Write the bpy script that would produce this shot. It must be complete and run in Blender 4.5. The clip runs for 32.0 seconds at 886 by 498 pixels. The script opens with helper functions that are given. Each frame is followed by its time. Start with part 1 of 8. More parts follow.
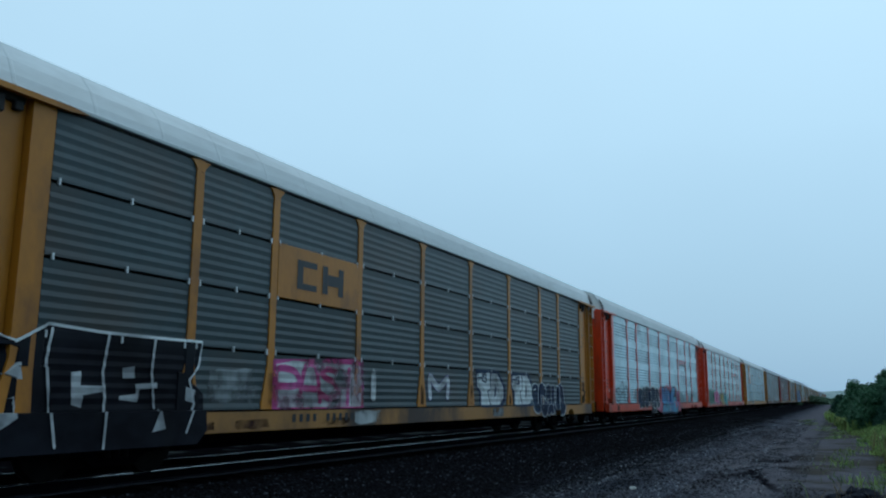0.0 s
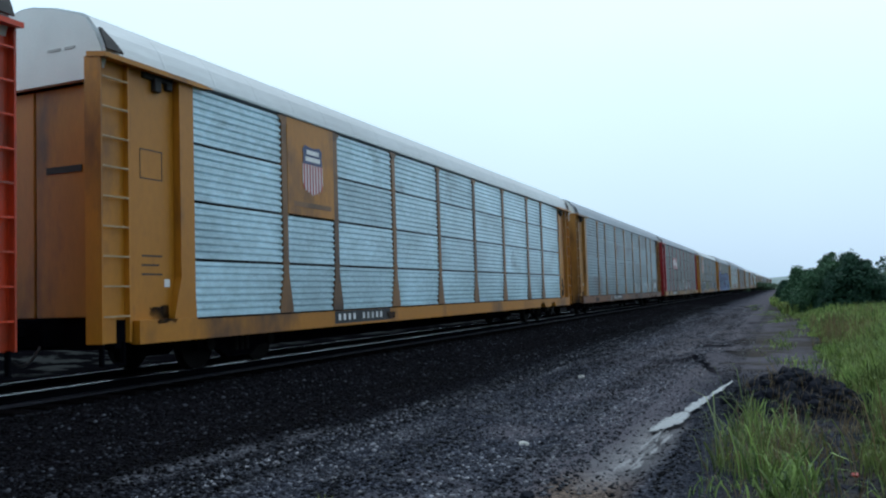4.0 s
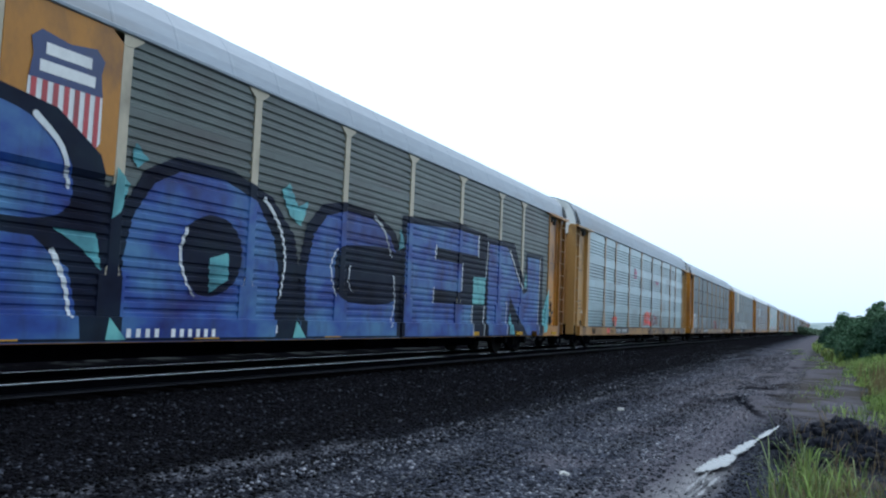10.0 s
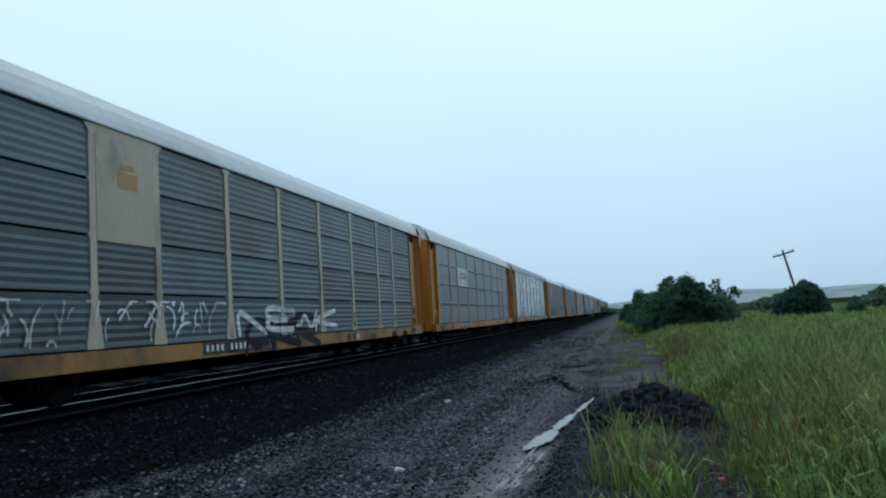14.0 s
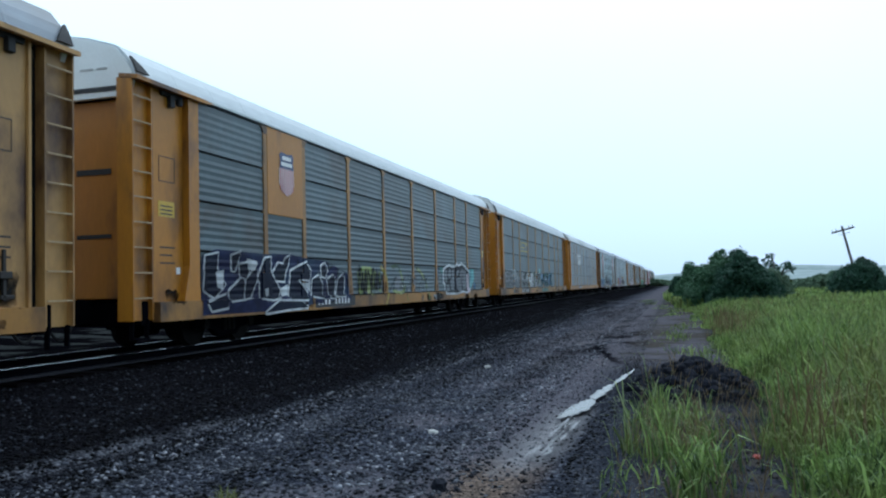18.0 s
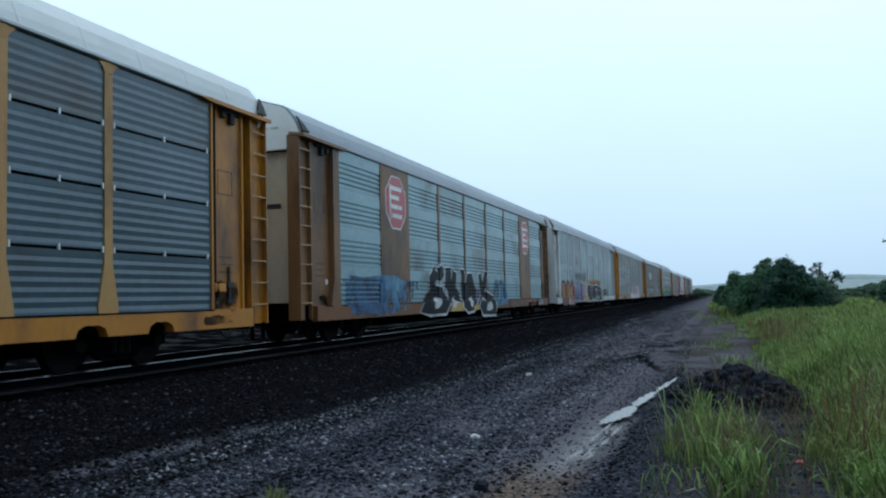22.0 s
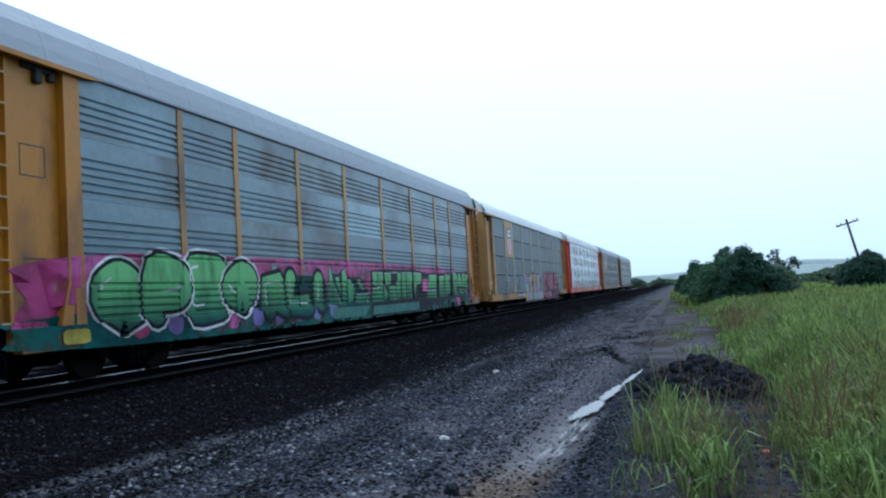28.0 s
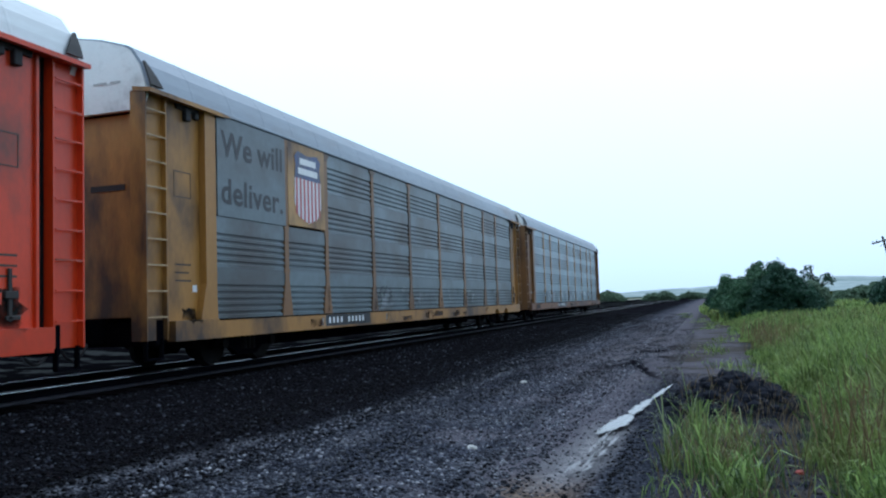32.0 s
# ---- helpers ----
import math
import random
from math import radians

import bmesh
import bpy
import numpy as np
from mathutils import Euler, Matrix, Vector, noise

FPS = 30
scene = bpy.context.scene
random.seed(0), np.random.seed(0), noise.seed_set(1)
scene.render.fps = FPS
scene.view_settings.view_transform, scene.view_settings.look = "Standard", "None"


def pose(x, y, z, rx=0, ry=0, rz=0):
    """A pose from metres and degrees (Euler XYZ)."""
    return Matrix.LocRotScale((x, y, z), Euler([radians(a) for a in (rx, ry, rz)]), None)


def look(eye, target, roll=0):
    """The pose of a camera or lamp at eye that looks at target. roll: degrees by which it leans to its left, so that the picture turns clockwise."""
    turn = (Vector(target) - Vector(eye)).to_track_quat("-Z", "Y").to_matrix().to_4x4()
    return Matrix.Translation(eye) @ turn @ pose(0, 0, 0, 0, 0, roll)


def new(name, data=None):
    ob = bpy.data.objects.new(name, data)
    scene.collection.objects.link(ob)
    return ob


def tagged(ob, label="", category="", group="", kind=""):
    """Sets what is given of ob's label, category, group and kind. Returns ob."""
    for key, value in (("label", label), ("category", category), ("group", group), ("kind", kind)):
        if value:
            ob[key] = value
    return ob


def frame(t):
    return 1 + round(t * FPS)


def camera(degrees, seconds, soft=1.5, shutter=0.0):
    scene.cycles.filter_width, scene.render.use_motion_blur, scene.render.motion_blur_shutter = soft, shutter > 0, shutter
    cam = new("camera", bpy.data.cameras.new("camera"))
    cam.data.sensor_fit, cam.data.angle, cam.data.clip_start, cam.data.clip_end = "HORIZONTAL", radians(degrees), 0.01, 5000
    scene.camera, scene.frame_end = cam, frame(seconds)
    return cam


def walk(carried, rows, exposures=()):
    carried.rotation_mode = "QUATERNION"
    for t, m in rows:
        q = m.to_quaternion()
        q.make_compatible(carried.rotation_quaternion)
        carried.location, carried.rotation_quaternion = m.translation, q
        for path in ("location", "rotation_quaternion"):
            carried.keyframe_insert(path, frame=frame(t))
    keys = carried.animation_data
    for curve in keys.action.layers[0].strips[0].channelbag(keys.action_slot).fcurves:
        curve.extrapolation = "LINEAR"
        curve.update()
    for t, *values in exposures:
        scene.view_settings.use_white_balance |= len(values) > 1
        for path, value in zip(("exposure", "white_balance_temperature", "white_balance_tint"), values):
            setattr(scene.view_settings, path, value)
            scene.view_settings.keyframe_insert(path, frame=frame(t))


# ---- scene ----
import colorsys

cam = camera(57.06, 32.0, soft=2.2)
PATH = [
    (0, pose(10.196, 4.490, 1.110, 100.34, -0.28, 25.52)),
    (0.5, pose(10.185, 4.470, 1.066, 99.99, 0.66, 28.25)),
    (1, pose(10.317, 4.476, 1.110, 98.81, 0.90, 27.19)),
    (1.5, pose(10.327, 4.471, 1.127, 96.75, 1.30, 25.89)),
    (2, pose(10.318, 4.457, 1.116, 95.51, 1.13, 24.17)),
    (2.5, pose(10.310, 4.473, 1.122, 95.30, 0.32, 20.74)),
    (3, pose(10.322, 4.531, 1.129, 94.61, 1.47, 20.97)),
    (3.5, pose(10.312, 4.517, 1.128, 94.22, 1.68, 21.96)),
    (4, pose(10.345, 4.514, 1.121, 93.30, 1.87, 22.77)),
    (4.5, pose(10.323, 4.507, 1.140, 92.08, 1.10, 21.42)),
    (6.5, pose(10.331, 4.571, 1.142, 91.65, 1.73, 20.40)),
    (7, pose(10.321, 4.574, 1.129, 91.38, 1.04, 19.81)),
    (7.5, pose(10.324, 4.591, 1.134, 91.62, 1.25, 19.23)),
    (8, pose(10.316, 4.599, 1.123, 92.38, 0.88, 19.00)),
    (8.5, pose(10.320, 4.588, 1.118, 92.18, 0.27, 19.55)),
    (9, pose(10.319, 4.586, 1.118, 92.14, 0.41, 18.91)),
    (9.5, pose(10.266, 4.592, 1.122, 92.11, -1.39, 19.10)),
    (10, pose(10.145, 4.575, 1.108, 94.64, -2.39, 25.12)),
    (10.5, pose(10.082, 4.550, 1.060, 99.47, -3.09, 33.09)),
    (11, pose(10.001, 4.529, 1.052, 97.14, -5.27, 28.26)),
    (11.5, pose(10.069, 4.533, 1.071, 93.82, 0.12, 19.91)),
    (12, pose(10.104, 4.509, 1.046, 90.36, 0.67, 14.85)),
    (12.5, pose(10.112, 4.577, 1.052, 91.06, 2.71, 10.85)),
    (13, pose(10.111, 4.645, 1.054, 93.05, 3.40, 8.36)),
    (13.5, pose(10.098, 4.645, 1.035, 94.78, 3.56, 9.82)),
    (15.5, pose(10.173, 4.550, 1.042, 94.58, 1.97, 19.00)),
    (16, pose(10.186, 4.562, 1.024, 93.60, 0.93, 17.72)),
    (16.5, pose(10.195, 4.619, 1.030, 92.08, 1.85, 17.62)),
    (17, pose(10.200, 4.628, 1.026, 92.59, 1.67, 16.57)),
    (17.5, pose(10.195, 4.640, 1.029, 92.25, 1.68, 15.92)),
    (18, pose(10.197, 4.673, 1.035, 92.70, 1.45, 15.95)),
    (18.5, pose(10.197, 4.681, 1.030, 93.14, 1.60, 16.32)),
    (19, pose(10.196, 4.661, 1.031, 92.76, 1.43, 16.68)),
    (19.5, pose(10.200, 4.663, 1.029, 92.01, 1.50, 16.46)),
    (20, pose(10.197, 4.665, 1.029, 91.89, 1.53, 16.49)),
    (20.5, pose(10.207, 4.635, 1.032, 93.12, 1.90, 16.46)),
    (21, pose(10.241, 4.581, 0.994, 96.75, 2.08, 18.65)),
    (21.5, pose(10.236, 4.559, 0.992, 94.93, 1.52, 18.28)),
    (22, pose(10.233, 4.535, 0.992, 93.50, 1.47, 18.84)),
    (22.5, pose(10.220, 4.550, 1.018, 92.08, 1.85, 18.60)),
    (23, pose(10.150, 4.558, 1.038, 94.59, 0.47, 14.06)),
    (23.5, pose(10.222, 4.594, 1.006, 93.76, 0.17, 16.19)),
    (24, pose(10.234, 4.598, 0.990, 92.76, 0.34, 16.43)),
    (24.5, pose(10.229, 4.606, 0.985, 92.31, 0.60, 16.38)),
    (25, pose(10.233, 4.626, 0.999, 91.56, 0.74, 16.20)),
    (25.5, pose(10.242, 4.634, 1.002, 91.63, 0.96, 16.76)),
    (27.5, pose(10.234, 4.600, 1.024, 93.28, 1.77, 16.54)),
    (28, pose(10.216, 4.606, 1.035, 93.19, 3.36, 16.37)),
    (28.5, pose(10.165, 4.624, 1.035, 92.86, 2.14, 16.07)),
    (29, pose(10.220, 4.602, 1.012, 93.45, 2.19, 17.11)),
    (29.5, pose(10.251, 4.588, 1.005, 93.86, 1.78, 17.77)),
    (30, pose(10.260, 4.576, 1.012, 93.49, 1.68, 18.02)),
    (30.5, pose(10.264, 4.575, 1.016, 92.93, 1.64, 17.78)),
    (31, pose(10.248, 4.576, 1.022, 92.94, 1.83, 17.31)),
    (31.5, pose(10.223, 4.572, 1.024, 93.42, 1.85, 17.31)),
    (32, pose(10.179, 4.575, 1.052, 93.81, 1.92, 18.26)),
]
EXPOSURES = [
    (0, -0.95, 5050, -5), (1, -0.75, 5220, 0), (2, -0.65, 5320, 1), (3, -0.65, 5420, 2), (4, -0.35, 5670, 5),
    (7, 0.1, 5600, 9), (9, 0.15, 5620, 9), (10, 0.12, 5620, 9), (11, -0.08, 5580, 8), (12, 0.22, 5680, 9), (13, -0.6, 5520, 2), (15.5, -0.4, 5520, 4),
    (17, -0.1, 5480, 5), (19, -0.1, 5430, 5), (20, -0.1, 5450, 5), (21, -0.7, 5320, 2), (22, -0.4, 5520, 4),
    (23, -0.75, 5120, 2), (24, -0.3, 5620, 5), (25, -0.1, 5470, 6), (28, 0.0, 5310, 8), (32, 0.0, 5330, 8),
]
walk(cam, PATH, EXPOSURES)


# ---- sky and sun ----
def make_world():
    world = bpy.data.worlds.new("overcast_sky")
    scene.world = world
    world.use_nodes = True
    nt = world.node_tree
    nt.nodes.clear()
    out = nt.nodes.new("ShaderNodeOutputWorld")
    bg = nt.nodes.new("ShaderNodeBackground")
    sky = nt.nodes.new("ShaderNodeTexSky")
    sky.sky_type, sky.sun_disc = "NISHITA", False
    sky.sun_elevation, sky.sun_rotation = radians(56), radians(14)
    sky.dust_density, sky.air_density, sky.ozone_density = 4.0, 1.0, 1.0
    dim = nt.nodes.new("ShaderNodeVectorMath")
    dim.operation = "SCALE"
    dim.inputs["Scale"].default_value = 0.10
    nt.links.new(sky.outputs[0], dim.inputs[0])
    co = nt.nodes.new("ShaderNodeTexCoord")
    xyz = nt.nodes.new("ShaderNodeSeparateXYZ")
    nt.links.new(co.outputs["Generated"], xyz.inputs[0])
    ramp = nt.nodes.new("ShaderNodeValToRGB")
    els = ramp.color_ramp.elements
    els[0].position, els[0].color = 0.0, (0.60, 0.72, 0.83, 1)
    els[1].position, els[1].color = 0.55, (1.02, 1.12, 1.16, 1)
    e = els.new(0.12)
    e.color = (0.72, 0.84, 0.92, 1)
    e = els.new(0.30)
    e.color = (0.90, 1.02, 1.08, 1)
    nt.links.new(xyz.outputs[2], ramp.inputs[0])
    wisp = nt.nodes.new("ShaderNodeTexNoise")
    wisp.inputs["Scale"].default_value, wisp.inputs["Detail"].default_value = 1.6, 4
    nt.links.new(co.outputs["Generated"], wisp.inputs["Vector"])
    lift = nt.nodes.new("ShaderNodeMapRange")
    lift.inputs["To Min"].default_value, lift.inputs["To Max"].default_value = 0.90, 1.10
    nt.links.new(wisp.outputs[0], lift.inputs[0])
    cloud = nt.nodes.new("ShaderNodeVectorMath")
    cloud.operation = "SCALE"
    nt.links.new(ramp.outputs[0], cloud.inputs[0])
    nt.links.new(lift.outputs[0], cloud.inputs["Scale"])
    mix = nt.nodes.new("ShaderNodeMix")
    mix.data_type = "RGBA"
    mix.inputs[0].default_value = 0.88
    nt.links.new(dim.outputs[0], mix.inputs["A"])
    nt.links.new(cloud.outputs[0], mix.inputs["B"])
    # unseen sky to the south-east is dimmed to darken the cars' near sides
    side = nt.nodes.new("ShaderNodeVectorMath")
    side.operation = "DOT_PRODUCT"
    side.inputs[1].default_value = (0.75, -0.65, 0.0)
    nt.links.new(co.outputs["Generated"], side.inputs[0])
    sky_dimming = nt.nodes.new("ShaderNodeMapRange")
    sky_dimming.interpolation_type = "SMOOTHSTEP"
    sky_dimming.inputs["From Min"].default_value, sky_dimming.inputs["From Max"].default_value = -0.3, 0.9
    sky_dimming.inputs["To Min"].default_value, sky_dimming.inputs["To Max"].default_value = 1.0, 0.52
    nt.links.new(side.outputs["Value"], sky_dimming.inputs[0])
    dimmed_sky = nt.nodes.new("ShaderNodeVectorMath")
    dimmed_sky.operation = "SCALE"
    nt.links.new(mix.outputs["Result"], dimmed_sky.inputs[0])
    nt.links.new(sky_dimming.outputs[0], dimmed_sky.inputs["Scale"])
    nt.links.new(dimmed_sky.outputs[0], bg.inputs[0])
    bg.inputs[1].default_value = 1.4
    nt.links.new(bg.outputs[0], out.inputs[0])


make_world()
sun = new("sun", bpy.data.lights.new("sun", "SUN"))
sun.data.energy, sun.data.angle, sun.data.color = 0.5, radians(25), (1.0, 0.97, 0.93)
sun.matrix_world = look((15, 80, 92), (0, 20, 0))


# ---- materials ----
def material(name, color, rough=0.6, metal=0.0, vary=0.25, scale=3.0, bump=0.0, dirt=None, dirt_amount=0.4,
             dirt_scale=1.2, stretch=(1, 1, 1), fine=40.0, island=0.0, spread=0.0, gloss=0.5):
    """A painted or natural surface: base colour varied at two scales, dirt patches and fine relief."""
    m = bpy.data.materials.new(name)
    m.use_nodes = True
    nt = m.node_tree
    b = nt.nodes["Principled BSDF"]
    b.inputs["Roughness"].default_value, b.inputs["Metallic"].default_value = rough, metal
    b.inputs["Specular IOR Level"].default_value = gloss
    co = nt.nodes.new("ShaderNodeTexCoord")
    info = nt.nodes.new("ShaderNodeObjectInfo")
    shift = nt.nodes.new("ShaderNodeVectorMath")
    shift.operation = "MULTIPLY_ADD"
    rnd = nt.nodes.new("ShaderNodeCombineXYZ")
    for k in range(3):
        nt.links.new(info.outputs["Random"], rnd.inputs[k])
    shift.inputs[1].default_value = (37.0, 91.0, 53.0)
    nt.links.new(rnd.outputs[0], shift.inputs[0])
    nt.links.new(co.outputs["Object"], shift.inputs[2])
    maps = nt.nodes.new("ShaderNodeMapping")
    maps.inputs["Scale"].default_value = stretch
    nt.links.new(shift.outputs[0], maps.inputs[0])

    def noise_at(s, detail=5):
        n = nt.nodes.new("ShaderNodeTexNoise")
        n.inputs["Scale"].default_value, n.inputs["Detail"].default_value = s, detail
        n.inputs["Roughness"].default_value = 0.6
        nt.links.new(maps.outputs[0], n.inputs["Vector"])
        return n.outputs[0]

    big, small = noise_at(scale), noise_at(fine, 3)
    mul = nt.nodes.new("ShaderNodeMapRange")
    mul.inputs["From Min"].default_value, mul.inputs["From Max"].default_value = 0.25, 0.75
    mul.inputs["To Min"].default_value, mul.inputs["To Max"].default_value = 1 - vary, 1 + vary
    nt.links.new(big, mul.inputs[0])
    mul2 = nt.nodes.new("ShaderNodeMapRange")
    mul2.inputs["From Min"].default_value, mul2.inputs["From Max"].default_value = 0.25, 0.75
    mul2.inputs["To Min"].default_value, mul2.inputs["To Max"].default_value = 1 - vary * 0.5, 1 + vary * 0.5
    nt.links.new(small, mul2.inputs[0])
    prod = nt.nodes.new("ShaderNodeMath")
    prod.operation = "MULTIPLY"
    nt.links.new(mul.outputs[0], prod.inputs[0])
    nt.links.new(mul2.outputs[0], prod.inputs[1])
    last = prod.outputs[0]
    if spread or island:
        per = nt.nodes.new("ShaderNodeMapRange")
        amount = island or spread
        per.inputs["To Min"].default_value, per.inputs["To Max"].default_value = 1 - amount, 1 + amount
        if island:
            geo = nt.nodes.new("ShaderNodeNewGeometry")
            nt.links.new(geo.outputs["Random Per Island"], per.inputs[0])
        else:
            nt.links.new(info.outputs["Random"], per.inputs[0])
        p2 = nt.nodes.new("ShaderNodeMath")
        p2.operation = "MULTIPLY"
        nt.links.new(last, p2.inputs[0])
        nt.links.new(per.outputs[0], p2.inputs[1])
        last = p2.outputs[0]
    tint = nt.nodes.new("ShaderNodeVectorMath")
    tint.operation = "SCALE"
    tint.inputs[0].default_value = color
    nt.links.new(last, tint.inputs["Scale"])
    result = tint.outputs[0]
    if dirt:
        mask = nt.nodes.new("ShaderNodeMapRange")
        mask.inputs["From Min"].default_value = 0.62 - 0.3 * dirt_amount
        mask.inputs["From Max"].default_value = 0.80 - 0.3 * dirt_amount
        nt.links.new(noise_at(dirt_scale, 8), mask.inputs[0])
        mix = nt.nodes.new("ShaderNodeMix")
        mix.data_type = "RGBA"
        mix.inputs["B"].default_value = (*dirt, 1)
        nt.links.new(mask.outputs[0], mix.inputs[0])
        nt.links.new(result, mix.inputs["A"])
        result = mix.outputs["Result"]
    nt.links.new(result, b.inputs["Base Color"])
    if bump:
        bm = nt.nodes.new("ShaderNodeBump")
        bm.inputs["Strength"].default_value, bm.inputs["Distance"].default_value = 0.6, bump
        nt.links.new(small, bm.inputs["Height"])
        nt.links.new(bm.outputs[0], b.inputs["Normal"])
    return m


RUST = (0.075, 0.034, 0.018)
GRIME = (0.045, 0.042, 0.04)
_cache = {}


def paint(name, color, rough=0.45, dirt=RUST, amount=0.25):
    key = (name, color, rough, dirt, amount)
    if key not in _cache:
        _cache[key] = material(name, color, rough * 0.75, 0, 0.16, 0.7, 0.0, dirt, amount, 0.9, (1, 0.6, 0.35), 18, gloss=0.5)
    return _cache[key]


def sheet(name, color, rough=0.5, amount=0.25, spread=0.2):
    """Galvanised or dirty louvred side sheet, streaked by weather."""
    key = ("sheet", name)
    if key not in _cache:
        dull = max(color) < 0.12
        _cache[key] = material(name, color, rough - 0.06 if dull else rough - 0.15, 0.0 if dull else 0.12, 0.30, 0.9, 0.0, GRIME, amount + 0.12, 0.7, (1, 0.45, 0.5), 14, spread=spread, gloss=0.65 if dull else 0.8)
    return _cache[key]


YELLOW, ORANGE, RED = (0.45, 0.185, 0.009), (0.58, 0.044, 0.005), (0.30, 0.007, 0.016)
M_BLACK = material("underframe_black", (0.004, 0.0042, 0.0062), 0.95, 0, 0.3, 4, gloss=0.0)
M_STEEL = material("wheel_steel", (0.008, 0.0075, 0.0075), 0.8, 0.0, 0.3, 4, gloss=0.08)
M_TREAD = material("polished_steel", (0.85, 0.87, 0.90), 0.12, 1.0, 0.1, 6)
M_ROOF = material("roof_galvanised", (0.52, 0.56, 0.58), 0.5, 0.2, 0.12, 0.6, 0, (0.33, 0.35, 0.36), 0.2, 0.5, (1, 0.25, 1), 10)
M_CAP = material("white_end_sheet", (0.76, 0.785, 0.78), 0.5, 0.0, 0.1, 0.8, 0, (0.3, 0.3, 0.29), 0.15, 0.7)
M_ROOF_GREY = material("roof_weathered_grey", (0.235, 0.275, 0.325), 0.5, 0.15, 0.15, 0.6, 0, (0.2, 0.2, 0.2), 0.2, 0.5, (1, 0.25, 1), 10)
M_RUNG = material("worn_rung", (0.42, 0.30, 0.16), 0.6, 0, 0.3, 4)
M_VENT = material("greasy_dark_steel", (0.03, 0.026, 0.024), 0.7)
M_GRIMY = material("grimy_galvanised", (0.42, 0.43, 0.43), 0.6)
M_SEAL = material("black_rubber_seal", (0.02, 0.02, 0.022), 0.7)
M_INNER = material("interior_shade", (0.008, 0.008, 0.009), 0.9, gloss=0.1)
M_LATCH = material("galvanised_latch", (0.62, 0.64, 0.66), 0.4, 0.4)
M_RAIL = material("rail_web_black", (0.004, 0.0042, 0.006), 0.9, 0.0, 0.3, 5, gloss=0.0)
M_FOOT = material("wet_skylit_rail_foot", (0.026, 0.026, 0.034), 0.45, 0.1, 0.3, 3, gloss=0.25)
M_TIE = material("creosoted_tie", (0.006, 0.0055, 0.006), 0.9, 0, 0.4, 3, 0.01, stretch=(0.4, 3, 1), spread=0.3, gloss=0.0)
P_EDGE = paint("dark_brown_marking", (0.05, 0.028, 0.015), 0.6, GRIME, 0.2)
P_STICKER = paint("sticker_yellow", (0.62, 0.40, 0.02), 0.4, GRIME, 0.1)
M_WHITE = paint("white_marking", (0.82, 0.83, 0.84), 0.5, GRIME, 0.15)


# ---- mesh helpers ----
def mesh_object(name, bm, mats, parent=None, label="", loc=None):
    me = bpy.data.meshes.new(name)
    bm.to_mesh(me)
    bm.free()
    return put(name, me, mats, parent, label, loc)


def put(name, me, mats, parent=None, label="", loc=None):
    for m in mats if isinstance(mats, (list, tuple)) else [mats]:
        if me.materials.find(m.name) < 0 or len(me.materials) == 0:
            me.materials.append(m)
    ob = new(name, me)
    if parent is not None:
        ob.parent = parent
    if loc is not None:
        ob.location = loc
    if label:
        tagged(ob, label)
    return ob


def part(name, bm, mat, parent, label=""):
    return mesh_object(name, bm, mat, parent, label)


def box(bm, x0, x1, y0, y1, z0, z1, bevel=0.0):
    """Adds a box, with chamfered edges where asked."""
    r = bmesh.ops.create_cube(bm, size=1, matrix=Matrix.LocRotScale(((x0 + x1) / 2, (y0 + y1) / 2, (z0 + z1) / 2), None, (x1 - x0, y1 - y0, z1 - z0)))
    if bevel:
        edges = list({e for v in r["verts"] for e in v.link_edges})
        bmesh.ops.bevel(bm, geom=edges, offset=bevel, segments=1, affect="EDGES")
    return bm


def boxes(*dims, bevel=0.0):
    bm = bmesh.new()
    for d in dims:
        box(bm, *d, bevel=bevel)
    return bm


def prism(bm, outline, x0, x1):
    """Extrudes an outline of (y, z) pairs from x0 to x1."""
    a = [bm.verts.new((x0, y, z)) for y, z in outline]
    b = [bm.verts.new((x1, y, z)) for y, z in outline]
    n = len(outline)
    bm.faces.new(a[::-1])
    bm.faces.new(b)
    for i in range(n):
        bm.faces.new((a[i], a[(i + 1) % n], b[(i + 1) % n], b[i]))
    bmesh.ops.recalc_face_normals(bm, faces=bm.faces)
    return bm


def sweep_y(bm, profile, y0, y1, close=True):
    """Extrudes an (x, z) profile along y."""
    a = [bm.verts.new((x, y0, z)) for x, z in profile]
    b = [bm.verts.new((x, y1, z)) for x, z in profile]
    n = len(profile)
    for i in range(n if close else n - 1):
        bm.faces.new((a[i], a[(i + 1) % n], b[(i + 1) % n], b[i]))
    if close:
        bm.faces.new(a[::-1])
        bm.faces.new(b)
    bmesh.ops.recalc_face_normals(bm, faces=bm.faces)
    return bm


def cylinder(bm, radius, depth, m, segments=12, radius2=None):
    bmesh.ops.create_cone(bm, cap_ends=True, segments=segments, radius1=radius, radius2=radius if radius2 is None else radius2, depth=depth, matrix=m)
    return bm


def shade_smooth(ob):
    ob.data.polygons.foreach_set("use_smooth", [True] * len(ob.data.polygons))
    return ob


# ---- the autorack freight cars ----
RUN = 0.968                                   # one paint unit along the side, in metres
PITCH = 28.5                                  # coupled length
BAYS = [2.614, 1.936, 2.826, 2.826, 2.826, 2.826, 2.826, 1.936, 2.614]
POSTS = [sum(BAYS[:i]) for i in range(10)]
BODY0, BODY1 = -1.95, POSTS[-1] + 1.95        # body ends along the car, from the first side post
Z_SILL, Z_LOW, Z_TOP, SIDE = 0.56, 0.905, 4.72, 1.55
TIER = (Z_TOP - Z_LOW) / 4
NOTCHES = [POSTS[-1] - 3.0, POSTS[-1] - 1.45]    # wheel cut-outs in the side sill
RIB = 0.034


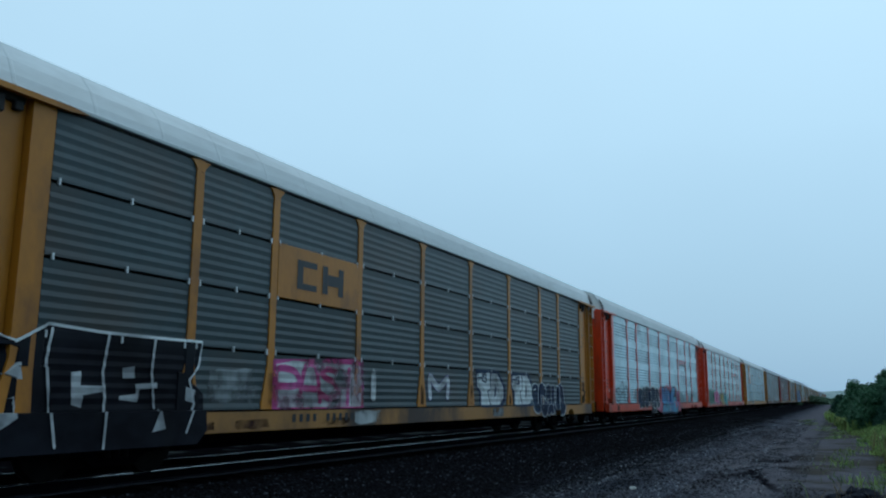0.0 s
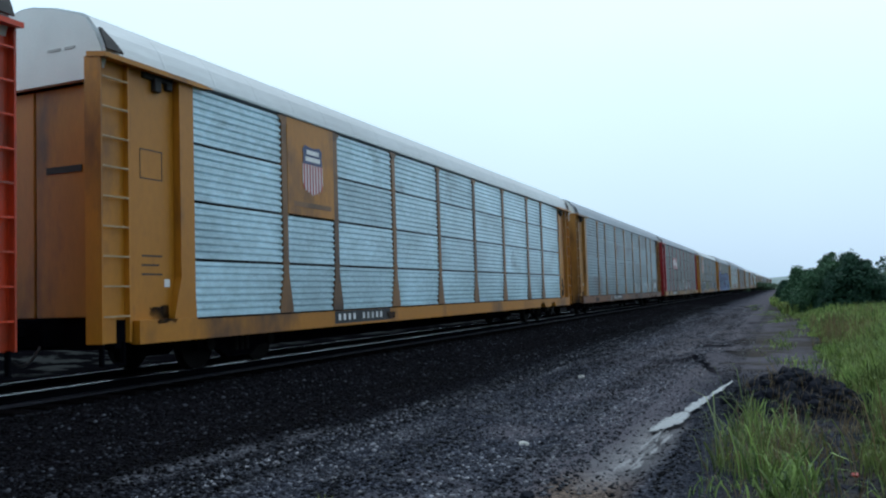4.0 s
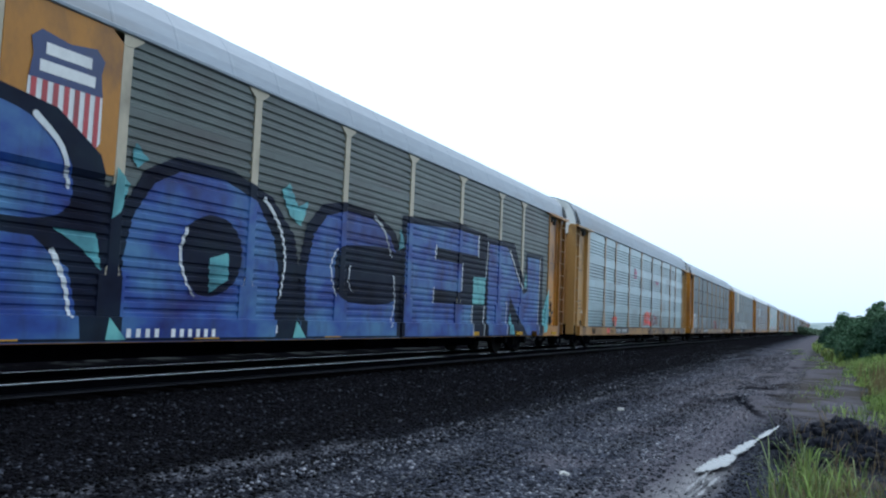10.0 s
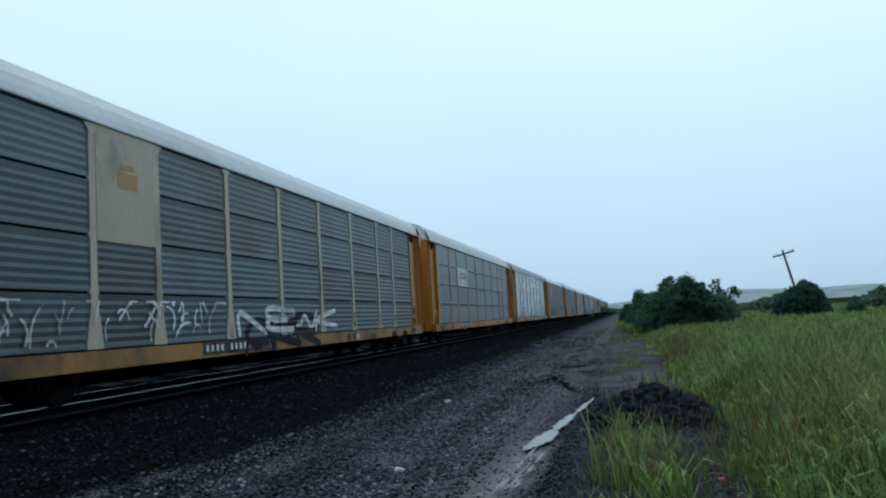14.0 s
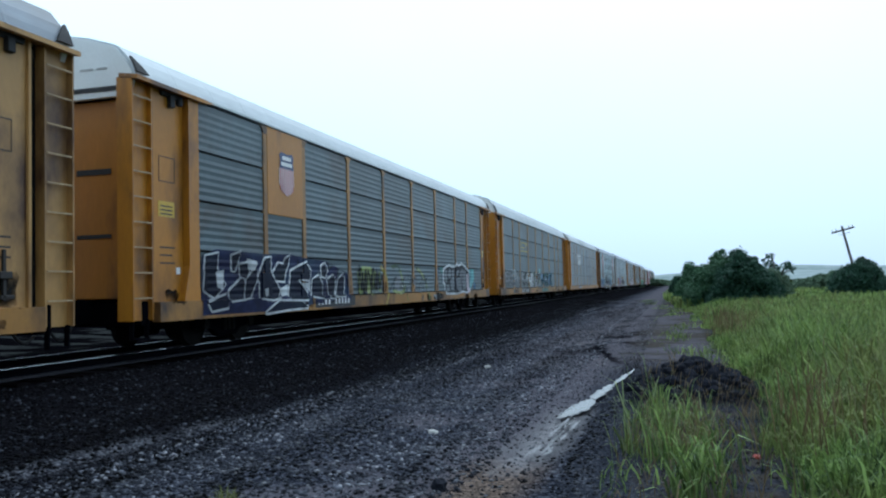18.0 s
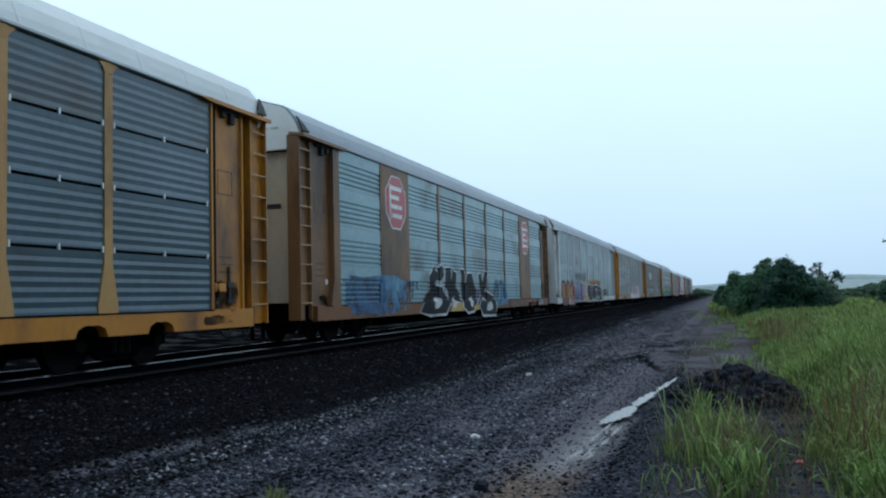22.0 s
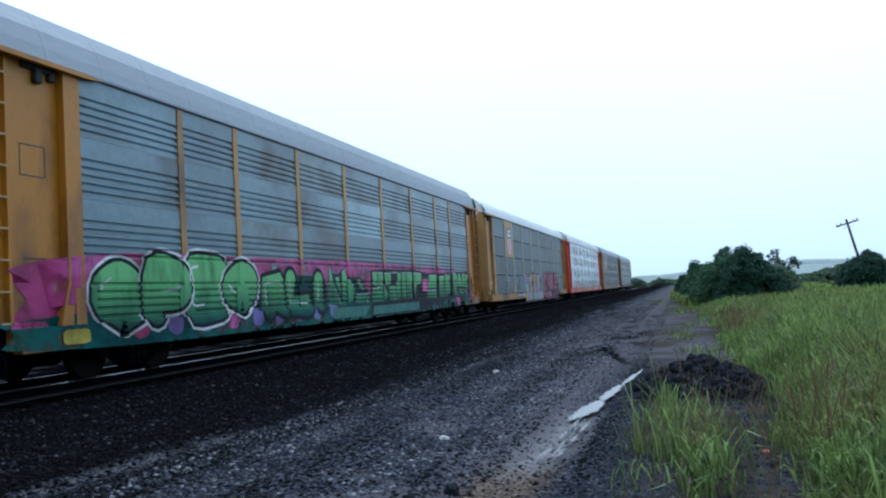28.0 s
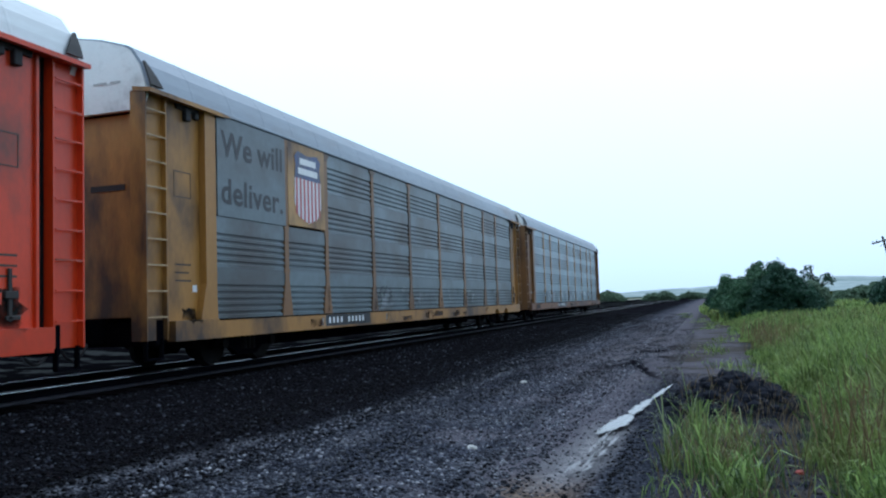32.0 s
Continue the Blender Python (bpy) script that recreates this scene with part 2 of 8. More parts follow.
def tier_profile(style):
    """The (depth, height) line of one louvred side sheet, from its bottom to its top."""
    gap = {"gapped": 0.046, "louvred": 0.050, "ribbed": 0.004, "grouped": 0.004}[style]
    deep = {"gapped": 0.010, "ribbed": 0.022}.get(style, RIB)
    h = TIER - gap
    pts = [(0.0, 0.0)]
    if style == "gapped":
        n = 6
        step = h / (n + 0.5)
        for i in range(n):
            z = step * (0.25 + i)
            pts += [(0.0, z), (-deep * 0.5, z + step * 0.22), (-deep, z + step * 0.45), (-deep * 0.6, z + step * 0.70)]
    elif style == "louvred":
        n = 7
        step = h / (n + 0.6)
        for i in range(n):
            z = step * (0.5 + i)
            pts += [(0.0, z), (-deep, z + step * 0.18), (-deep, z + step * 0.42), (0.0, z + step * 0.62)]
    elif style == "ribbed":
        n = 6
        step = h / (n + 0.8)
        for i in range(n):
            z = step * (0.4 + i)
            pts += [(0.0, z), (-deep, z + step * 0.12), (-deep, z + step * 0.38), (0.0, z + step * 0.55)]
    else:
        n = 5
        step = h * 0.66 / n
        for i in range(n):
            z = h * 0.06 + step * i
            pts += [(0.0, z), (-deep, z + step * 0.14), (-deep, z + step * 0.40), (0.0, z + step * 0.6)]
    pts.append((0.0, h))
    return pts


PROFILES = {s: tier_profile(s) for s in ("gapped", "louvred", "ribbed", "grouped")}
_sheets = {}


def sheet_mesh(style, width):
    """One corrugated sheet of a bay, shared by all sheets of that size."""
    key = (style, width)
    if key not in _sheets:
        line = PROFILES[style]
        bm = bmesh.new()
        w = width - 0.02
        a = [bm.verts.new((d, 0.01, z)) for d, z in line]
        b = [bm.verts.new((d, 0.01 + w, z)) for d, z in line]
        for i in range(len(line) - 1):
            bm.faces.new((a[i], b[i], b[i + 1], a[i + 1]))
        t0, t1 = bm.verts.new((-0.06, 0.01, line[-1][1])), bm.verts.new((-0.06, 0.01 + w, line[-1][1]))
        bm.faces.new((a[-1], b[-1], t1, t0))
        b0, b1 = bm.verts.new((-0.06, 0.01, 0)), bm.verts.new((-0.06, 0.01 + w, 0))
        bm.faces.new((b[0], a[0], b0, b1))
        me = bpy.data.meshes.new("side_sheet")
        bm.to_mesh(me)
        bm.free()
        me.materials.append(None)
        _sheets[key] = me
    return _sheets[key]


def shared(name, me, mat, parent, loc=(0, 0, 0), label=""):
    """A part on a mesh that other parts use too, in a colour of its own."""
    ob = new(name, me)
    ob.parent, ob.location = parent, loc
    ob.material_slots[0].link = "OBJECT"
    ob.material_slots[0].material = mat
    if label:
        tagged(ob, label)
    return ob


_shared = {}


def once(key, build):
    if key not in _shared:
        name = key
        while isinstance(name, tuple):
            name = name[0]
        bm = build()
        me = bpy.data.meshes.new(name)
        bm.to_mesh(me)
        bm.free()
        me.materials.append(None)
        _shared[key] = me
    return _shared[key]


def post_build(kind):
    """A hat-section side post: plain, with a flared foot, or with a foot and a T head."""
    w = 0.085
    z0, z1 = Z_LOW, Z_TOP
    o = [(-w, z0 + 0.75), (-w, z1), (w, z1), (w, z0 + 0.75)]
    if kind != "plain":
        o += [(0.21, z0 + 0.1), (0.21, z0), (-0.21, z0), (-0.21, z0 + 0.1)]
    else:
        o += [(w, z0), (-w, z0)]
    bm = prism(bmesh.new(), o, SIDE - 0.06, SIDE + 0.016)
    for k in range(1, 4 if kind != "tee" else 1):
        z = z0 + TIER * k
        box(bm, SIDE - 0.03, SIDE + 0.012, -0.118, 0.118, z - 0.055, z + 0.045, bevel=0.006)
    if kind == "tee":
        prism(bm, [(-0.08, z1 - 0.16), (-0.26, z1 - 0.03), (-0.26, z1 + 0.03), (0.26, z1 + 0.03), (0.26, z1 - 0.03), (0.08, z1 - 0.16)], SIDE - 0.02, SIDE + 0.022)
    return bm


def roof_line(rise):
    half = [(1.56, 4.78), (1.51, 4.92 + rise * 0.3), (1.42, 5.11 + rise * 0.7), (1.22, 5.35 + rise), (1.12, 5.41 + rise), (0.60, 5.57 + rise), (0.12, 5.66 + rise), (0.0, 5.665 + rise)]
    return half + [(-x, z) for x, z in half[-2::-1]]


def roof_build(rise):
    """The arched roof as one skin, with raised seams between its sheets."""
    line = roof_line(rise) + [(-1.50, 4.74), (1.50, 4.74)]
    y0, y1 = BODY0 + 0.10, BODY1 - 0.10
    n = 22
    ys = [(y0, 0.0)]
    for i in range(1, n):
        y = y0 + (y1 - y0) * i / n
        ys += [(y - 0.035, 0.0), (y - 0.02, 0.005), (y + 0.02, 0.005), (y + 0.035, 0.0)]
    ys.append((y1, 0.0))
    bm = bmesh.new()
    rings = [[bm.verts.new((x * (1 + 0.3 * d), y, z + (d if z > 4.75 else 0))) for x, z in line] for y, d in ys]
    k = len(line)
    for a, b in zip(rings, rings[1:]):
        for i in range(k):
            bm.faces.new((a[i], a[(i + 1) % k], b[(i + 1) % k], b[i]))
    bm.faces.new(rings[0][::-1])
    bm.faces.new(rings[-1])
    bmesh.ops.recalc_face_normals(bm, faces=bm.faces)
    return bm


def cap_build(rise):
    """The upper end sheet under the roof's arch."""
    line = [(x * 0.97, z - 0.03) for x, z in roof_line(rise)]
    bm = bmesh.new()
    sweep_y(bm, [(-1.38, 4.42)] + [(-x, z) for x, z in line] + [(1.38, 4.42)], -0.05, 0.05)
    return bm


def bogie_parts(parent, y):
    bog = new("bogie")
    bog.parent, bog.location = parent, (0, y, 0)
    for s in (-1, 1):
        def frame_side():
            o = [(-1.15, 0.50), (-0.98, 0.60), (-0.60, 0.56), (-0.38, 0.72), (0.38, 0.72), (0.60, 0.56), (0.98, 0.60), (1.15, 0.50),
                 (1.15, 0.34), (0.85, 0.34), (0.55, 0.30), (0.35, 0.16), (-0.35, 0.16), (-0.55, 0.30), (-0.85, 0.34), (-1.15, 0.34)]
            return prism(bmesh.new(), o, -0.07, 0.07)
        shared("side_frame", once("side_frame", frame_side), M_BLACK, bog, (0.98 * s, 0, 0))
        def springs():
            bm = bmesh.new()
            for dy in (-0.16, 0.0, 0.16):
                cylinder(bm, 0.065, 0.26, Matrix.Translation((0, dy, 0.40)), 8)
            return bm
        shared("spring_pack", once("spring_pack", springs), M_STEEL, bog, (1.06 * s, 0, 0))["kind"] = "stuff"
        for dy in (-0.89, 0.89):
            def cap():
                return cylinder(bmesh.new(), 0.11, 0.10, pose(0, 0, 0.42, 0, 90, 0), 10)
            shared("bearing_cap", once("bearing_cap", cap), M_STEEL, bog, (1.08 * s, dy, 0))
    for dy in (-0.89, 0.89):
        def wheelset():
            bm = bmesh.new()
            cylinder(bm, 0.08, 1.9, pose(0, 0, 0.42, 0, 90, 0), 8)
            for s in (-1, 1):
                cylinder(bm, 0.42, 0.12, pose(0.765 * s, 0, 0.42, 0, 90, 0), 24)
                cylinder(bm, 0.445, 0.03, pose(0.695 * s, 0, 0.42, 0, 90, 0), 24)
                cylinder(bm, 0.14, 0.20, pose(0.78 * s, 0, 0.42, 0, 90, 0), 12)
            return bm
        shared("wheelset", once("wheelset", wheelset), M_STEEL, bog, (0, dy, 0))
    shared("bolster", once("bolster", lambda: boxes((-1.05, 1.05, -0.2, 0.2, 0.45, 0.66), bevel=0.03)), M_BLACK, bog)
    return bog


def end_parts(car, flip, end, jamb, roof, rise, slots=2, sticker=False, door=None):
    """One end of a car: doors, corner ladder in its channel, pocket plate and top beam. flip: the trailing end."""
    def at(y):
        return BODY1 - (y - BODY0) if flip else y
    def mir(bm):
        if flip:
            bmesh.ops.transform(bm, matrix=Matrix.Translation((0, BODY0 + BODY1, 0)) @ Matrix.Diagonal((1, -1, 1, 1)), verts=bm.verts)
            bmesh.ops.reverse_faces(bm, faces=bm.faces)
        return bm
    f = "r" if flip else "f"
    zero = (0, 0, 0)
    rung_mat = M_RUNG if end is not P_ORANGE and end is not P_RED else end
    def add_part(name, key, build, mat, label=""):
        return shared(name, once((key, f), lambda: mir(build())), mat, car, zero, label)
    for s in (-1, 1):
        add_part("end_door", ("end_door", s), lambda: boxes((min(0.02 * s, 1.30 * s), max(0.02 * s, 1.30 * s), -1.72, -1.64, 0.98, 4.40), bevel=0.012), door or (P_YELLOW_SHADED if end is P_YELLOW else end))
    if slots:
        add_part("door_slot", "door_slot", lambda: boxes((0.25, 0.95, -1.735, -1.66, 3.12, 3.22)), M_SEAL)
    if slots > 1:
        add_part("cap_slot", "cap_slot", lambda: boxes((-1.28, 1.28, -1.895, -1.86, 4.52, 4.60)), M_SEAL, "dark gap between the end sheets")
        add_part("door_slot", "door_slot_low", lambda: boxes((0.25, 0.95, -1.732, -1.66, 2.02, 2.09)), M_SEAL)
    shared("end_cap", once(("end_cap", f, rise), lambda: mir(bmesh_shift(cap_build(rise), (0, -1.83, 0)))), M_CAP, car, zero, "pale galvanised end sheet under the roof")
    add_part("cap_vent", "cap_vent", lambda: boxes((0.46, 0.72, -1.892, -1.86, 4.90, 4.935), (0.80, 1.00, -1.892, -1.86, 4.90, 4.935)), M_GRIMY, "grimy vent slits in the end sheet")
    plate0, plate1 = (-1.16, -0.05) if flip else (-1.37, -0.355)
    for s in (-1, 1):
        sg = lambda a, b: (min(a * s, b * s), max(a * s, b * s))
        def channel():
            line = [(1.24, -1.95), (1.545, -1.95), (1.545, -1.92), (1.44, -1.915), (1.44, -1.415), (1.525, -1.41), (1.525, -1.375), (1.24, -1.375)]
            bm = bmesh.new()
            lo, hi = [[bm.verts.new((x * s, y, z)) for x, y in line] for z in (0.60, 4.72)]
            for i in range(8):
                bm.faces.new((lo[i], lo[(i + 1) % 8], hi[(i + 1) % 8], hi[i]))
            bm.faces.new(lo[::-1])
            bm.faces.new(hi)
            bmesh.ops.recalc_face_normals(bm, faces=bm.faces)
            return bm
        wing = add_part("corner_wing", ("corner_wing", s), channel, end)
        if flip:
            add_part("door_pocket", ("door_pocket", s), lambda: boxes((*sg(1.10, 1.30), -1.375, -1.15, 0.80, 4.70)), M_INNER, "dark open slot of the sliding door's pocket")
        add_part("pocket_plate", ("pocket_plate", s), lambda: boxes((*sg(1.38, 1.45), plate0, plate1, 0.80, 4.70), bevel=0.01), end)
        add_part("pocket_edge", ("pocket_edge", s), lambda: boxes((*sg(1.38, 1.50), plate0 - 0.005, plate0 + 0.055, 0.70, 4.70), bevel=0.012), jamb)
        def post_at_jamb():
            w0, w1 = (-0.05, 0.0) if flip else (-0.35, -0.02)
            foot = 0.02 if flip else 0.16
            a, b = sg(1.40, 1.575)
            return prism(bmesh.new(), [(w0 - foot, 0.76), (w1 + 0.02, 0.76), (w1 + 0.02, 0.95), (w1, 1.30), (w1, 4.71), (w0, 4.71), (w0, 1.55), (w0 - foot, 0.95)], a, b)
        add_part("jamb_post", ("jamb_post", s), post_at_jamb, jamb)
        def lip():
            a, b = sg(1.30, 1.66)
            bm = prism(bmesh.new(), [(-1.97, 4.715), (0.12, 4.715), (0.42, 4.755), (0.12, 4.785), (-1.97, 4.785)], a, b)
            for v in bm.verts:
                if abs(v.co.x) > 1.6:
                    v.co.z -= 0.05
            return bm
        add_part("top_beam", ("top_beam", s), lip, jamb)
        if s > 0:
            for i in range(9):
                shared("rung", once("rung", lambda: boxes((1.515, 1.54, -0.25, 0.25, -0.013, 0.013))), rung_mat, wing, (0, at(-1.665), 0.98 + 0.43 * i))
            pm = (plate0 + plate1) / 2
            add_part("placard_frame", "placard_frame", lambda: boxes((1.45, 1.456, pm - 0.24, pm + 0.24, 3.05, 3.066), (1.45, 1.456, pm - 0.24, pm + 0.24, 3.494, 3.51), (1.45, 1.456, pm - 0.24, pm - 0.226, 3.066, 3.494), (1.45, 1.456, pm + 0.226, pm + 0.24, 3.066, 3.494)), P_EDGE)["kind"] = "stuff"
            add_part("stencil", "stencil", lambda: boxes(*[(1.45, 1.454, pm - 0.22, pm + 0.22 - 0.07 * (k % 2), 1.86 - 0.14 * k, 1.89 - 0.14 * k) for k in range(3)]), P_EDGE)["kind"] = "stuff"
            if sticker:
                card = add_part("warning_sticker", "warning_sticker", lambda: boxes((1.45, 1.456, pm - 0.26, pm + 0.22, 2.42, 2.70)), P_STICKER, "bright yellow warning sticker")
                shared("lettering_bar", once(("sticker_bars", f), lambda: mir(boxes(*[(1.45, 1.460, pm - 0.20, pm + 0.15, 2.46 + 0.07 * k, 2.485 + 0.07 * k) for k in range(3)]))), P_EDGE, card)
            if flip:
                add_part("lever_box", "lever_box", lambda: boxes((1.45, 1.53, -0.52, -0.16, 1.22, 1.38), bevel=0.012), jamb, "small steel box for the door's lever")
                lever = lambda: boxes((1.45, 1.49, -0.72, -0.66, 1.0, 1.7), (1.45, 1.52, -0.80, -0.58, 1.30, 1.40), (1.45, 1.49, -0.86, -0.62, 1.02, 1.08), bevel=0.008)
                add_part("door_lever", "door_lever", lever, M_VENT, "dark greasy lever of the sliding door")
            else:
                add_part("label_plate", "label_plate", lambda: boxes((1.45, 1.456, -0.60, -0.48, 1.40, 1.52)), M_WHITE)
            add_part("beam_latch", "beam_latch", lambda: boxes((1.43, 1.50, -1.05, -0.40, 4.60, 4.70), (1.44, 1.54, -0.84, -0.70, 4.42, 4.64), (1.44, 1.53, -0.56, -0.44, 4.50, 4.62), bevel=0.012), M_SEAL)
            add_part("foot_step", "foot_step", lambda: boxes((1.42, 1.50, -1.90, -1.87, 0.30, 0.62), (1.42, 1.50, -1.50, -1.47, 0.30, 0.62), (1.42, 1.52, -1.90, -1.47, 0.28, 0.31)), M_BLACK)
        def seal():
            bm = bmesh.new()
            pts = roof_line(rise)
            pts = pts[:3] if s > 0 else [(-x, z) for x, z in pts[:3]]
            inner = [-1.55, -1.66, -1.83]
            for k in range(2):
                (xa, za), (xb, zb) = pts[k], pts[k + 1]
                v = [bm.verts.new((x * 1.012, y, z + 0.02)) for x, y, z in ((xa, -1.88, za), (xb, -1.88, zb), (xb, inner[k + 1], zb), (xa, inner[k], za))]
                bm.faces.new(v if s > 0 else v[::-1])
            bmesh.ops.remove_doubles(bm, verts=bm.verts[:], dist=0.001)
            bmesh.ops.solidify(bm, geom=bm.faces[:], thickness=0.03)
            return mir(bm)
        shared("roof_seal", once(("roof_seal", f, s, rise), seal), M_SEAL, car, zero, "black seal at the roof's corner")
    add_part("striker", "striker", lambda: boxes((-1.45, 1.45, -1.60, -1.40, 0.50, 0.94), (-0.45, 0.45, -1.95, -1.50, 0.55, 0.98), bevel=0.02), M_BLACK)
    def coupler():
        return boxes((-0.08, 0.08, -2.50, -1.70, 0.70, 0.90), (-0.16, 0.14, -2.66, -2.46, 0.64, 0.98), (0.02, 0.24, -2.60, -2.42, 0.66, 0.94), bevel=0.03)
    add_part("coupler", "coupler", coupler, M_BLACK)
    def hose():
        bm = bmesh.new()
        pts = [(0.35, -1.9 - 0.10 * i, 0.62 - 0.30 * math.sin(math.pi * i / 7)) for i in range(8)]
        for p, q in zip(pts, pts[1:]):
            d = Vector(q) - Vector(p)
            cylinder(bm, 0.025, d.length * 1.1, Matrix.Translation((Vector(p) + Vector(q)) / 2) @ d.to_track_quat("Z", "Y").to_matrix().to_4x4(), 6)
        return bm
    add_part("brake_hose", "brake_hose", hose, M_SEAL)["kind"] = "stuff"


def bmesh_shift(bm, v):
    bmesh.ops.translate(bm, vec=v, verts=bm.verts)
    return bm


# paint on the sides follows the sheets' relief
def side_depth(style, u, z):
    """How far out the car's side stands at u along it and height z."""
    for p in POSTS:
        if abs(u - p) < (0.088 if z > Z_LOW + 0.55 else 0.222) and z > Z_LOW and -1 < u < POSTS[-1] + 1:
            return SIDE + 0.019
    if z <= Z_LOW + 0.001:
        return SIDE + 0.066
    if z >= Z_TOP:
        return SIDE + 0.055
    if u < 0:
        return 1.585 if u > -0.38 else 1.455 if u > -1.36 else 1.545
    if u > POSTS[-1]:
        e = u - POSTS[-1]
        return 1.57 if e < 0.07 else 1.455 if e < 1.15 else 1.545
    line = PROFILES[style]
    h = (z - Z_LOW) % TIER
    if h > line[-1][1]:
        return SIDE + 0.004
    for (d0, z0), (d1, z1) in zip(line, line[1:]):
        if z0 <= h <= z1 and z1 > z0:
            return SIDE + 0.004 + d0 + (d1 - d0) * (h - z0) / (z1 - z0)
    return SIDE + 0.004


def spray(name, color, thin=0.0, top=None):
    """Sprayed paint: its colour drifts from can to can, grime shows through, and thin coats break up."""
    m = bpy.data.materials.new("spray_" + name)
    m.use_nodes = True
    nt = m.node_tree
    b = nt.nodes["Principled BSDF"]
    b.inputs["Roughness"].default_value, b.inputs["Specular IOR Level"].default_value = 0.45, 0.4 if max(color) > 0.1 else 0.08
    co = nt.nodes.new("ShaderNodeTexCoord")

    def noise_at(s, stretch, detail=6):
        mp = nt.nodes.new("ShaderNodeMapping")
        mp.inputs["Scale"].default_value = stretch
        nt.links.new(co.outputs["Object"], mp.inputs[0])
        n = nt.nodes.new("ShaderNodeTexNoise")
        n.inputs["Scale"].default_value, n.inputs["Detail"].default_value = s, detail
        nt.links.new(mp.outputs[0], n.inputs["Vector"])
        return n.outputs[0]

    h, s, v = colorsys.rgb_to_hsv(*color)
    alt = colorsys.hsv_to_rgb((h - 0.04) % 1, s * 0.85, min(1, v * 1.3))
    deep = colorsys.hsv_to_rgb((h + 0.02) % 1, min(1, s * 1.1), v * 0.42)
    ramp = nt.nodes.new("ShaderNodeValToRGB")
    els = ramp.color_ramp.elements
    els[0].position, els[0].color = 0.33, (*deep, 1)
    els[1].position, els[1].color = 0.70, (*alt, 1)
    els.new(0.48).color = (*color, 1)
    nt.links.new(noise_at(0.9, (1, 1, 1.6)), ramp.inputs[0])
    shade = ramp.outputs[0]
    if top:
        sep = nt.nodes.new("ShaderNodeSeparateXYZ")
        nt.links.new(co.outputs["Object"], sep.inputs[0])
        rise = nt.nodes.new("ShaderNodeMapRange")
        rise.inputs["From Min"].default_value, rise.inputs["From Max"].default_value = 0.75, 1.65
        nt.links.new(sep.outputs[2], rise.inputs[0])
        fade = nt.nodes.new("ShaderNodeMix")
        fade.data_type = "RGBA"
        fade.inputs["B"].default_value = (*top, 1)
        nt.links.new(rise.outputs[0], fade.inputs[0])
        nt.links.new(shade, fade.inputs["A"])
        shade = fade.outputs["Result"]
    dirt = nt.nodes.new("ShaderNodeMix")
    dirt.data_type = "RGBA"
    dirt.inputs["B"].default_value = (color[0] * 0.3 + 0.008, color[1] * 0.3 + 0.008, color[2] * 0.3 + 0.008, 1)
    mask = nt.nodes.new("ShaderNodeMapRange")
    mask.inputs["From Min"].default_value, mask.inputs["From Max"].default_value, mask.inputs["To Max"].default_value = 0.50, 0.78, 0.75
    nt.links.new(noise_at(3.0, (1, 1.2, 0.35), 9), mask.inputs[0])
    nt.links.new(mask.outputs[0], dirt.inputs[0])
    nt.links.new(shade, dirt.inputs["A"])
    nt.links.new(dirt.outputs["Result"], b.inputs["Base Color"])
    if thin:
        cover = nt.nodes.new("ShaderNodeMapRange")
        cover.inputs["From Min"].default_value, cover.inputs["From Max"].default_value = thin - 0.12, thin + 0.10
        nt.links.new(noise_at(2.2, (1, 0.8, 0.8), 9), cover.inputs[0])
        clear = nt.nodes.new("ShaderNodeBsdfTransparent")
        mix = nt.nodes.new("ShaderNodeMixShader")
        nt.links.new(cover.outputs[0], mix.inputs[0])
        nt.links.new(clear.outputs[0], mix.inputs[1])
        nt.links.new(b.outputs[0], mix.inputs[2])
        nt.links.new(mix.outputs[0], nt.nodes["Material Output"].inputs[0])
    return m


G_BLACK, G_WHITE, G_BLUE = spray("black", (0.012, 0.013, 0.02)), spray("white", (0.66, 0.69, 0.72)), spray("blue", (0.022, 0.066, 0.30))
G_NAVY, G_CYAN, G_SKY = spray("navy", (0.012, 0.022, 0.075)), spray("cyan", (0.120, 0.390, 0.435)), spray("sky_blue", (0.075, 0.210, 0.413))
G_PINK, G_RED, G_ORANGE = spray("pink", (0.375, 0.060, 0.188)), spray("red", (0.50, 0.035, 0.04)), spray("orange", (0.465, 0.120, 0.030))
G_YELLOW, G_GREEN, G_TEAL = spray("yellow", (0.450, 0.360, 0.045)), spray("green", (0.05, 0.22, 0.12)), spray("teal", (0.022, 0.150, 0.135))
G_GREY, G_FIRE = spray("grey", (0.225, 0.255, 0.270)), spray("fluorescent_red", (0.85, 0.10, 0.06))
G_CRIMSON = spray("crimson", (0.40, 0.05, 0.10))
G_INK = spray("blue_black", (0.010, 0.014, 0.034))
G_DEEPRED = spray("deep_crimson", (0.045, 0.006, 0.018))
G_ABYSS = spray("dark_teal", (0.008, 0.045, 0.05))
G_PURPLE, G_MAGENTA = spray("purple", (0.14, 0.10, 0.35)), spray("magenta", (0.55, 0.04, 0.22))
F_CRIMSON, F_SEA, F_FLAME = spray("crimson_to_pink", (0.17, 0.006, 0.050), 0, (0.36, 0.035, 0.11)), spray("teal_to_lime", (0.006, 0.075, 0.085), 0, (0.20, 0.52, 0.21)), spray("red_to_orange", (0.26, 0.035, 0.012), 0, (0.42, 0.10, 0.025))
F_LILAC = spray("violet_to_lilac", (0.05, 0.04, 0.16), 0, (0.24, 0.23, 0.42))
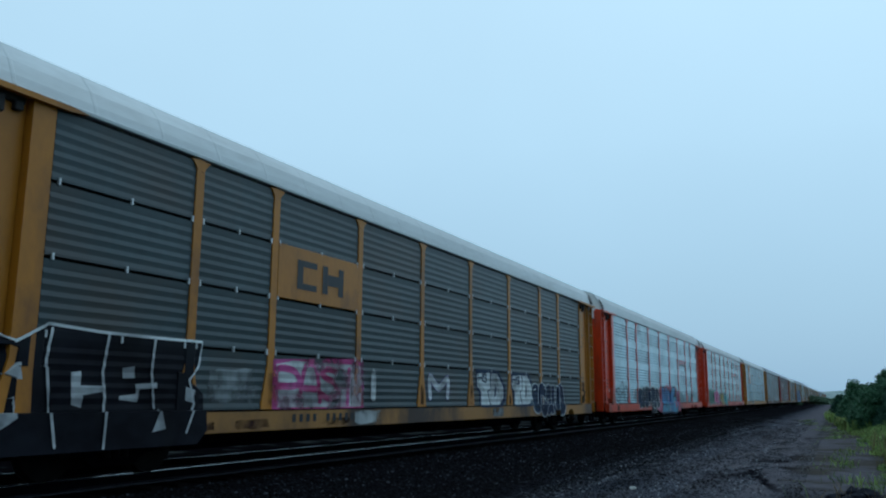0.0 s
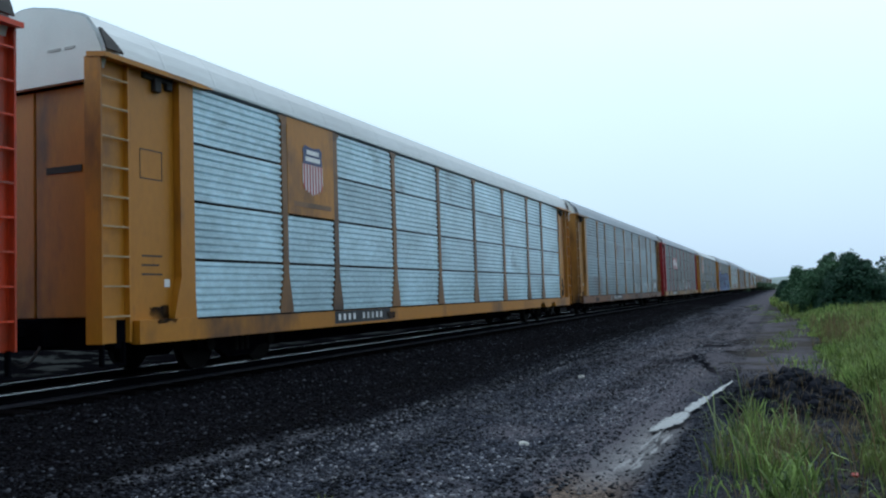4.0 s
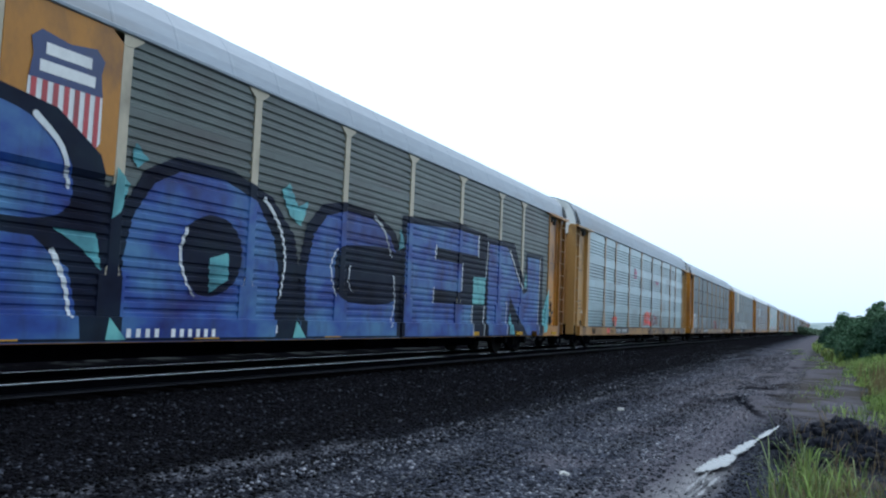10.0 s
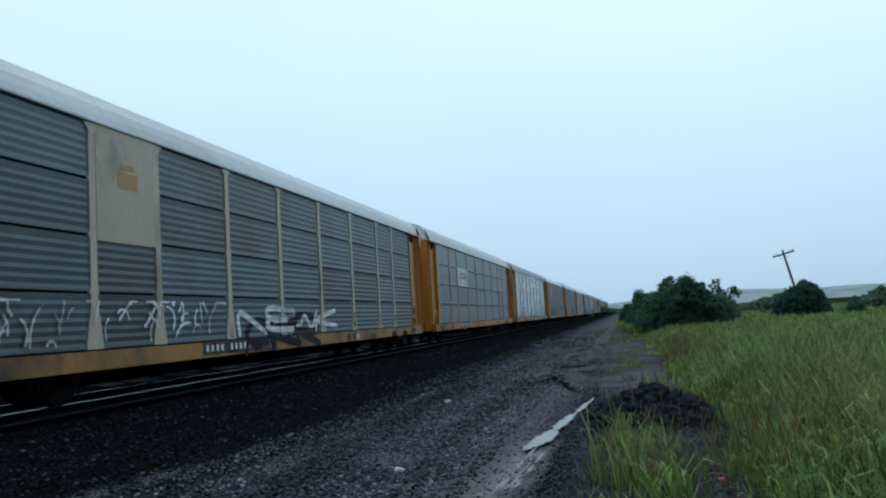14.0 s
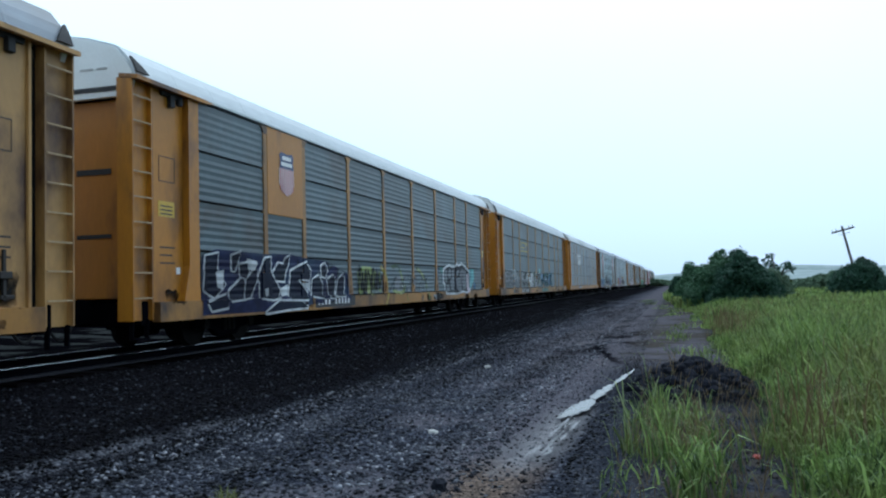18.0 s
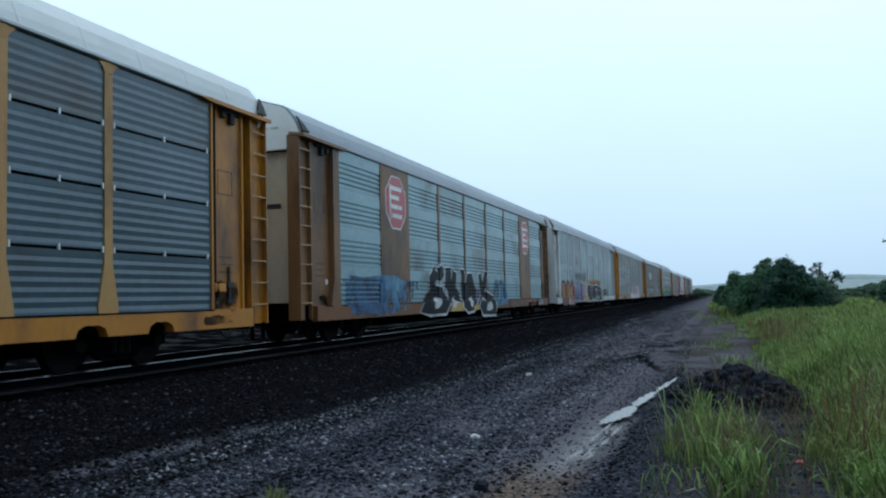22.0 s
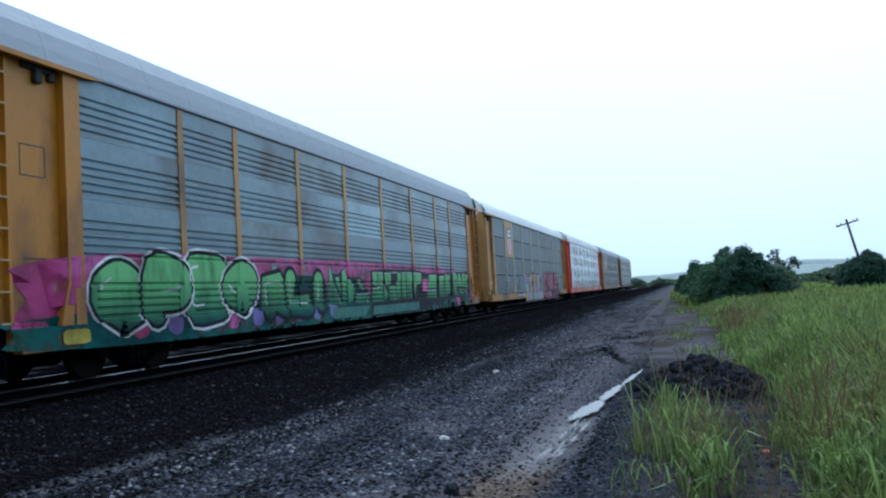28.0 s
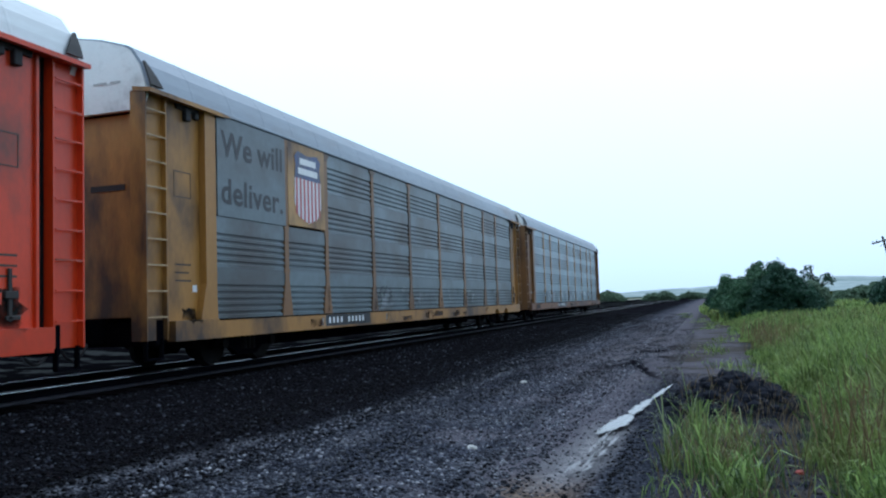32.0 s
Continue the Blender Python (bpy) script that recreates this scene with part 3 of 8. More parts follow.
T_PINK, T_TEAL, T_WHITE, T_GREY = spray("thin_pink", (0.44, 0.035, 0.20), 0.42), spray("thin_teal", (0.012, 0.095, 0.095), 0.40), spray("thin_white", (0.42, 0.44, 0.46), 0.50), spray("thin_grey", (0.20, 0.22, 0.24), 0.5)
T_FIRE = spray("thin_fluorescent_red", (0.45, 0.045, 0.035), 0.46)
T_RUST = spray("rust_coat", (0.045, 0.024, 0.015), 0.46)
T_PALEPINK = spray("pale_pink_white", (0.60, 0.52, 0.56), 0.34)
T_SOOT = spray("soot_coat", (0.018, 0.014, 0.012), 0.50)
T_NAVY = spray("thin_navy", (0.022, 0.030, 0.085), 0.35)
T_WHITE3 = spray("worn_white", (0.58, 0.61, 0.64), 0.30)
G_SKY2 = spray("bright_sky_blue", (0.045, 0.20, 0.50))
G_STEELY = spray("steel_grey", (0.11, 0.125, 0.15))
T_WHITE2 = spray("faded_white", (0.50, 0.52, 0.54), 0.42)
T_RED, T_LIME, T_SKY, T_PURPLE = spray("thin_red", (0.40, 0.04, 0.04), 0.48), spray("thin_lime", (0.24, 0.32, 0.08), 0.46), spray("thin_sky", (0.07, 0.19, 0.36), 0.46), spray("thin_purple", (0.10, 0.07, 0.24), 0.46)
T_MAGENTA, T_YELLOW, T_ORANGE = spray("thin_magenta", (0.42, 0.04, 0.18), 0.46), spray("thin_yellow", (0.42, 0.32, 0.05), 0.44), spray("thin_orange", (0.42, 0.12, 0.03), 0.47)


PLATES = {}


def sprayed(car, bm, mat, style, lift, name="graffiti", label="", run=RUN):
    """Lays a flat (u, z) mesh onto the relief of the car's side."""
    for v in bm.verts:
        v.co.x *= run
    us = [v.co.x for v in bm.verts]
    zs = [v.co.y for v in bm.verts]
    u0, u1, z0, z1 = min(us), max(us), min(zs), max(zs)
    cuts = {Z_LOW - 0.004, Z_LOW + 0.004, Z_LOW + 0.545, Z_LOW + 0.555}
    low = z0 < 0.78
    if low:
        cuts.add(0.72)
    for k in range(4):
        for d, h in PROFILES[style]:
            cuts.add(round(Z_LOW + TIER * k + h, 4))
    for z in sorted(cuts):
        if z0 < z < z1:
            bmesh.ops.bisect_plane(bm, geom=bm.verts[:] + bm.edges[:] + bm.faces[:], plane_co=(0, z, 0), plane_no=(0, 1, 0))
    for p in POSTS:
        for d in (-0.23, -0.221, -0.115, -0.087, 0.087, 0.115, 0.221, 0.23):
            if u0 < p + d < u1 and (abs(d) < 0.2 or z0 < Z_LOW + 0.55):
                bmesh.ops.bisect_plane(bm, geom=bm.verts[:] + bm.edges[:] + bm.faces[:], plane_co=(p + d, 0, 0), plane_no=(1, 0, 0))
    plates = PLATES.get(car.name, ())
    for a0, a1, b0, b1 in plates:
        for q, no in (((a0, 0, 0), (1, 0, 0)), ((a1, 0, 0), (1, 0, 0)), ((0, b0, 0), (0, 1, 0)), ((0, b1, 0), (0, 1, 0))):
            if a0 < u1 and a1 > u0 and b0 < z1 and b1 > z0:
                bmesh.ops.bisect_plane(bm, geom=bm.verts[:] + bm.edges[:] + bm.faces[:], plane_co=q, plane_no=no)
    if low:
        for u in NOTCHES:
            for d in (-0.27, 0.27):
                if u0 < u + d < u1:
                    bmesh.ops.bisect_plane(bm, geom=bm.verts[:] + bm.edges[:] + bm.faces[:], plane_co=(u + d, 0, 0), plane_no=(1, 0, 0))
        gone = [f for f in bm.faces if f.calc_center_median().y < 0.72 and any(abs(f.calc_center_median().x - u) < 0.27 for u in NOTCHES)]
        if len(gone) < len(bm.faces):
            bmesh.ops.delete(bm, geom=gone, context="FACES")
    for v in bm.verts:
        u, z = v.co.x, v.co.y
        over = any(a0 - 0.003 <= u <= a1 + 0.003 and b0 - 0.003 <= z <= b1 + 0.003 for a0, a1, b0, b1 in plates)
        v.co = ((SIDE + 0.040 if over else side_depth(style, u, z)) + lift + v.co.z, u, z)
    return mesh_object(name, bm, mat, car, label)


_text = {}


def text_mesh(word, fat):
    """A word in the built-in font, as a flat mesh; fat: how much its strokes are swollen."""
    key = (word, fat)
    if key not in _text:
        cu = bpy.data.curves.new("word", "FONT")
        cu.body, cu.offset, cu.resolution_u, cu.space_character = word, fat, 3, 1.0 + fat * 2.0
        ob = bpy.data.objects.new("word", cu)
        scene.collection.objects.link(ob)
        bpy.context.view_layer.update()
        me = bpy.data.meshes.new_from_object(ob.evaluated_get(bpy.context.evaluated_depsgraph_get()))
        bpy.data.objects.remove(ob)
        bpy.data.curves.remove(cu)
        _text[key] = me
    return _text[key]


def printed(car, word, box4, layers, style, wave=0.0, name="graffiti", label="", seed=1):
    """A word painted into the box (u0, z0, u1, z1). layers: (how fat, material), from the lowest up."""
    u0, z0, u1, z1 = box4
    ref = text_mesh(word, layers[0][0])
    co = np.empty(len(ref.vertices) * 3)
    ref.vertices.foreach_get("co", co)
    co = co.reshape(-1, 3)
    lo, hi = co.min(0), co.max(0)
    rnd = random.Random(seed)
    ph = rnd.uniform(0, 6)
    for i, (fat, mat) in enumerate(layers):
        bm = bmesh.new()
        bm.from_mesh(text_mesh(word, fat))
        for v in bm.verts:
            a = (v.co.x - lo[0]) / (hi[0] - lo[0])
            b = (v.co.y - lo[1]) / (hi[1] - lo[1])
            w = wave * math.sin(a * 7.0 + ph) * (b - 0.3)
            v.co = (u0 + (u1 - u0) * a + wave * 0.4 * math.sin(b * 4 + a * 9 + ph), z0 + (z1 - z0) * b + w, 0)
        for v in bm.verts:
            v.co = (SIDE + 0.027 + 0.004 * i, v.co.x, v.co.y)
        mesh_object(name, bm, mat, car, label if i == len(layers) - 1 else "")


# hand-drawn letters: strokes of points on a grid of 4 by 6
LETTER = {"A": "00 16 36 40/12 32", "B": "00 06 35 33 03 34 42 30 00", "C": "45 26 05 01 20 41", "D": "00 06 35 42 20 00", "E": "46 06 03 33/03 00 40", "F": "46 06 00/03 33", "G": "45 26 04 02 20 42 23",
          "H": "00 06/40 46/03 43", "I": "20 26", "J": "46 42 20 02", "K": "00 06/46 03 40", "L": "06 00 40", "M": "00 06 23 46 40", "N": "00 06 40 46", "O": "20 02 04 26 44 42 20",
          "P": "00 06 36 44 33 03", "R": "00 06 36 44 33 03 40", "S": "45 26 05 14 33 41 20 01", "T": "06 46/26 20", "U": "06 02 20 42 46", "W": "06 10 24 30 46", "X": "00 46/06 40",
          "Y": "06 23 46/23 20", "8": "23 05 26 45 23 01 20 41 23"}


def curved(points, n=4):
    """A smooth line through the points."""
    out = []
    for k in range(len(points) - 1):
        a, b, c, d = points[max(k - 1, 0)], points[k], points[k + 1], points[min(k + 2, len(points) - 1)]
        for j in range(n):
            t = j / n
            out.append(0.5 * ((2 * b) + (c - a) * t + (2 * a - 5 * b + 4 * c - d) * t * t + (3 * b - a - 3 * c + d) * t ** 3))
    out.append(points[-1])
    return out


def ribbon(bm, line, width, z, taper=0.0):
    """A flat stroke with round ends along a line; each step lies a hair higher than the one before."""
    half = width / 2
    l, r = [], []
    m = len(line)
    for k, p in enumerate(line):
        d = line[min(k + 1, m - 1)] - line[max(k - 1, 0)]
        d = d.normalized() if d.length > 1e-6 else Vector((1, 0))
        n = Vector((-d.y, d.x)) * half * (1 - taper * k / m)
        up = z + 0.00005 * k
        l.append(bm.verts.new((p.x + n.x, p.y + n.y, up)))
        r.append(bm.verts.new((p.x - n.x, p.y - n.y, up)))
    for k in range(m - 1):
        bm.faces.new((l[k], r[k], r[k + 1], l[k + 1]))
    for p, q, flip in ((line[0], line[1], -1), (line[-1], line[-2], -1)):
        d = (q - p).normalized() * flip
        a0 = math.atan2(d.y, d.x)
        h = half * (1 - (taper if p is line[-1] else 0))
        fan = [bm.verts.new((p.x + h * math.cos(a0 + t * math.pi / 6), p.y + h * math.sin(a0 + t * math.pi / 6), z + 0.0001)) for t in range(-3, 4)]
        bm.faces.new(fan)


def lettering(car, word, box4, layers, style, wave=0.0, name="graffiti", label="", seed=1, block=False):
    """Hand-drawn letters sprayed into the box (u0, z0, u1, z1). layers: (how fat, material), from the lowest up."""
    u0, z0, u1, z1 = box4
    rnd = random.Random(seed * 31 + len(word) + ord(word[0]))
    n = len(word)
    pitch, high = (u1 - u0) / n, z1 - z0
    m = min(high, pitch * 1.2)
    core = 0.25 if len(layers) > 2 else 0.16
    fats = [0.05 if f < -0.02 else max(0.05, core * m + 2.6 * f * m) for f, _ in layers]
    pad = max(fats) / 2
    shine = len(layers) > 1 and high > 0.9
    mats = []
    for mat in [mat for _, mat in layers] + ([G_WHITE] if shine else []):
        if mat not in mats:
            mats.append(mat)
    for i, ch in enumerate(word):
        w = pitch * rnd.uniform(0.98, 1.2) - 2 * pad * 0.75
        h = high * rnd.uniform(0.86, 1.0) - 2 * pad
        cu, cz = u0 + pitch * (i + 0.5), (z0 + z1) / 2 + (high - 2 * pad - h) * rnd.uniform(-0.5, 0.5) + wave * rnd.uniform(-0.6, 0.6)
        tilt = rnd.uniform(-0.12, 0.12)
        lines = []
        for path in LETTER[ch].split("/"):
            pts = []
            for xy in path.split():
                a, b = (int(xy[0]) / 4 - 0.5) * max(w, 0.2), (int(xy[1]) / 6 - 0.5) * h
                pts.append(Vector((cu + a - b * tilt + rnd.uniform(-0.03, 0.03) * pitch, cz + b + a * tilt * 0.4 + rnd.uniform(-0.03, 0.03) * high)))
            lines.append(curved(pts, 1 if block else 4))
        bm = bmesh.new()
        for j in range(len(layers)):
            n0 = len(bm.faces)
            for k, line in enumerate(lines):
                ribbon(bm, line, fats[j], 0.0045 * (i % 2) + 0.0013 * j + 0.00037 * k)
            bm.faces.ensure_lookup_table()
            for f in bm.faces[n0:]:
                f.material_index = mats.index(layers[j][1])
        if shine:
            n0 = len(bm.faces)
            for line in lines:
                k = rnd.randrange(0, max(1, len(line) - 6))
                off = Vector((-0.12, 0.16)) * fats[-1]
                ribbon(bm, [p + off for p in line[k:k + 5]], max(0.035, fats[-1] * 0.15), 0.012, 0.6)
            bm.faces.ensure_lookup_table()
            for f in bm.faces[n0:]:
                f.material_index = mats.index(G_WHITE)
        sprayed(car, bm, mats, style, 0.012, name + "_letter", label)


def scrawl(car, u0, z0, u1, z1, mat, style, seed, width=0.05, loops=6, lift=0.022, name="graffiti", label=""):
    """One looping handwritten line."""
    rnd = random.Random(seed)
    pts = []
    for k in range(loops * 2 + 1):
        pts.append(Vector((u0 + (u1 - u0) * (k / (loops * 2)) + rnd.uniform(-0.5, 0.3) * (u1 - u0) / loops, (z1 if k % 2 else z0) + rnd.uniform(-0.3, 0.3) * (z1 - z0))))
    bm = bmesh.new()
    ribbon(bm, curved(pts, 6), width, 0.0)
    return sprayed(car, bm, mat, style, lift, name, label)


def blotch(car, u0, z0, u1, z1, mat, style, lift=0.003, seed=0, rough=0.25, name="graffiti", label="", e=0.45):
    """A sprayed patch with an uneven rounded outline."""
    rnd = random.Random(seed)
    n = 28
    bm = bmesh.new()
    vs = []
    for i in range(n):
        a = 2 * math.pi * i / n
        k = 1 - rough * rnd.random()
        c, s = math.cos(a), math.sin(a)
        vs.append(bm.verts.new(((u0 + u1) / 2 + (u1 - u0) / 2 * k * math.copysign(abs(c) ** e, c), (z0 + z1) / 2 + (z1 - z0) / 2 * k * math.copysign(abs(s) ** e, s), 0)))
    bm.faces.new(vs)
    bmesh.ops.triangulate(bm, faces=bm.faces[:])
    return sprayed(car, bm, mat, style, lift, name, label)


def strokes(car, u0, z0, u1, z1, mat, style, count, seed, width=0.05, lift=0.030, name="graffiti", label=""):
    """Loose sprayed arcs and hooks of uneven length."""
    rnd = random.Random(seed)
    bm = bmesh.new()
    for i in range(count):
        a = Vector((rnd.uniform(u0, u1), rnd.uniform(z0, z1)))
        reach = rnd.uniform(0.25, 0.8) * (z1 - z0)
        turn = rnd.uniform(-2.6, 2.6)
        head = rnd.uniform(0.6, 2.5)
        pts = [a]
        for k in range(6):
            ang = head + turn * k / 6
            pts.append(pts[-1] + Vector((math.cos(ang), math.sin(ang))) * reach / 5)
        for p in pts:
            p.y = min(max(p.y, z0), z1)
        ribbon(bm, pts, width * rnd.uniform(0.6, 1.2), 0.0011 * (i % 5), 0.4)
    ob = sprayed(car, bm, mat, style, lift, name, label)
    ob["kind"] = "stuff"
    return ob


def points(text):
    return [Vector((float(a), float(b))) for a, b in (p.split(",") for p in text.split())]


def area(car, text, mat, style, lift=0.006, smooth=False, label="", name="graffiti_letter"):
    """A sprayed shape with the outline "u,z u,z ..." in metres along and up the side."""
    pts = points(text)
    if smooth:
        pts = curved(pts + pts[:1], 4)[:-1]
    bm = bmesh.new()
    bm.faces.new([bm.verts.new((p.x, p.y, 0)) for p in pts])
    bmesh.ops.triangulate(bm, faces=bm.faces[:])
    bmesh.ops.recalc_face_normals(bm, faces=bm.faces)
    if bm.faces[:][0].normal.z < 0:
        bmesh.ops.reverse_faces(bm, faces=bm.faces)
    return sprayed(car, bm, mat, style, lift, name, label, 1.0)


def line(car, text, mat, style, width=0.06, lift=0.024, taper=0.0, smooth=True, label="", name="graffiti_outline"):
    """A sprayed line along "u,z u,z ...", in metres along and up the side."""
    pts = points(text)
    bm = bmesh.new()
    ribbon(bm, curved(pts, 4) if smooth and len(pts) > 2 else pts, width, 0.0, taper)
    return sprayed(car, bm, mat, style, lift, name, label, 1.0)


def plate(car, bay, t0, t1, mat, name="name_plate", label="", inset=0.09):
    """A flat plate over tiers t0 to t1 (from the bottom, in tiers) of one bay."""
    u0, u1 = POSTS[bay] + inset, POSTS[bay + 1] - inset
    PLATES.setdefault(car.name, []).append((u0, u1, Z_LOW + TIER * t0, Z_LOW + TIER * t1))
    return part(name, boxes((SIDE - 0.02, SIDE + 0.022, u0, u1, Z_LOW + TIER * t0, Z_LOW + TIER * t1), bevel=0.006), mat, car, label)


def flat_marks(car, quads, mat, x, name, label="", parent=None):
    """Flat painted shapes, each an outline of (u, z) points."""
    bm = bmesh.new()
    for i, q in enumerate(quads):
        bm.faces.new([bm.verts.new((x + 0.0008 * i, u, z)) for u, z in q])
    return part(name, bm, mat, parent or car, label)


def bar(u0, z0, u1, z1):
    return [(u0, z0), (u1, z0), (u1, z1), (u0, z1)]


SHIELD_BLUE = paint("shield_blue", (0.03, 0.05, 0.16), 0.5, GRIME, 0.1)
SHIELD_RED = paint("shield_red", (0.45, 0.05, 0.06), 0.5, GRIME, 0.1)
SHIELD_WHITE = paint("shield_white", (0.80, 0.80, 0.80), 0.5, GRIME, 0.1)
INK = paint("black_marking", (0.015, 0.015, 0.02), 0.6, GRIME, 0.1)


def shield(car, u, z, w, h, x=SIDE + 0.028):
    """A heraldic shield: blue head with pale bars, red and white stripes below."""
    half = w / 2
    low = [(u - half, z + h * 0.12), (u - half * 1.02, z - h * 0.25), (u - half * 0.7, z - h * 0.42), (u, z - h * 0.5), (u + half * 0.7, z - h * 0.42), (u + half * 1.02, z - h * 0.25), (u + half, z + h * 0.12)]
    field = flat_marks(car, [low], SHIELD_WHITE, x, "shield")
    for i in range(7):
        a = u - half + w * (i + 0.25) / 7
        b = a + w / 14
        c = abs((a + b) / 2 - u) / half
        flat_marks(car, [bar(a, z - h * (0.49 - 0.14 * c * c), b, z + h * 0.12)], SHIELD_RED, x + 0.004, "stripe", parent=field)
    head = [(u - half, z + h * 0.12), (u + half, z + h * 0.12), (u + half * 0.92, z + h * 0.3), (u + half * 1.0, z + h * 0.42), (u + half * 0.75, z + h * 0.5), (u, z + h * 0.46), (u - half * 0.75, z + h * 0.5), (u - half * 1.0, z + h * 0.42), (u - half * 0.92, z + h * 0.3)]
    flat_marks(car, [head], SHIELD_BLUE, x + 0.004, "shield_head", parent=field)
    for k, (a, b) in ((0.62, (0.32, 0.41)), (0.75, (0.18, 0.27))):
        flat_marks(car, [bar(u - half * k, z + h * a, u + half * k, z + h * b)], SHIELD_WHITE, x + 0.008, "lettering_bar", parent=field)


def reporting_marks(car, u, dark, style_mat=None):
    """The car's painted number panel on the sill, as plain bars."""
    if dark:
        flat_marks(car, [bar(u, Z_SILL + 0.05, u + 2.6, Z_LOW - 0.03)], INK, SIDE + 0.064, "number_panel")
    bars = []
    y = u + 0.15
    for i in range(10):
        if i == 4:
            y += 0.22
            continue
        bars.append(bar(y, Z_SILL + 0.12, y + 0.10, Z_LOW - 0.09))
        y += 0.21
    flat_marks(car, bars, M_WHITE if dark else INK, SIDE + 0.068, "number_lettering")["kind"] = "stuff"


def sill_build():
    """Both side sills, notched over the wheels."""
    o = [(-1.30, Z_LOW), (-1.30, Z_SILL)]
    for u in NOTCHES:
        o += [(u - 0.33, Z_SILL), (u - 0.27, 0.68), (u - 0.14, 0.735), (u + 0.14, 0.735), (u + 0.27, 0.68), (u + 0.33, Z_SILL)]
    o += [(POSTS[-1] + 1.30, Z_SILL), (POSTS[-1] + 1.30, Z_LOW)]
    bm = prism(bmesh.new(), o, 1.44, 1.61)
    prism(bm, o, -1.61, -1.44)
    bmesh.ops.triangulate(bm, faces=[f for f in bm.faces if len(f.verts) > 4])
    return bm


def autorack(spec):
    """One enclosed two- or three-deck automobile carrier."""
    s = spec
    car = tagged(new("autorack_car"), s["label"], "freight car", "cars of the train")
    style = s.get("style", "gapped")
    rise = s.get("rise", 0.0)
    end, jamb, post, sill, roof = s["end"], s.get("jamb", s["end"]), s["post"], s["sill"], s.get("roof", M_ROOF)
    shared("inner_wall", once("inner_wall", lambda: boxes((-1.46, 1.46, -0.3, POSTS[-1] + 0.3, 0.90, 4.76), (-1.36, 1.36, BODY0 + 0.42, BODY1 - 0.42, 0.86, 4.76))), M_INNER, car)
    r = shared("roof", once(("roof", rise), lambda: roof_build(rise)), roof, car)
    shared("eave_rail", once("eave_rail", lambda: boxes((1.46, 1.60, 0.0, POSTS[-1], Z_TOP, 4.785), (-1.60, -1.46, 0.0, POSTS[-1], Z_TOP, 4.785), bevel=0.012)), s.get("eave", roof), car)
    shared("side_sill", once("side_sill", sill_build), sill, car)
    shared("sill_lip", once("sill_lip", lambda: boxes((1.50, 1.618, -0.02, POSTS[-1] + 0.02, 0.880, 0.905), bevel=0.004)), M_BLACK, car)
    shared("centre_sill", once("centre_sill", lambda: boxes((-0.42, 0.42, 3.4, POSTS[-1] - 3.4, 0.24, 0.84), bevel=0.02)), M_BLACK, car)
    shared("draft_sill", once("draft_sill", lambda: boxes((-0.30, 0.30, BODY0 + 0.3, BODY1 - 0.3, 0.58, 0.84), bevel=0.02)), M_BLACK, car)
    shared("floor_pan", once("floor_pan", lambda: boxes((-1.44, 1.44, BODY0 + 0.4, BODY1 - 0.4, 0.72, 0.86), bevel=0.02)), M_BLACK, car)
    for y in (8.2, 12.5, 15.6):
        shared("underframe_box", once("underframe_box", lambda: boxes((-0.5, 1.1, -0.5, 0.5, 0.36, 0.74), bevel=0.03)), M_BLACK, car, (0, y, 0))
    for i, w in enumerate(BAYS):
        for k in range(4):
            mat = s["sheet"]
            if s.get("patch") and (i, k) in s["patch"]:
                mat = s["patch"][(i, k)]
            if (i, k) in s.get("skip", ()):
                continue
            shared("side_sheet", sheet_mesh(style, w), mat, car, (SIDE, POSTS[i], Z_LOW + TIER * k + 0.004))
    def far_wall():
        bm = bmesh.new()
        for k in range(4):
            line = [(-SIDE - d, Z_LOW + TIER * k + h) for d, h in PROFILES["ribbed"]]
            sweep_y(bm, line, 0.0, POSTS[-1], close=False)
        return bm
    shared("far_side_sheets", once("far_side_sheets", far_wall), s["sheet"], car)
    kind = s.get("posts", "foot")
    for p in POSTS[1:-1]:
        shared("side_post", once(("side_post", kind), lambda: post_build(kind)), post, car, (0, p, 0))
        shared("far_post", once("far_post", lambda: boxes((-1.62, -1.5, -0.085, 0.085, Z_LOW, Z_TOP))), post, car, (0, p, 0))
        if kind == "foot":
            shared("gusset", once("gusset", lambda: prism(bmesh.new(), [(-0.07, 4.53), (0.07, 4.53), (0.11, 4.60), (0.21, 4.70), (-0.21, 4.70), (-0.11, 4.60)], SIDE - 0.02, SIDE + 0.021)), post, car, (0, p, 0))
    if s.get("latch"):
        catch = once("latch", lambda: boxes((SIDE - 0.01, SIDE + 0.022, -0.016, 0.016, -0.05, 0.04)))
        for i, w in enumerate(BAYS):
            for k in (1, 2, 3):
                for u in (POSTS[i] + 0.12, POSTS[i] + w / 2, POSTS[i] + w - 0.12):
                    shared("latch", catch, M_LATCH, car, (0, u, Z_LOW + TIER * k))
    end_parts(car, False, end, jamb, roof, rise, s.get("slots", 1), s.get("sticker", False), s.get("door"))
    end_parts(car, True, end, jamb, roof, rise, s.get("slots", 1), s.get("sticker", False), s.get("door"))
    for y in (1.80, POSTS[-1] - 1.80):
        bogie_parts(car, y)
    reporting_marks(car, s.get("marks_at", 6.0), s.get("marks_dark", True))
    if s.get("reflectors"):
        for i in range(8):
            shared("reflector", once("reflector", lambda: boxes((SIDE + 0.055, SIDE + 0.074, -0.28, 0.28, 0.60, 0.70))), paint("reflector_yellow", (0.62, 0.33, 0.03), 0.3, None, 0), car, (0, -0.6 + 3.5 * i, 0))
    rnd = random.Random(s["label"])
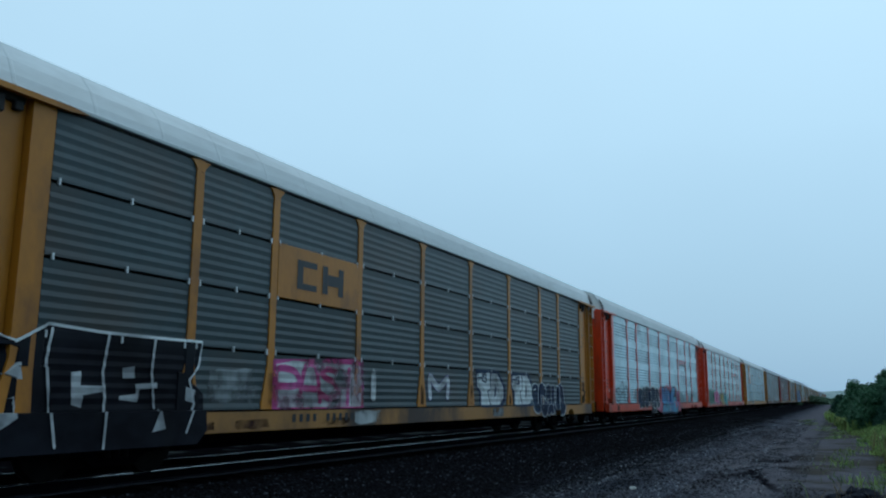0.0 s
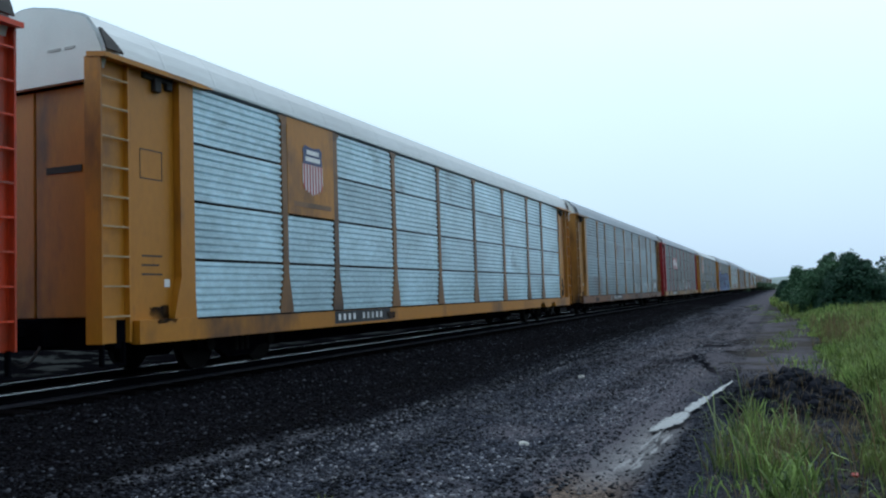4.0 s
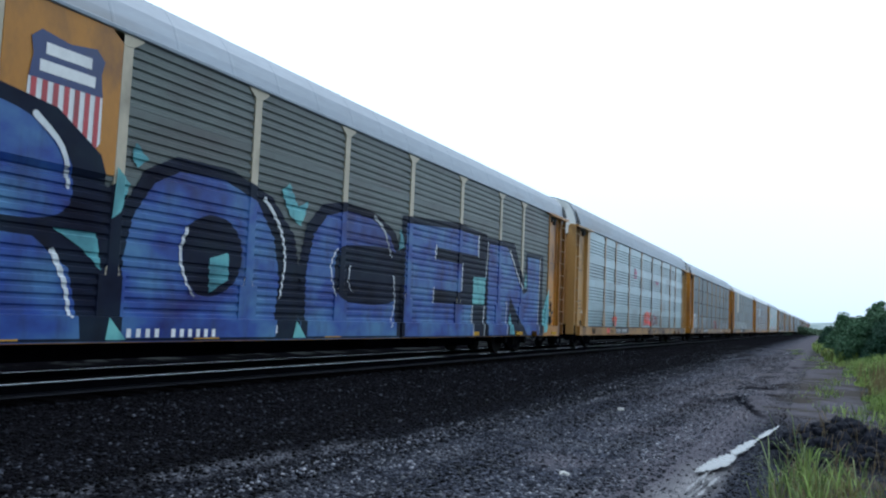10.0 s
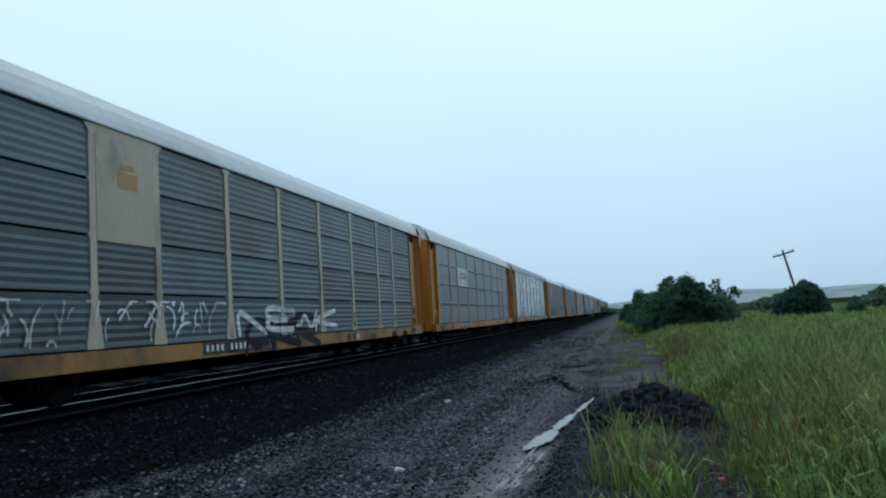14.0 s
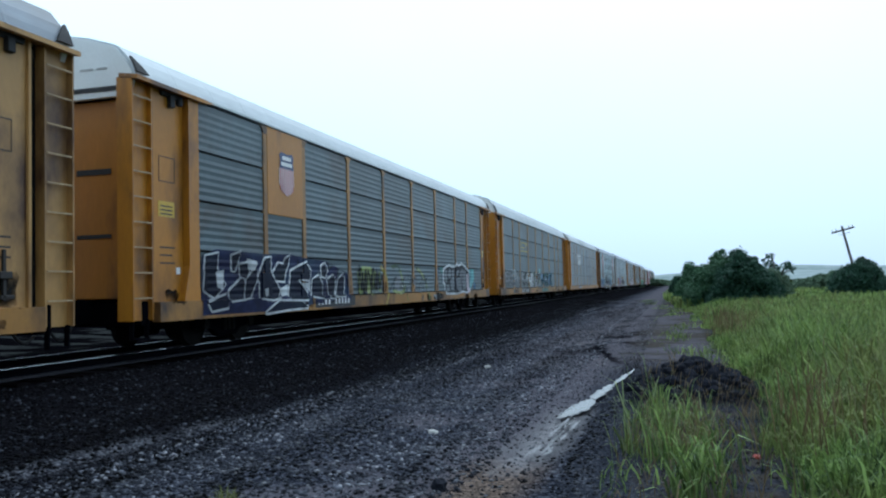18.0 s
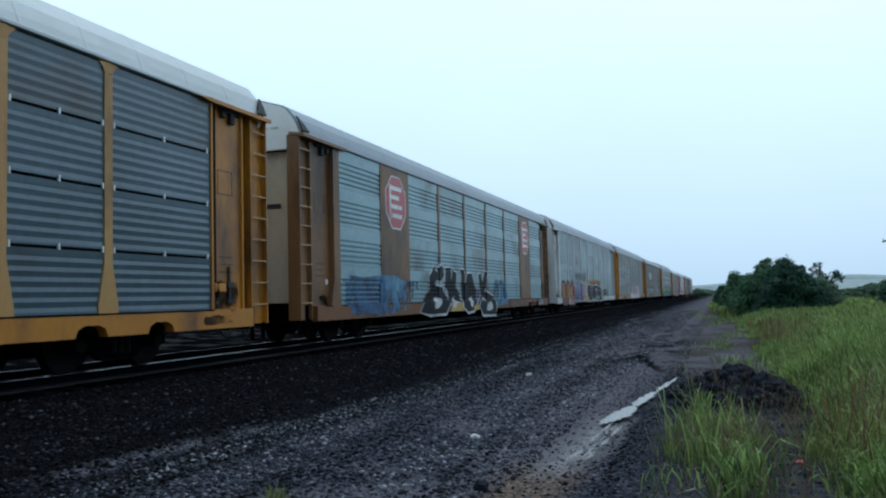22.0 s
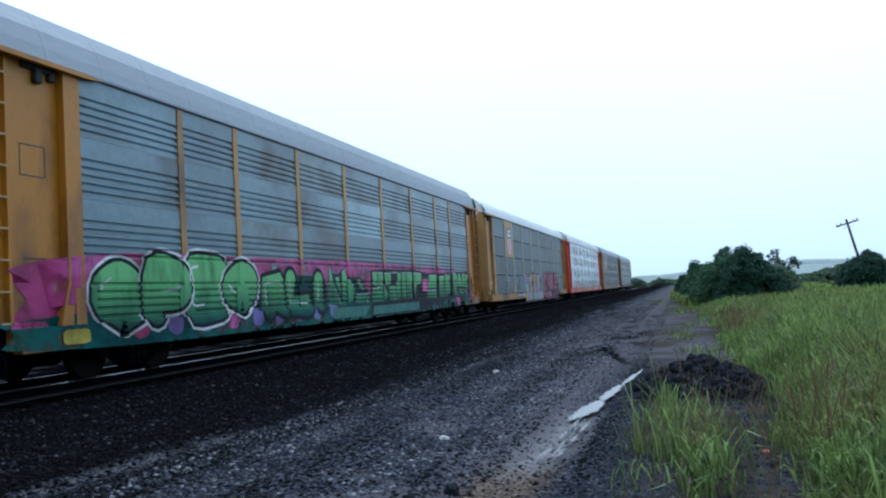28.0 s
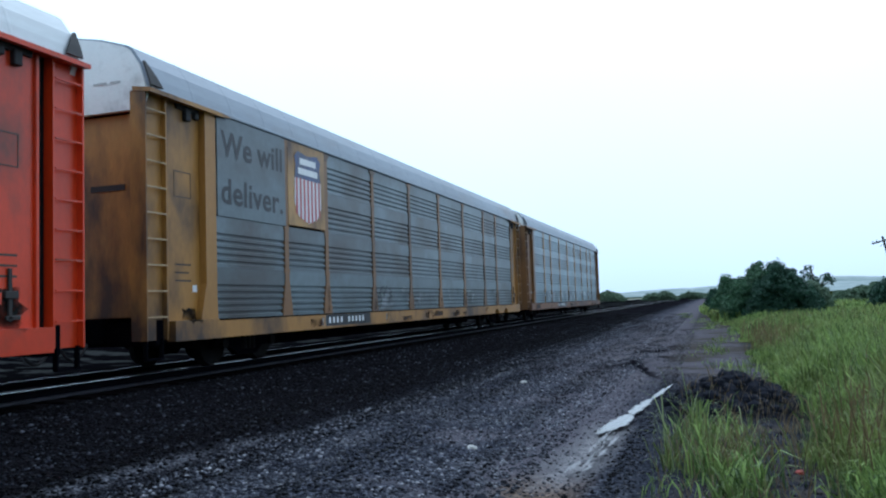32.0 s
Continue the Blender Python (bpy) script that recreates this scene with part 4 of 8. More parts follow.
    worn = [(rnd.uniform(-0.8, 24.5), rnd.uniform(0.25, 1.1)) for _ in range(s.get("worn", 6))]
    for u, w in worn:
        blotch(car, u, Z_SILL + rnd.uniform(0.0, 0.06), u + w, Z_LOW - rnd.uniform(0.02, 0.18), T_RUST, style, 0.001, rnd.randrange(999), 0.4, "rust_patch", "patch of rust and bare steel on the sill")
    for k in range(s.get("worn", 6) // 2):
        u = rnd.uniform(-0.6, 23.5)
        blotch(car, u, Z_SILL + 0.01, u + rnd.uniform(0.3, 1.3), Z_LOW - rnd.uniform(0.02, 0.1), rnd.choice((T_WHITE, T_GREY, T_SOOT)), style, 0.0014, rnd.randrange(999), 0.3, "worn_patch", "faded or sooty patch of paint on the sill")
    end_u = POSTS[-1] / RUN
    blotch(car, end_u + 0.15, 0.82, end_u + 1.05, 1.5, T_SOOT, style, 0.002, rnd.randrange(999), 0.45, "grease_stain", "dark grease stain round the door lever")
    blotch(car, -1.0, 0.82, -0.5, 1.15, T_SOOT, style, 0.002, rnd.randrange(999), 0.45, "grease_stain", "dark grease stain at the plate's foot")
    if s.get("worn", 6) > 3:
        for p in POSTS[1:-1]:
            if rnd.random() < 0.75:
                blotch(car, p / RUN - 0.085, 0.912, p / RUN + 0.085, rnd.uniform(1.15, 1.6), T_RUST, style, 0.003, rnd.randrange(999), 0.3, "rust_stain", "dark rusty stain on the post's foot")
    return car


# ---- ground ----
GROUND = -0.45


def ground_z(x, y):
    """Height of the ground: the track bed, its shoulder, the gravel strip, the spoil heap and the rough field."""
    a = np.abs(x)
    z = np.where(a < 1.7, -0.21, np.where(a < 3.3, -0.21 - (a - 1.7) / 1.6 * (-0.21 - GROUND), GROUND))
    z = np.where(x < -1.7, np.where(x > -4.2, -0.21 + (-1.7 - x) / 2.5 * 0.10, -0.11 + np.clip((-5.0 - x) / 6, 0, 1) * 0.36), z)
    near = np.clip((x - 3.5) / 2, 0, 1)
    z = z + np.where((x > 3.5) & (x < 60), 0.025 * np.sin(x * 1.3 + y * 0.21) * np.sin(y * 0.37 + 1.0) * near, 0)
    z = z - 0.05 * np.exp(-((x - 5.1 - 0.02 * (y - 12)) / 0.30) ** 2) + 0.03 * np.exp(-((x - 4.6 - 0.03 * (y - 11)) / 0.18) ** 2) - 0.04 * np.exp(-((x - 7.6) / 0.4) ** 2)
    mud = np.clip((y - 19.5) / 3, 0, 1) * np.clip((44 - y) / 8, 0, 1) * np.clip((x - 6.8) / 1.2, 0, 1) * np.clip((10.2 - x) / 0.8, 0, 1)
    z = z + mud * np.clip((9.9 - x) / 1.2, 0.25, 1) * (0.05 * np.sin(y * 1.1 + x * 1.1 + 1.2 * np.sin(x * 2.1)) * np.sin(x * 1.9 - y * 0.5) + 0.014 * np.sin(y * 3.9 + x * 2.3 + np.sin(y * 0.9)))
    z = z - 0.07 * np.exp(-((x + 0.2 * y - 13.2 - 0.06 * np.sin(y * 2.6)) / 0.09) ** 2) * np.clip((y - 20.0) / 0.6, 0, 1) * np.clip((24.8 - y) / 0.8, 0, 1)
    z = z + 0.36 * np.exp(-((x - 10.38) / 0.58) ** 2 - ((y - 16.6) / 1.25) ** 2)
    z = z - 0.05 * np.exp(-((x - 9.1 - 0.07 * (y - 14)) / 0.26) ** 2) * np.clip((y - 10.5) / 1.5, 0, 1) * np.clip((19 - y) / 1.5, 0, 1)
    z = z + np.clip((x - 10.8) / 3, 0, 1) * 0.10
    return z


def grid_mesh(name, xs, ys, zf):
    xs, ys = np.array(xs), np.array(ys)
    gx, gy = np.meshgrid(xs, ys)
    gz = zf(gx, gy)
    co = np.stack([gx, gy, gz], -1).reshape(-1, 3)
    nx, ny = len(xs), len(ys)
    i = (np.arange(ny - 1)[:, None] * nx + np.arange(nx - 1)[None]).reshape(-1)
    quads = np.stack([i, i + 1, i + nx + 1, i + nx], -1)
    return poly_mesh(name, co, quads)


def poly_mesh(name, co, faces):
    """A mesh from arrays of points and of equal-sided faces."""
    me = bpy.data.meshes.new(name)
    n, k = faces.shape
    me.vertices.add(len(co))
    me.vertices.foreach_set("co", np.ascontiguousarray(co, dtype=np.float32).ravel())
    me.loops.add(n * k)
    me.loops.foreach_set("vertex_index", faces.astype(np.int32).ravel())
    me.polygons.add(n)
    me.polygons.foreach_set("loop_start", np.arange(0, n * k, k, dtype=np.int32))
    me.update(calc_edges=True)
    return me


def ground_material():
    m = bpy.data.materials.new("trackside_ground")
    m.use_nodes = True
    nt = m.node_tree
    b = nt.nodes["Principled BSDF"]
    b.inputs["Roughness"].default_value, b.inputs["Specular IOR Level"].default_value = 0.45, 0.0
    co = nt.nodes.new("ShaderNodeTexCoord")
    sep = nt.nodes.new("ShaderNodeSeparateXYZ")
    nt.links.new(co.outputs["Object"], sep.inputs[0])

    def noise_at(s, detail=6, rough=0.6):
        n = nt.nodes.new("ShaderNodeTexNoise")
        n.inputs["Scale"].default_value, n.inputs["Detail"].default_value, n.inputs["Roughness"].default_value = s, detail, rough
        nt.links.new(co.outputs["Object"], n.inputs["Vector"])
        return n.outputs[0]

    def math_(op, a, c):
        n = nt.nodes.new("ShaderNodeMath")
        n.operation = op
        for k, v in enumerate((a, c)):
            if isinstance(v, (int, float)):
                n.inputs[k].default_value = v
            else:
                nt.links.new(v, n.inputs[k])
        return n.outputs[0]

    def step(value, lo, hi):
        n = nt.nodes.new("ShaderNodeMapRange")
        n.interpolation_type = "SMOOTHSTEP"
        n.inputs["From Min"].default_value, n.inputs["From Max"].default_value = lo, hi
        nt.links.new(value, n.inputs[0])
        return n.outputs[0]

    def blend(f, a, c):
        n = nt.nodes.new("ShaderNodeMix")
        n.data_type = "RGBA"
        nt.links.new(f, n.inputs[0])
        for sock, v in (("A", a), ("B", c)):
            if isinstance(v, tuple):
                n.inputs[sock].default_value = (*v, 1)
            else:
                nt.links.new(v, n.inputs[sock])
        return n.outputs["Result"]

    def wobble(axis, s, amount):
        return math_("ADD", axis, math_("MULTIPLY", math_("SUBTRACT", noise_at(s), 0.5), amount))

    x, y = sep.outputs[0], sep.outputs[1]
    vor = nt.nodes.new("ShaderNodeTexVoronoi")
    vor.inputs["Scale"].default_value = 38
    nt.links.new(co.outputs["Object"], vor.inputs["Vector"])
    pebble = nt.nodes.new("ShaderNodeSeparateColor")
    nt.links.new(vor.outputs["Color"], pebble.inputs[0])
    grain = math_("POWER", pebble.outputs[0], 2.6)

    def inside(value, lo, hi, soft):
        return math_("MULTIPLY", step(value, lo - soft, lo + soft), math_("SUBTRACT", 1.0, step(value, hi - soft, hi + soft)))

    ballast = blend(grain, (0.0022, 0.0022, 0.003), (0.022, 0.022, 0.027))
    gravel = blend(grain, (0.010, 0.011, 0.017), (0.122, 0.130, 0.165))
    pale = blend(grain, (0.027, 0.028, 0.036), (0.20, 0.203, 0.228))
    earth = blend(noise_at(3.5, 9), (0.042, 0.040, 0.050), (0.16, 0.150, 0.168))
    silt = blend(noise_at(5, 9), (0.052, 0.050, 0.062), (0.15, 0.142, 0.165))
    dark = blend(grain, (0.020, 0.022, 0.031), (0.085, 0.090, 0.108))
    green = blend(noise_at(1.3), (0.010, 0.017, 0.005), (0.035, 0.042, 0.014))
    soil = blend(noise_at(6, 8), (0.026, 0.024, 0.024), (0.10, 0.088, 0.076))
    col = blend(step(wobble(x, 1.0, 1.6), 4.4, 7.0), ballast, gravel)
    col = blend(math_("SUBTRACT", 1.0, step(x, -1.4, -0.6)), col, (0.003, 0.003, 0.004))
    drift = math_("SUBTRACT", x, math_("MULTIPLY", y, 0.12))
    stripe = math_("MULTIPLY", inside(wobble(drift, 1.6, 0.35), 3.30, 3.58, 0.12), step(noise_at(0.7), 0.34, 0.54))
    col = blend(math_("MULTIPLY", stripe, 0.85), col, pale)
    drift2 = math_("SUBTRACT", x, math_("MULTIPLY", y, 0.10))
    stripe2 = math_("MULTIPLY", inside(wobble(drift2, 1.3, 0.5), 4.75, 5.05, 0.15), step(noise_at(0.9), 0.40, 0.60))
    col = blend(math_("MULTIPLY", stripe2, 0.6), col, pale)
    col = blend(math_("MULTIPLY", step(noise_at(0.8, 8), 0.47, 0.66), step(wobble(x, 0.7, 1.0), 5.0, 6.2)), col, pale)
    col = blend(math_("MULTIPLY", step(noise_at(0.55, 8), 0.50, 0.62), inside(wobble(x, 1.0, 1.0), 7.0, 8.9, 0.3)), col, silt)
    col = blend(inside(wobble(x, 1.2, 0.6), 8.15, 9.0, 0.2), col, silt)
    band = math_("MULTIPLY", inside(wobble(x, 1.5, 0.5), 8.45, 9.05, 0.15), math_("SUBTRACT", 1.0, step(wobble(y, 0.8, 1.2), 10.9, 12.4)))
    col = blend(math_("MULTIPLY", band, 0.9), col, blend(grain, (0.08, 0.06, 0.048), (0.25, 0.19, 0.15)))
    rut = math_("SUBTRACT", x, math_("MULTIPLY", y, 0.07))
    wash_sheen = math_("MULTIPLY", inside(wobble(rut, 3.0, 0.30), 7.88, 8.16, 0.07), inside(wobble(y, 1.5, 0.8), 11.5, 14.2, 0.5))
    col = blend(math_("MULTIPLY", wash_sheen, step(noise_at(6, 8), 0.38, 0.56)), col, (0.32, 0.31, 0.32))
    apron = math_("MULTIPLY", inside(wobble(rut, 2.0, 0.25), 7.72, 8.30, 0.10), inside(wobble(y, 1.5, 0.8), 11.6, 14.6, 0.5))
    col = blend(math_("MULTIPLY", apron, 0.6), col, (0.17, 0.167, 0.177))
    col = blend(math_("MULTIPLY", step(wobble(y, 0.4, 9.0), 15, 27), step(wobble(x, 0.5, 2.6), 5.6, 8.2)), col, earth)
    thin = nt.nodes.new("ShaderNodeMapping")
    thin.inputs["Scale"].default_value = (0.75, 0.95, 1.0)
    nt.links.new(co.outputs["Object"], thin.inputs[0])
    slick = nt.nodes.new("ShaderNodeTexNoise")
    slick.inputs["Scale"].default_value, slick.inputs["Detail"].default_value, slick.inputs["Roughness"].default_value = 1.0, 8, 0.65
    nt.links.new(thin.outputs[0], slick.inputs["Vector"])
    muddy = math_("MULTIPLY", inside(wobble(y, 0.5, 5.0), 20, 44, 3.0), inside(wobble(x, 0.8, 1.0), 7.2, 9.7, 0.4))
    col = blend(math_("MULTIPLY", muddy, step(slick.outputs[0], 0.52, 0.60)), col, (0.012, 0.011, 0.014))
    col = blend(math_("MULTIPLY", muddy, math_("SUBTRACT", 1.0, step(slick.outputs[0], 0.36, 0.44))), col, (0.12, 0.11, 0.115))
    gully = math_("ADD", x, math_("MULTIPLY", y, 0.2))
    crack = math_("MULTIPLY", inside(wobble(gully, 1.6, 0.35), 13.10, 13.30, 0.06), inside(wobble(y, 1.0, 0.6), 20.3, 24.6, 0.3))
    col = blend(crack, col, (0.008, 0.008, 0.011))
    col = blend(step(wobble(x, 1.4, 0.35), 9.15, 9.32), col, dark)
    col = blend(math_("MULTIPLY", step(noise_at(2.2), 0.42, 0.6), step(wobble(x, 1.2, 0.6), 9.7, 10.2)), col, soil)
    heap = math_("MULTIPLY", inside(wobble(x, 1.5, 0.5), 9.55, 11.2, 0.15), inside(wobble(y, 1.2, 0.8), 14.6, 18.4, 0.3))
    col = blend(heap, col, blend(grain, (0.006, 0.0065, 0.009), (0.035, 0.037, 0.046)))
    col = blend(math_("MULTIPLY", step(wobble(y, 0.5, 4.0), 18, 22), step(wobble(x, 0.8, 1.2), 8.8, 9.6)), col, blend(step(slick.outputs[0], 0.44, 0.56), earth, soil))
    col = blend(math_("MULTIPLY", step(wobble(y, 0.6, 8.0), 40, 52), math_("MULTIPLY", step(noise_at(0.6), 0.45, 0.6), step(wobble(x, 0.8, 1.2), 8.8, 9.8))), col, green)
    col = blend(step(wobble(x, 0.9, 0.9), 10.8, 11.4), col, green)
    col = blend(math_("SUBTRACT", 1.0, step(wobble(x, 0.3, 2.0), -26.0, -24.0)), col, green)
    far_road = math_("MULTIPLY", step(wobble(x, 0.5, 0.8), -24.0, -22.0), math_("SUBTRACT", 1.0, step(wobble(x, 0.8, 0.8), -12.6, -11.6)))
    col = blend(far_road, col, blend(noise_at(2), (0.20, 0.22, 0.17), (0.40, 0.41, 0.36)))
    lay = math_("MULTIPLY", inside(wobble(x, 0.8, 0.8), -7.4, -3.2, 0.3), step(slick.outputs[0], 0.50, 0.56))
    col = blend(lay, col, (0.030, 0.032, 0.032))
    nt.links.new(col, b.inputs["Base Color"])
    bm = nt.nodes.new("ShaderNodeBump")
    bm.inputs["Strength"].default_value, bm.inputs["Distance"].default_value = 0.7, 0.02
    nt.links.new(vor.outputs["Distance"], bm.inputs["Height"])
    nt.links.new(bm.outputs[0], b.inputs["Normal"])
    return m


def axis_lines(lo, hi, step, outer_lo, outer_hi):
    mid = list(np.arange(lo, hi + 1e-6, step))
    return [-v for v in sorted(outer_lo, reverse=True)] + mid + sorted(outer_hi)


def build_ground():
    xs = axis_lines(-10, 14, 0.2, [3000, 1500, 700, 300, 140, 70, 40, 25, 16, 12], [14.8, 16, 17.5, 19.5, 21, 23, 26, 30, 36, 45, 60, 80, 120, 200, 400, 800, 1500, 3000])
    ys = axis_lines(2, 46, 0.2, [1500, 600, 250, 100, 40, 15, 5, 1], [48, 51, 54, 58, 66, 76, 90, 110, 140, 190, 260, 400, 700, 1300, 2500, 4000])
    g = put("ground", grid_mesh("ground", xs, ys, ground_z), ground_material())
    tagged(g, "wet grey gravel, dark ballast and rough grass beside the track", "ground", kind="structure")
    shade_smooth(g)


build_ground()


def build_track():
    """Two rails on wooden ties."""
    track = tagged(new("railway_track"), "steel rails with polished heads on dark wooden ties", "railway track", kind="structure")
    line = [(-0.07, -0.17), (0.07, -0.17), (0.07, -0.155), (0.012, -0.135), (0.012, -0.045), (0.036, -0.035), (0.036, -0.008), (-0.036, -0.008), (-0.036, -0.035), (-0.012, -0.045), (-0.012, -0.135), (-0.07, -0.155)]
    for s in (-1, 1):
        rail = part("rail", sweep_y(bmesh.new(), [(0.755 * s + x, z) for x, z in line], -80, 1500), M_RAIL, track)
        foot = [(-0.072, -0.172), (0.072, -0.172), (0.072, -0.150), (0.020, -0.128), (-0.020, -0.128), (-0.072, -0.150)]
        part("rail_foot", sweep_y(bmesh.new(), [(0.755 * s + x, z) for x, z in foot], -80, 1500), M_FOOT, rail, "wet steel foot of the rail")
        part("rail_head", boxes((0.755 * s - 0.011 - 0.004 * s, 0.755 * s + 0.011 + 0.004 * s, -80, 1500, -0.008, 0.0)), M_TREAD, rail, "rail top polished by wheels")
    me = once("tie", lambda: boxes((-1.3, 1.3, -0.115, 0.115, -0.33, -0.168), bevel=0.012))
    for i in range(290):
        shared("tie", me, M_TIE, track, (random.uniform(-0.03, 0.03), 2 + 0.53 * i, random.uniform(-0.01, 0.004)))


build_track()


def stones(name, n, x0, x1, y0, y1, smin, smax, mat, label, fall=1.6):
    """Loose stones strewn over the ground, denser near the front of their stretch."""
    rng = np.random.default_rng(5)
    base = np.array([(1, 0, 0), (-0.6, 0.8, 0.1), (-0.5, -0.85, 0), (0.1, 0.1, 0.8), (0.55, -0.7, 0.35), (0.4, 0.75, 0.3), (-0.8, 0.0, 0.4), (0, 0, -0.4)])
    tri = np.array([(0, 5, 3), (5, 1, 3), (1, 6, 3), (6, 2, 3), (2, 4, 3), (4, 0, 3), (0, 4, 7), (4, 2, 7), (2, 6, 7), (6, 1, 7), (1, 5, 7), (5, 0, 7)])
    x = rng.uniform(x0, x1, n)
    y = y0 + (y1 - y0) * rng.random(n) ** fall
    s = smin + (smax - smin) * rng.random(n) ** 2.5
    a = rng.uniform(0, 6.28, n)
    k = rng.uniform(0.7, 1.3, (n, 1, 3)) * base[None] * rng.uniform(0.75, 1.25, (n, 8, 1))
    c, sn = np.cos(a)[:, None], np.sin(a)[:, None]
    px = (k[..., 0] * c - k[..., 1] * sn) * s[:, None] + x[:, None]
    py = (k[..., 0] * sn + k[..., 1] * c) * s[:, None] + y[:, None]
    pz = k[..., 2] * s[:, None] * 0.8 + ground_z(x, y)[:, None] + s[:, None] * 0.15
    co = np.stack([px, py, pz], -1).reshape(-1, 3)
    f = (np.arange(n)[:, None, None] * 8 + tri[None]).reshape(-1, 3)
    ob = put(name, poly_mesh(name, co, f), mat)
    return tagged(ob, label, "gravel", kind="stuff")


def stone_material(name, shades, rough=0.75, gloss=0.06):
    """Crushed stones, mostly dark, with a few pale ones among them."""
    m = bpy.data.materials.new(name)
    m.use_nodes = True
    nt = m.node_tree
    b = nt.nodes["Principled BSDF"]
    b.inputs["Roughness"].default_value, b.inputs["Specular IOR Level"].default_value = rough, gloss
    geo = nt.nodes.new("ShaderNodeNewGeometry")
    ramp = nt.nodes.new("ShaderNodeValToRGB")
    els = ramp.color_ramp.elements
    els[0].position, els[0].color = shades[0][0], (*shades[0][1], 1)
    els[1].position, els[1].color = shades[-1][0], (*shades[-1][1], 1)
    for at, c in shades[1:-1]:
        els.new(at).color = (*c, 1)
    nz = nt.nodes.new("ShaderNodeTexNoise")
    nz.inputs["Scale"].default_value = 45
    mul = nt.nodes.new("ShaderNodeMix")
    mul.data_type, mul.blend_type = "RGBA", "MULTIPLY"
    mul.inputs[0].default_value = 0.6
    co = nt.nodes.new("ShaderNodeTexCoord")
    stretch = nt.nodes.new("ShaderNodeMapping")
    stretch.inputs["Scale"].default_value = (1.5, 0.10, 1.0)
    nt.links.new(co.outputs["Object"], stretch.inputs[0])
    drift = nt.nodes.new("ShaderNodeTexNoise")
    drift.inputs["Scale"].default_value, drift.inputs["Detail"].default_value = 1.1, 6
    nt.links.new(stretch.outputs[0], drift.inputs["Vector"])
    lift = nt.nodes.new("ShaderNodeMapRange")
    lift.inputs["From Min"].default_value, lift.inputs["From Max"].default_value = 0.35, 0.65
    lift.inputs["To Min"].default_value, lift.inputs["To Max"].default_value = 0.25, 1.75
    nt.links.new(drift.outputs[0], lift.inputs[0])
    shade = nt.nodes.new("ShaderNodeVectorMath")
    shade.operation = "SCALE"
    nt.links.new(ramp.outputs[0], shade.inputs[0])
    nt.links.new(lift.outputs[0], shade.inputs["Scale"])
    nt.links.new(geo.outputs["Random Per Island"], ramp.inputs[0])
    nt.links.new(shade.outputs[0], mul.inputs["A"])
    nt.links.new(nz.outputs[0], mul.inputs["B"])
    nt.links.new(mul.outputs["Result"], b.inputs["Base Color"])
    return m


M_STONE = stone_material("crushed_stone", gloss=0.04, shades=((0, (0.012, 0.012, 0.016)), (0.5, (0.070, 0.074, 0.094)), (0.85, (0.190, 0.197, 0.235)), (1, (0.44, 0.44, 0.47))))
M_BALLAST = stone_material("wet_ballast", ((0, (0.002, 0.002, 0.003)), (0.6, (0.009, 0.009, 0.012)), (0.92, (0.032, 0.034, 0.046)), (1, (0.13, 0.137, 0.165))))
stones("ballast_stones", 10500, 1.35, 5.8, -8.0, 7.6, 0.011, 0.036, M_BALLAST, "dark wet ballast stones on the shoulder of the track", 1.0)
stones("gravel_stones", 11000, 5.2, 9.3, -8.0, 7.6, 0.008, 0.030, M_STONE, "grey crushed stone ballast strewn beside the track", 1.0)
M_COAL = material("dark_spoil", (0.011, 0.012, 0.017), 0.8, 0, 0.3, 6, 0, island=0.6, gloss=0.04)
M_VERGE = stone_material("verge_stone", ((0, (0.012, 0.013, 0.018)), (0.6, (0.042, 0.042, 0.05)), (0.92, (0.12, 0.12, 0.13)), (1, (0.26, 0.25, 0.25))), gloss=0.04)
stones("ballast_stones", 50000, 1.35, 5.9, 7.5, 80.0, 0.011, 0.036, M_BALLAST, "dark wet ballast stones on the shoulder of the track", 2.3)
stones("gravel_stones", 60000, 5.1, 8.6, 7.5, 75.0, 0.008, 0.030, M_STONE, "grey crushed stone ballast strewn beside the track", 2.7)
stones("rut_stones", 9000, 8.2, 9.5, 7.8, 40.0, 0.006, 0.022, M_STONE, "fine gravel strewn along the muddy rut", 1.9)
stones("verge_stones", 9000, 9.25, 11.1, 8.0, 21.0, 0.005, 0.019, M_VERGE, "dark wet stones along the grass verge", 1.2)


def lump(name, x, y, size, mat, label, category, flat=0.6, seed=1, z=None):
    """One faceted rock or clod on the ground."""
    bm = bmesh.new()
    bmesh.ops.create_icosphere(bm, subdivisions=1 if name == "spoil_lump" else 2, radius=1)
    for v in bm.verts:
        n = noise.noise(v.co * 1.7 + Vector((seed * 7.1, seed * 3.3, 0)))
        v.co = Vector((v.co.x, v.co.y * 0.75, v.co.z * flat)) * (1 + 0.45 * n)
    ob = mesh_object(name, bm, mat)
    gz = float(ground_z(np.array(x), np.array(y))) if z is None else z
    ob.matrix_world = Matrix.LocRotScale((x, y, gz + size * flat * 0.45), Euler((0, 0, seed * 1.3)), (size, size, size))
    return tagged(ob, label, category)


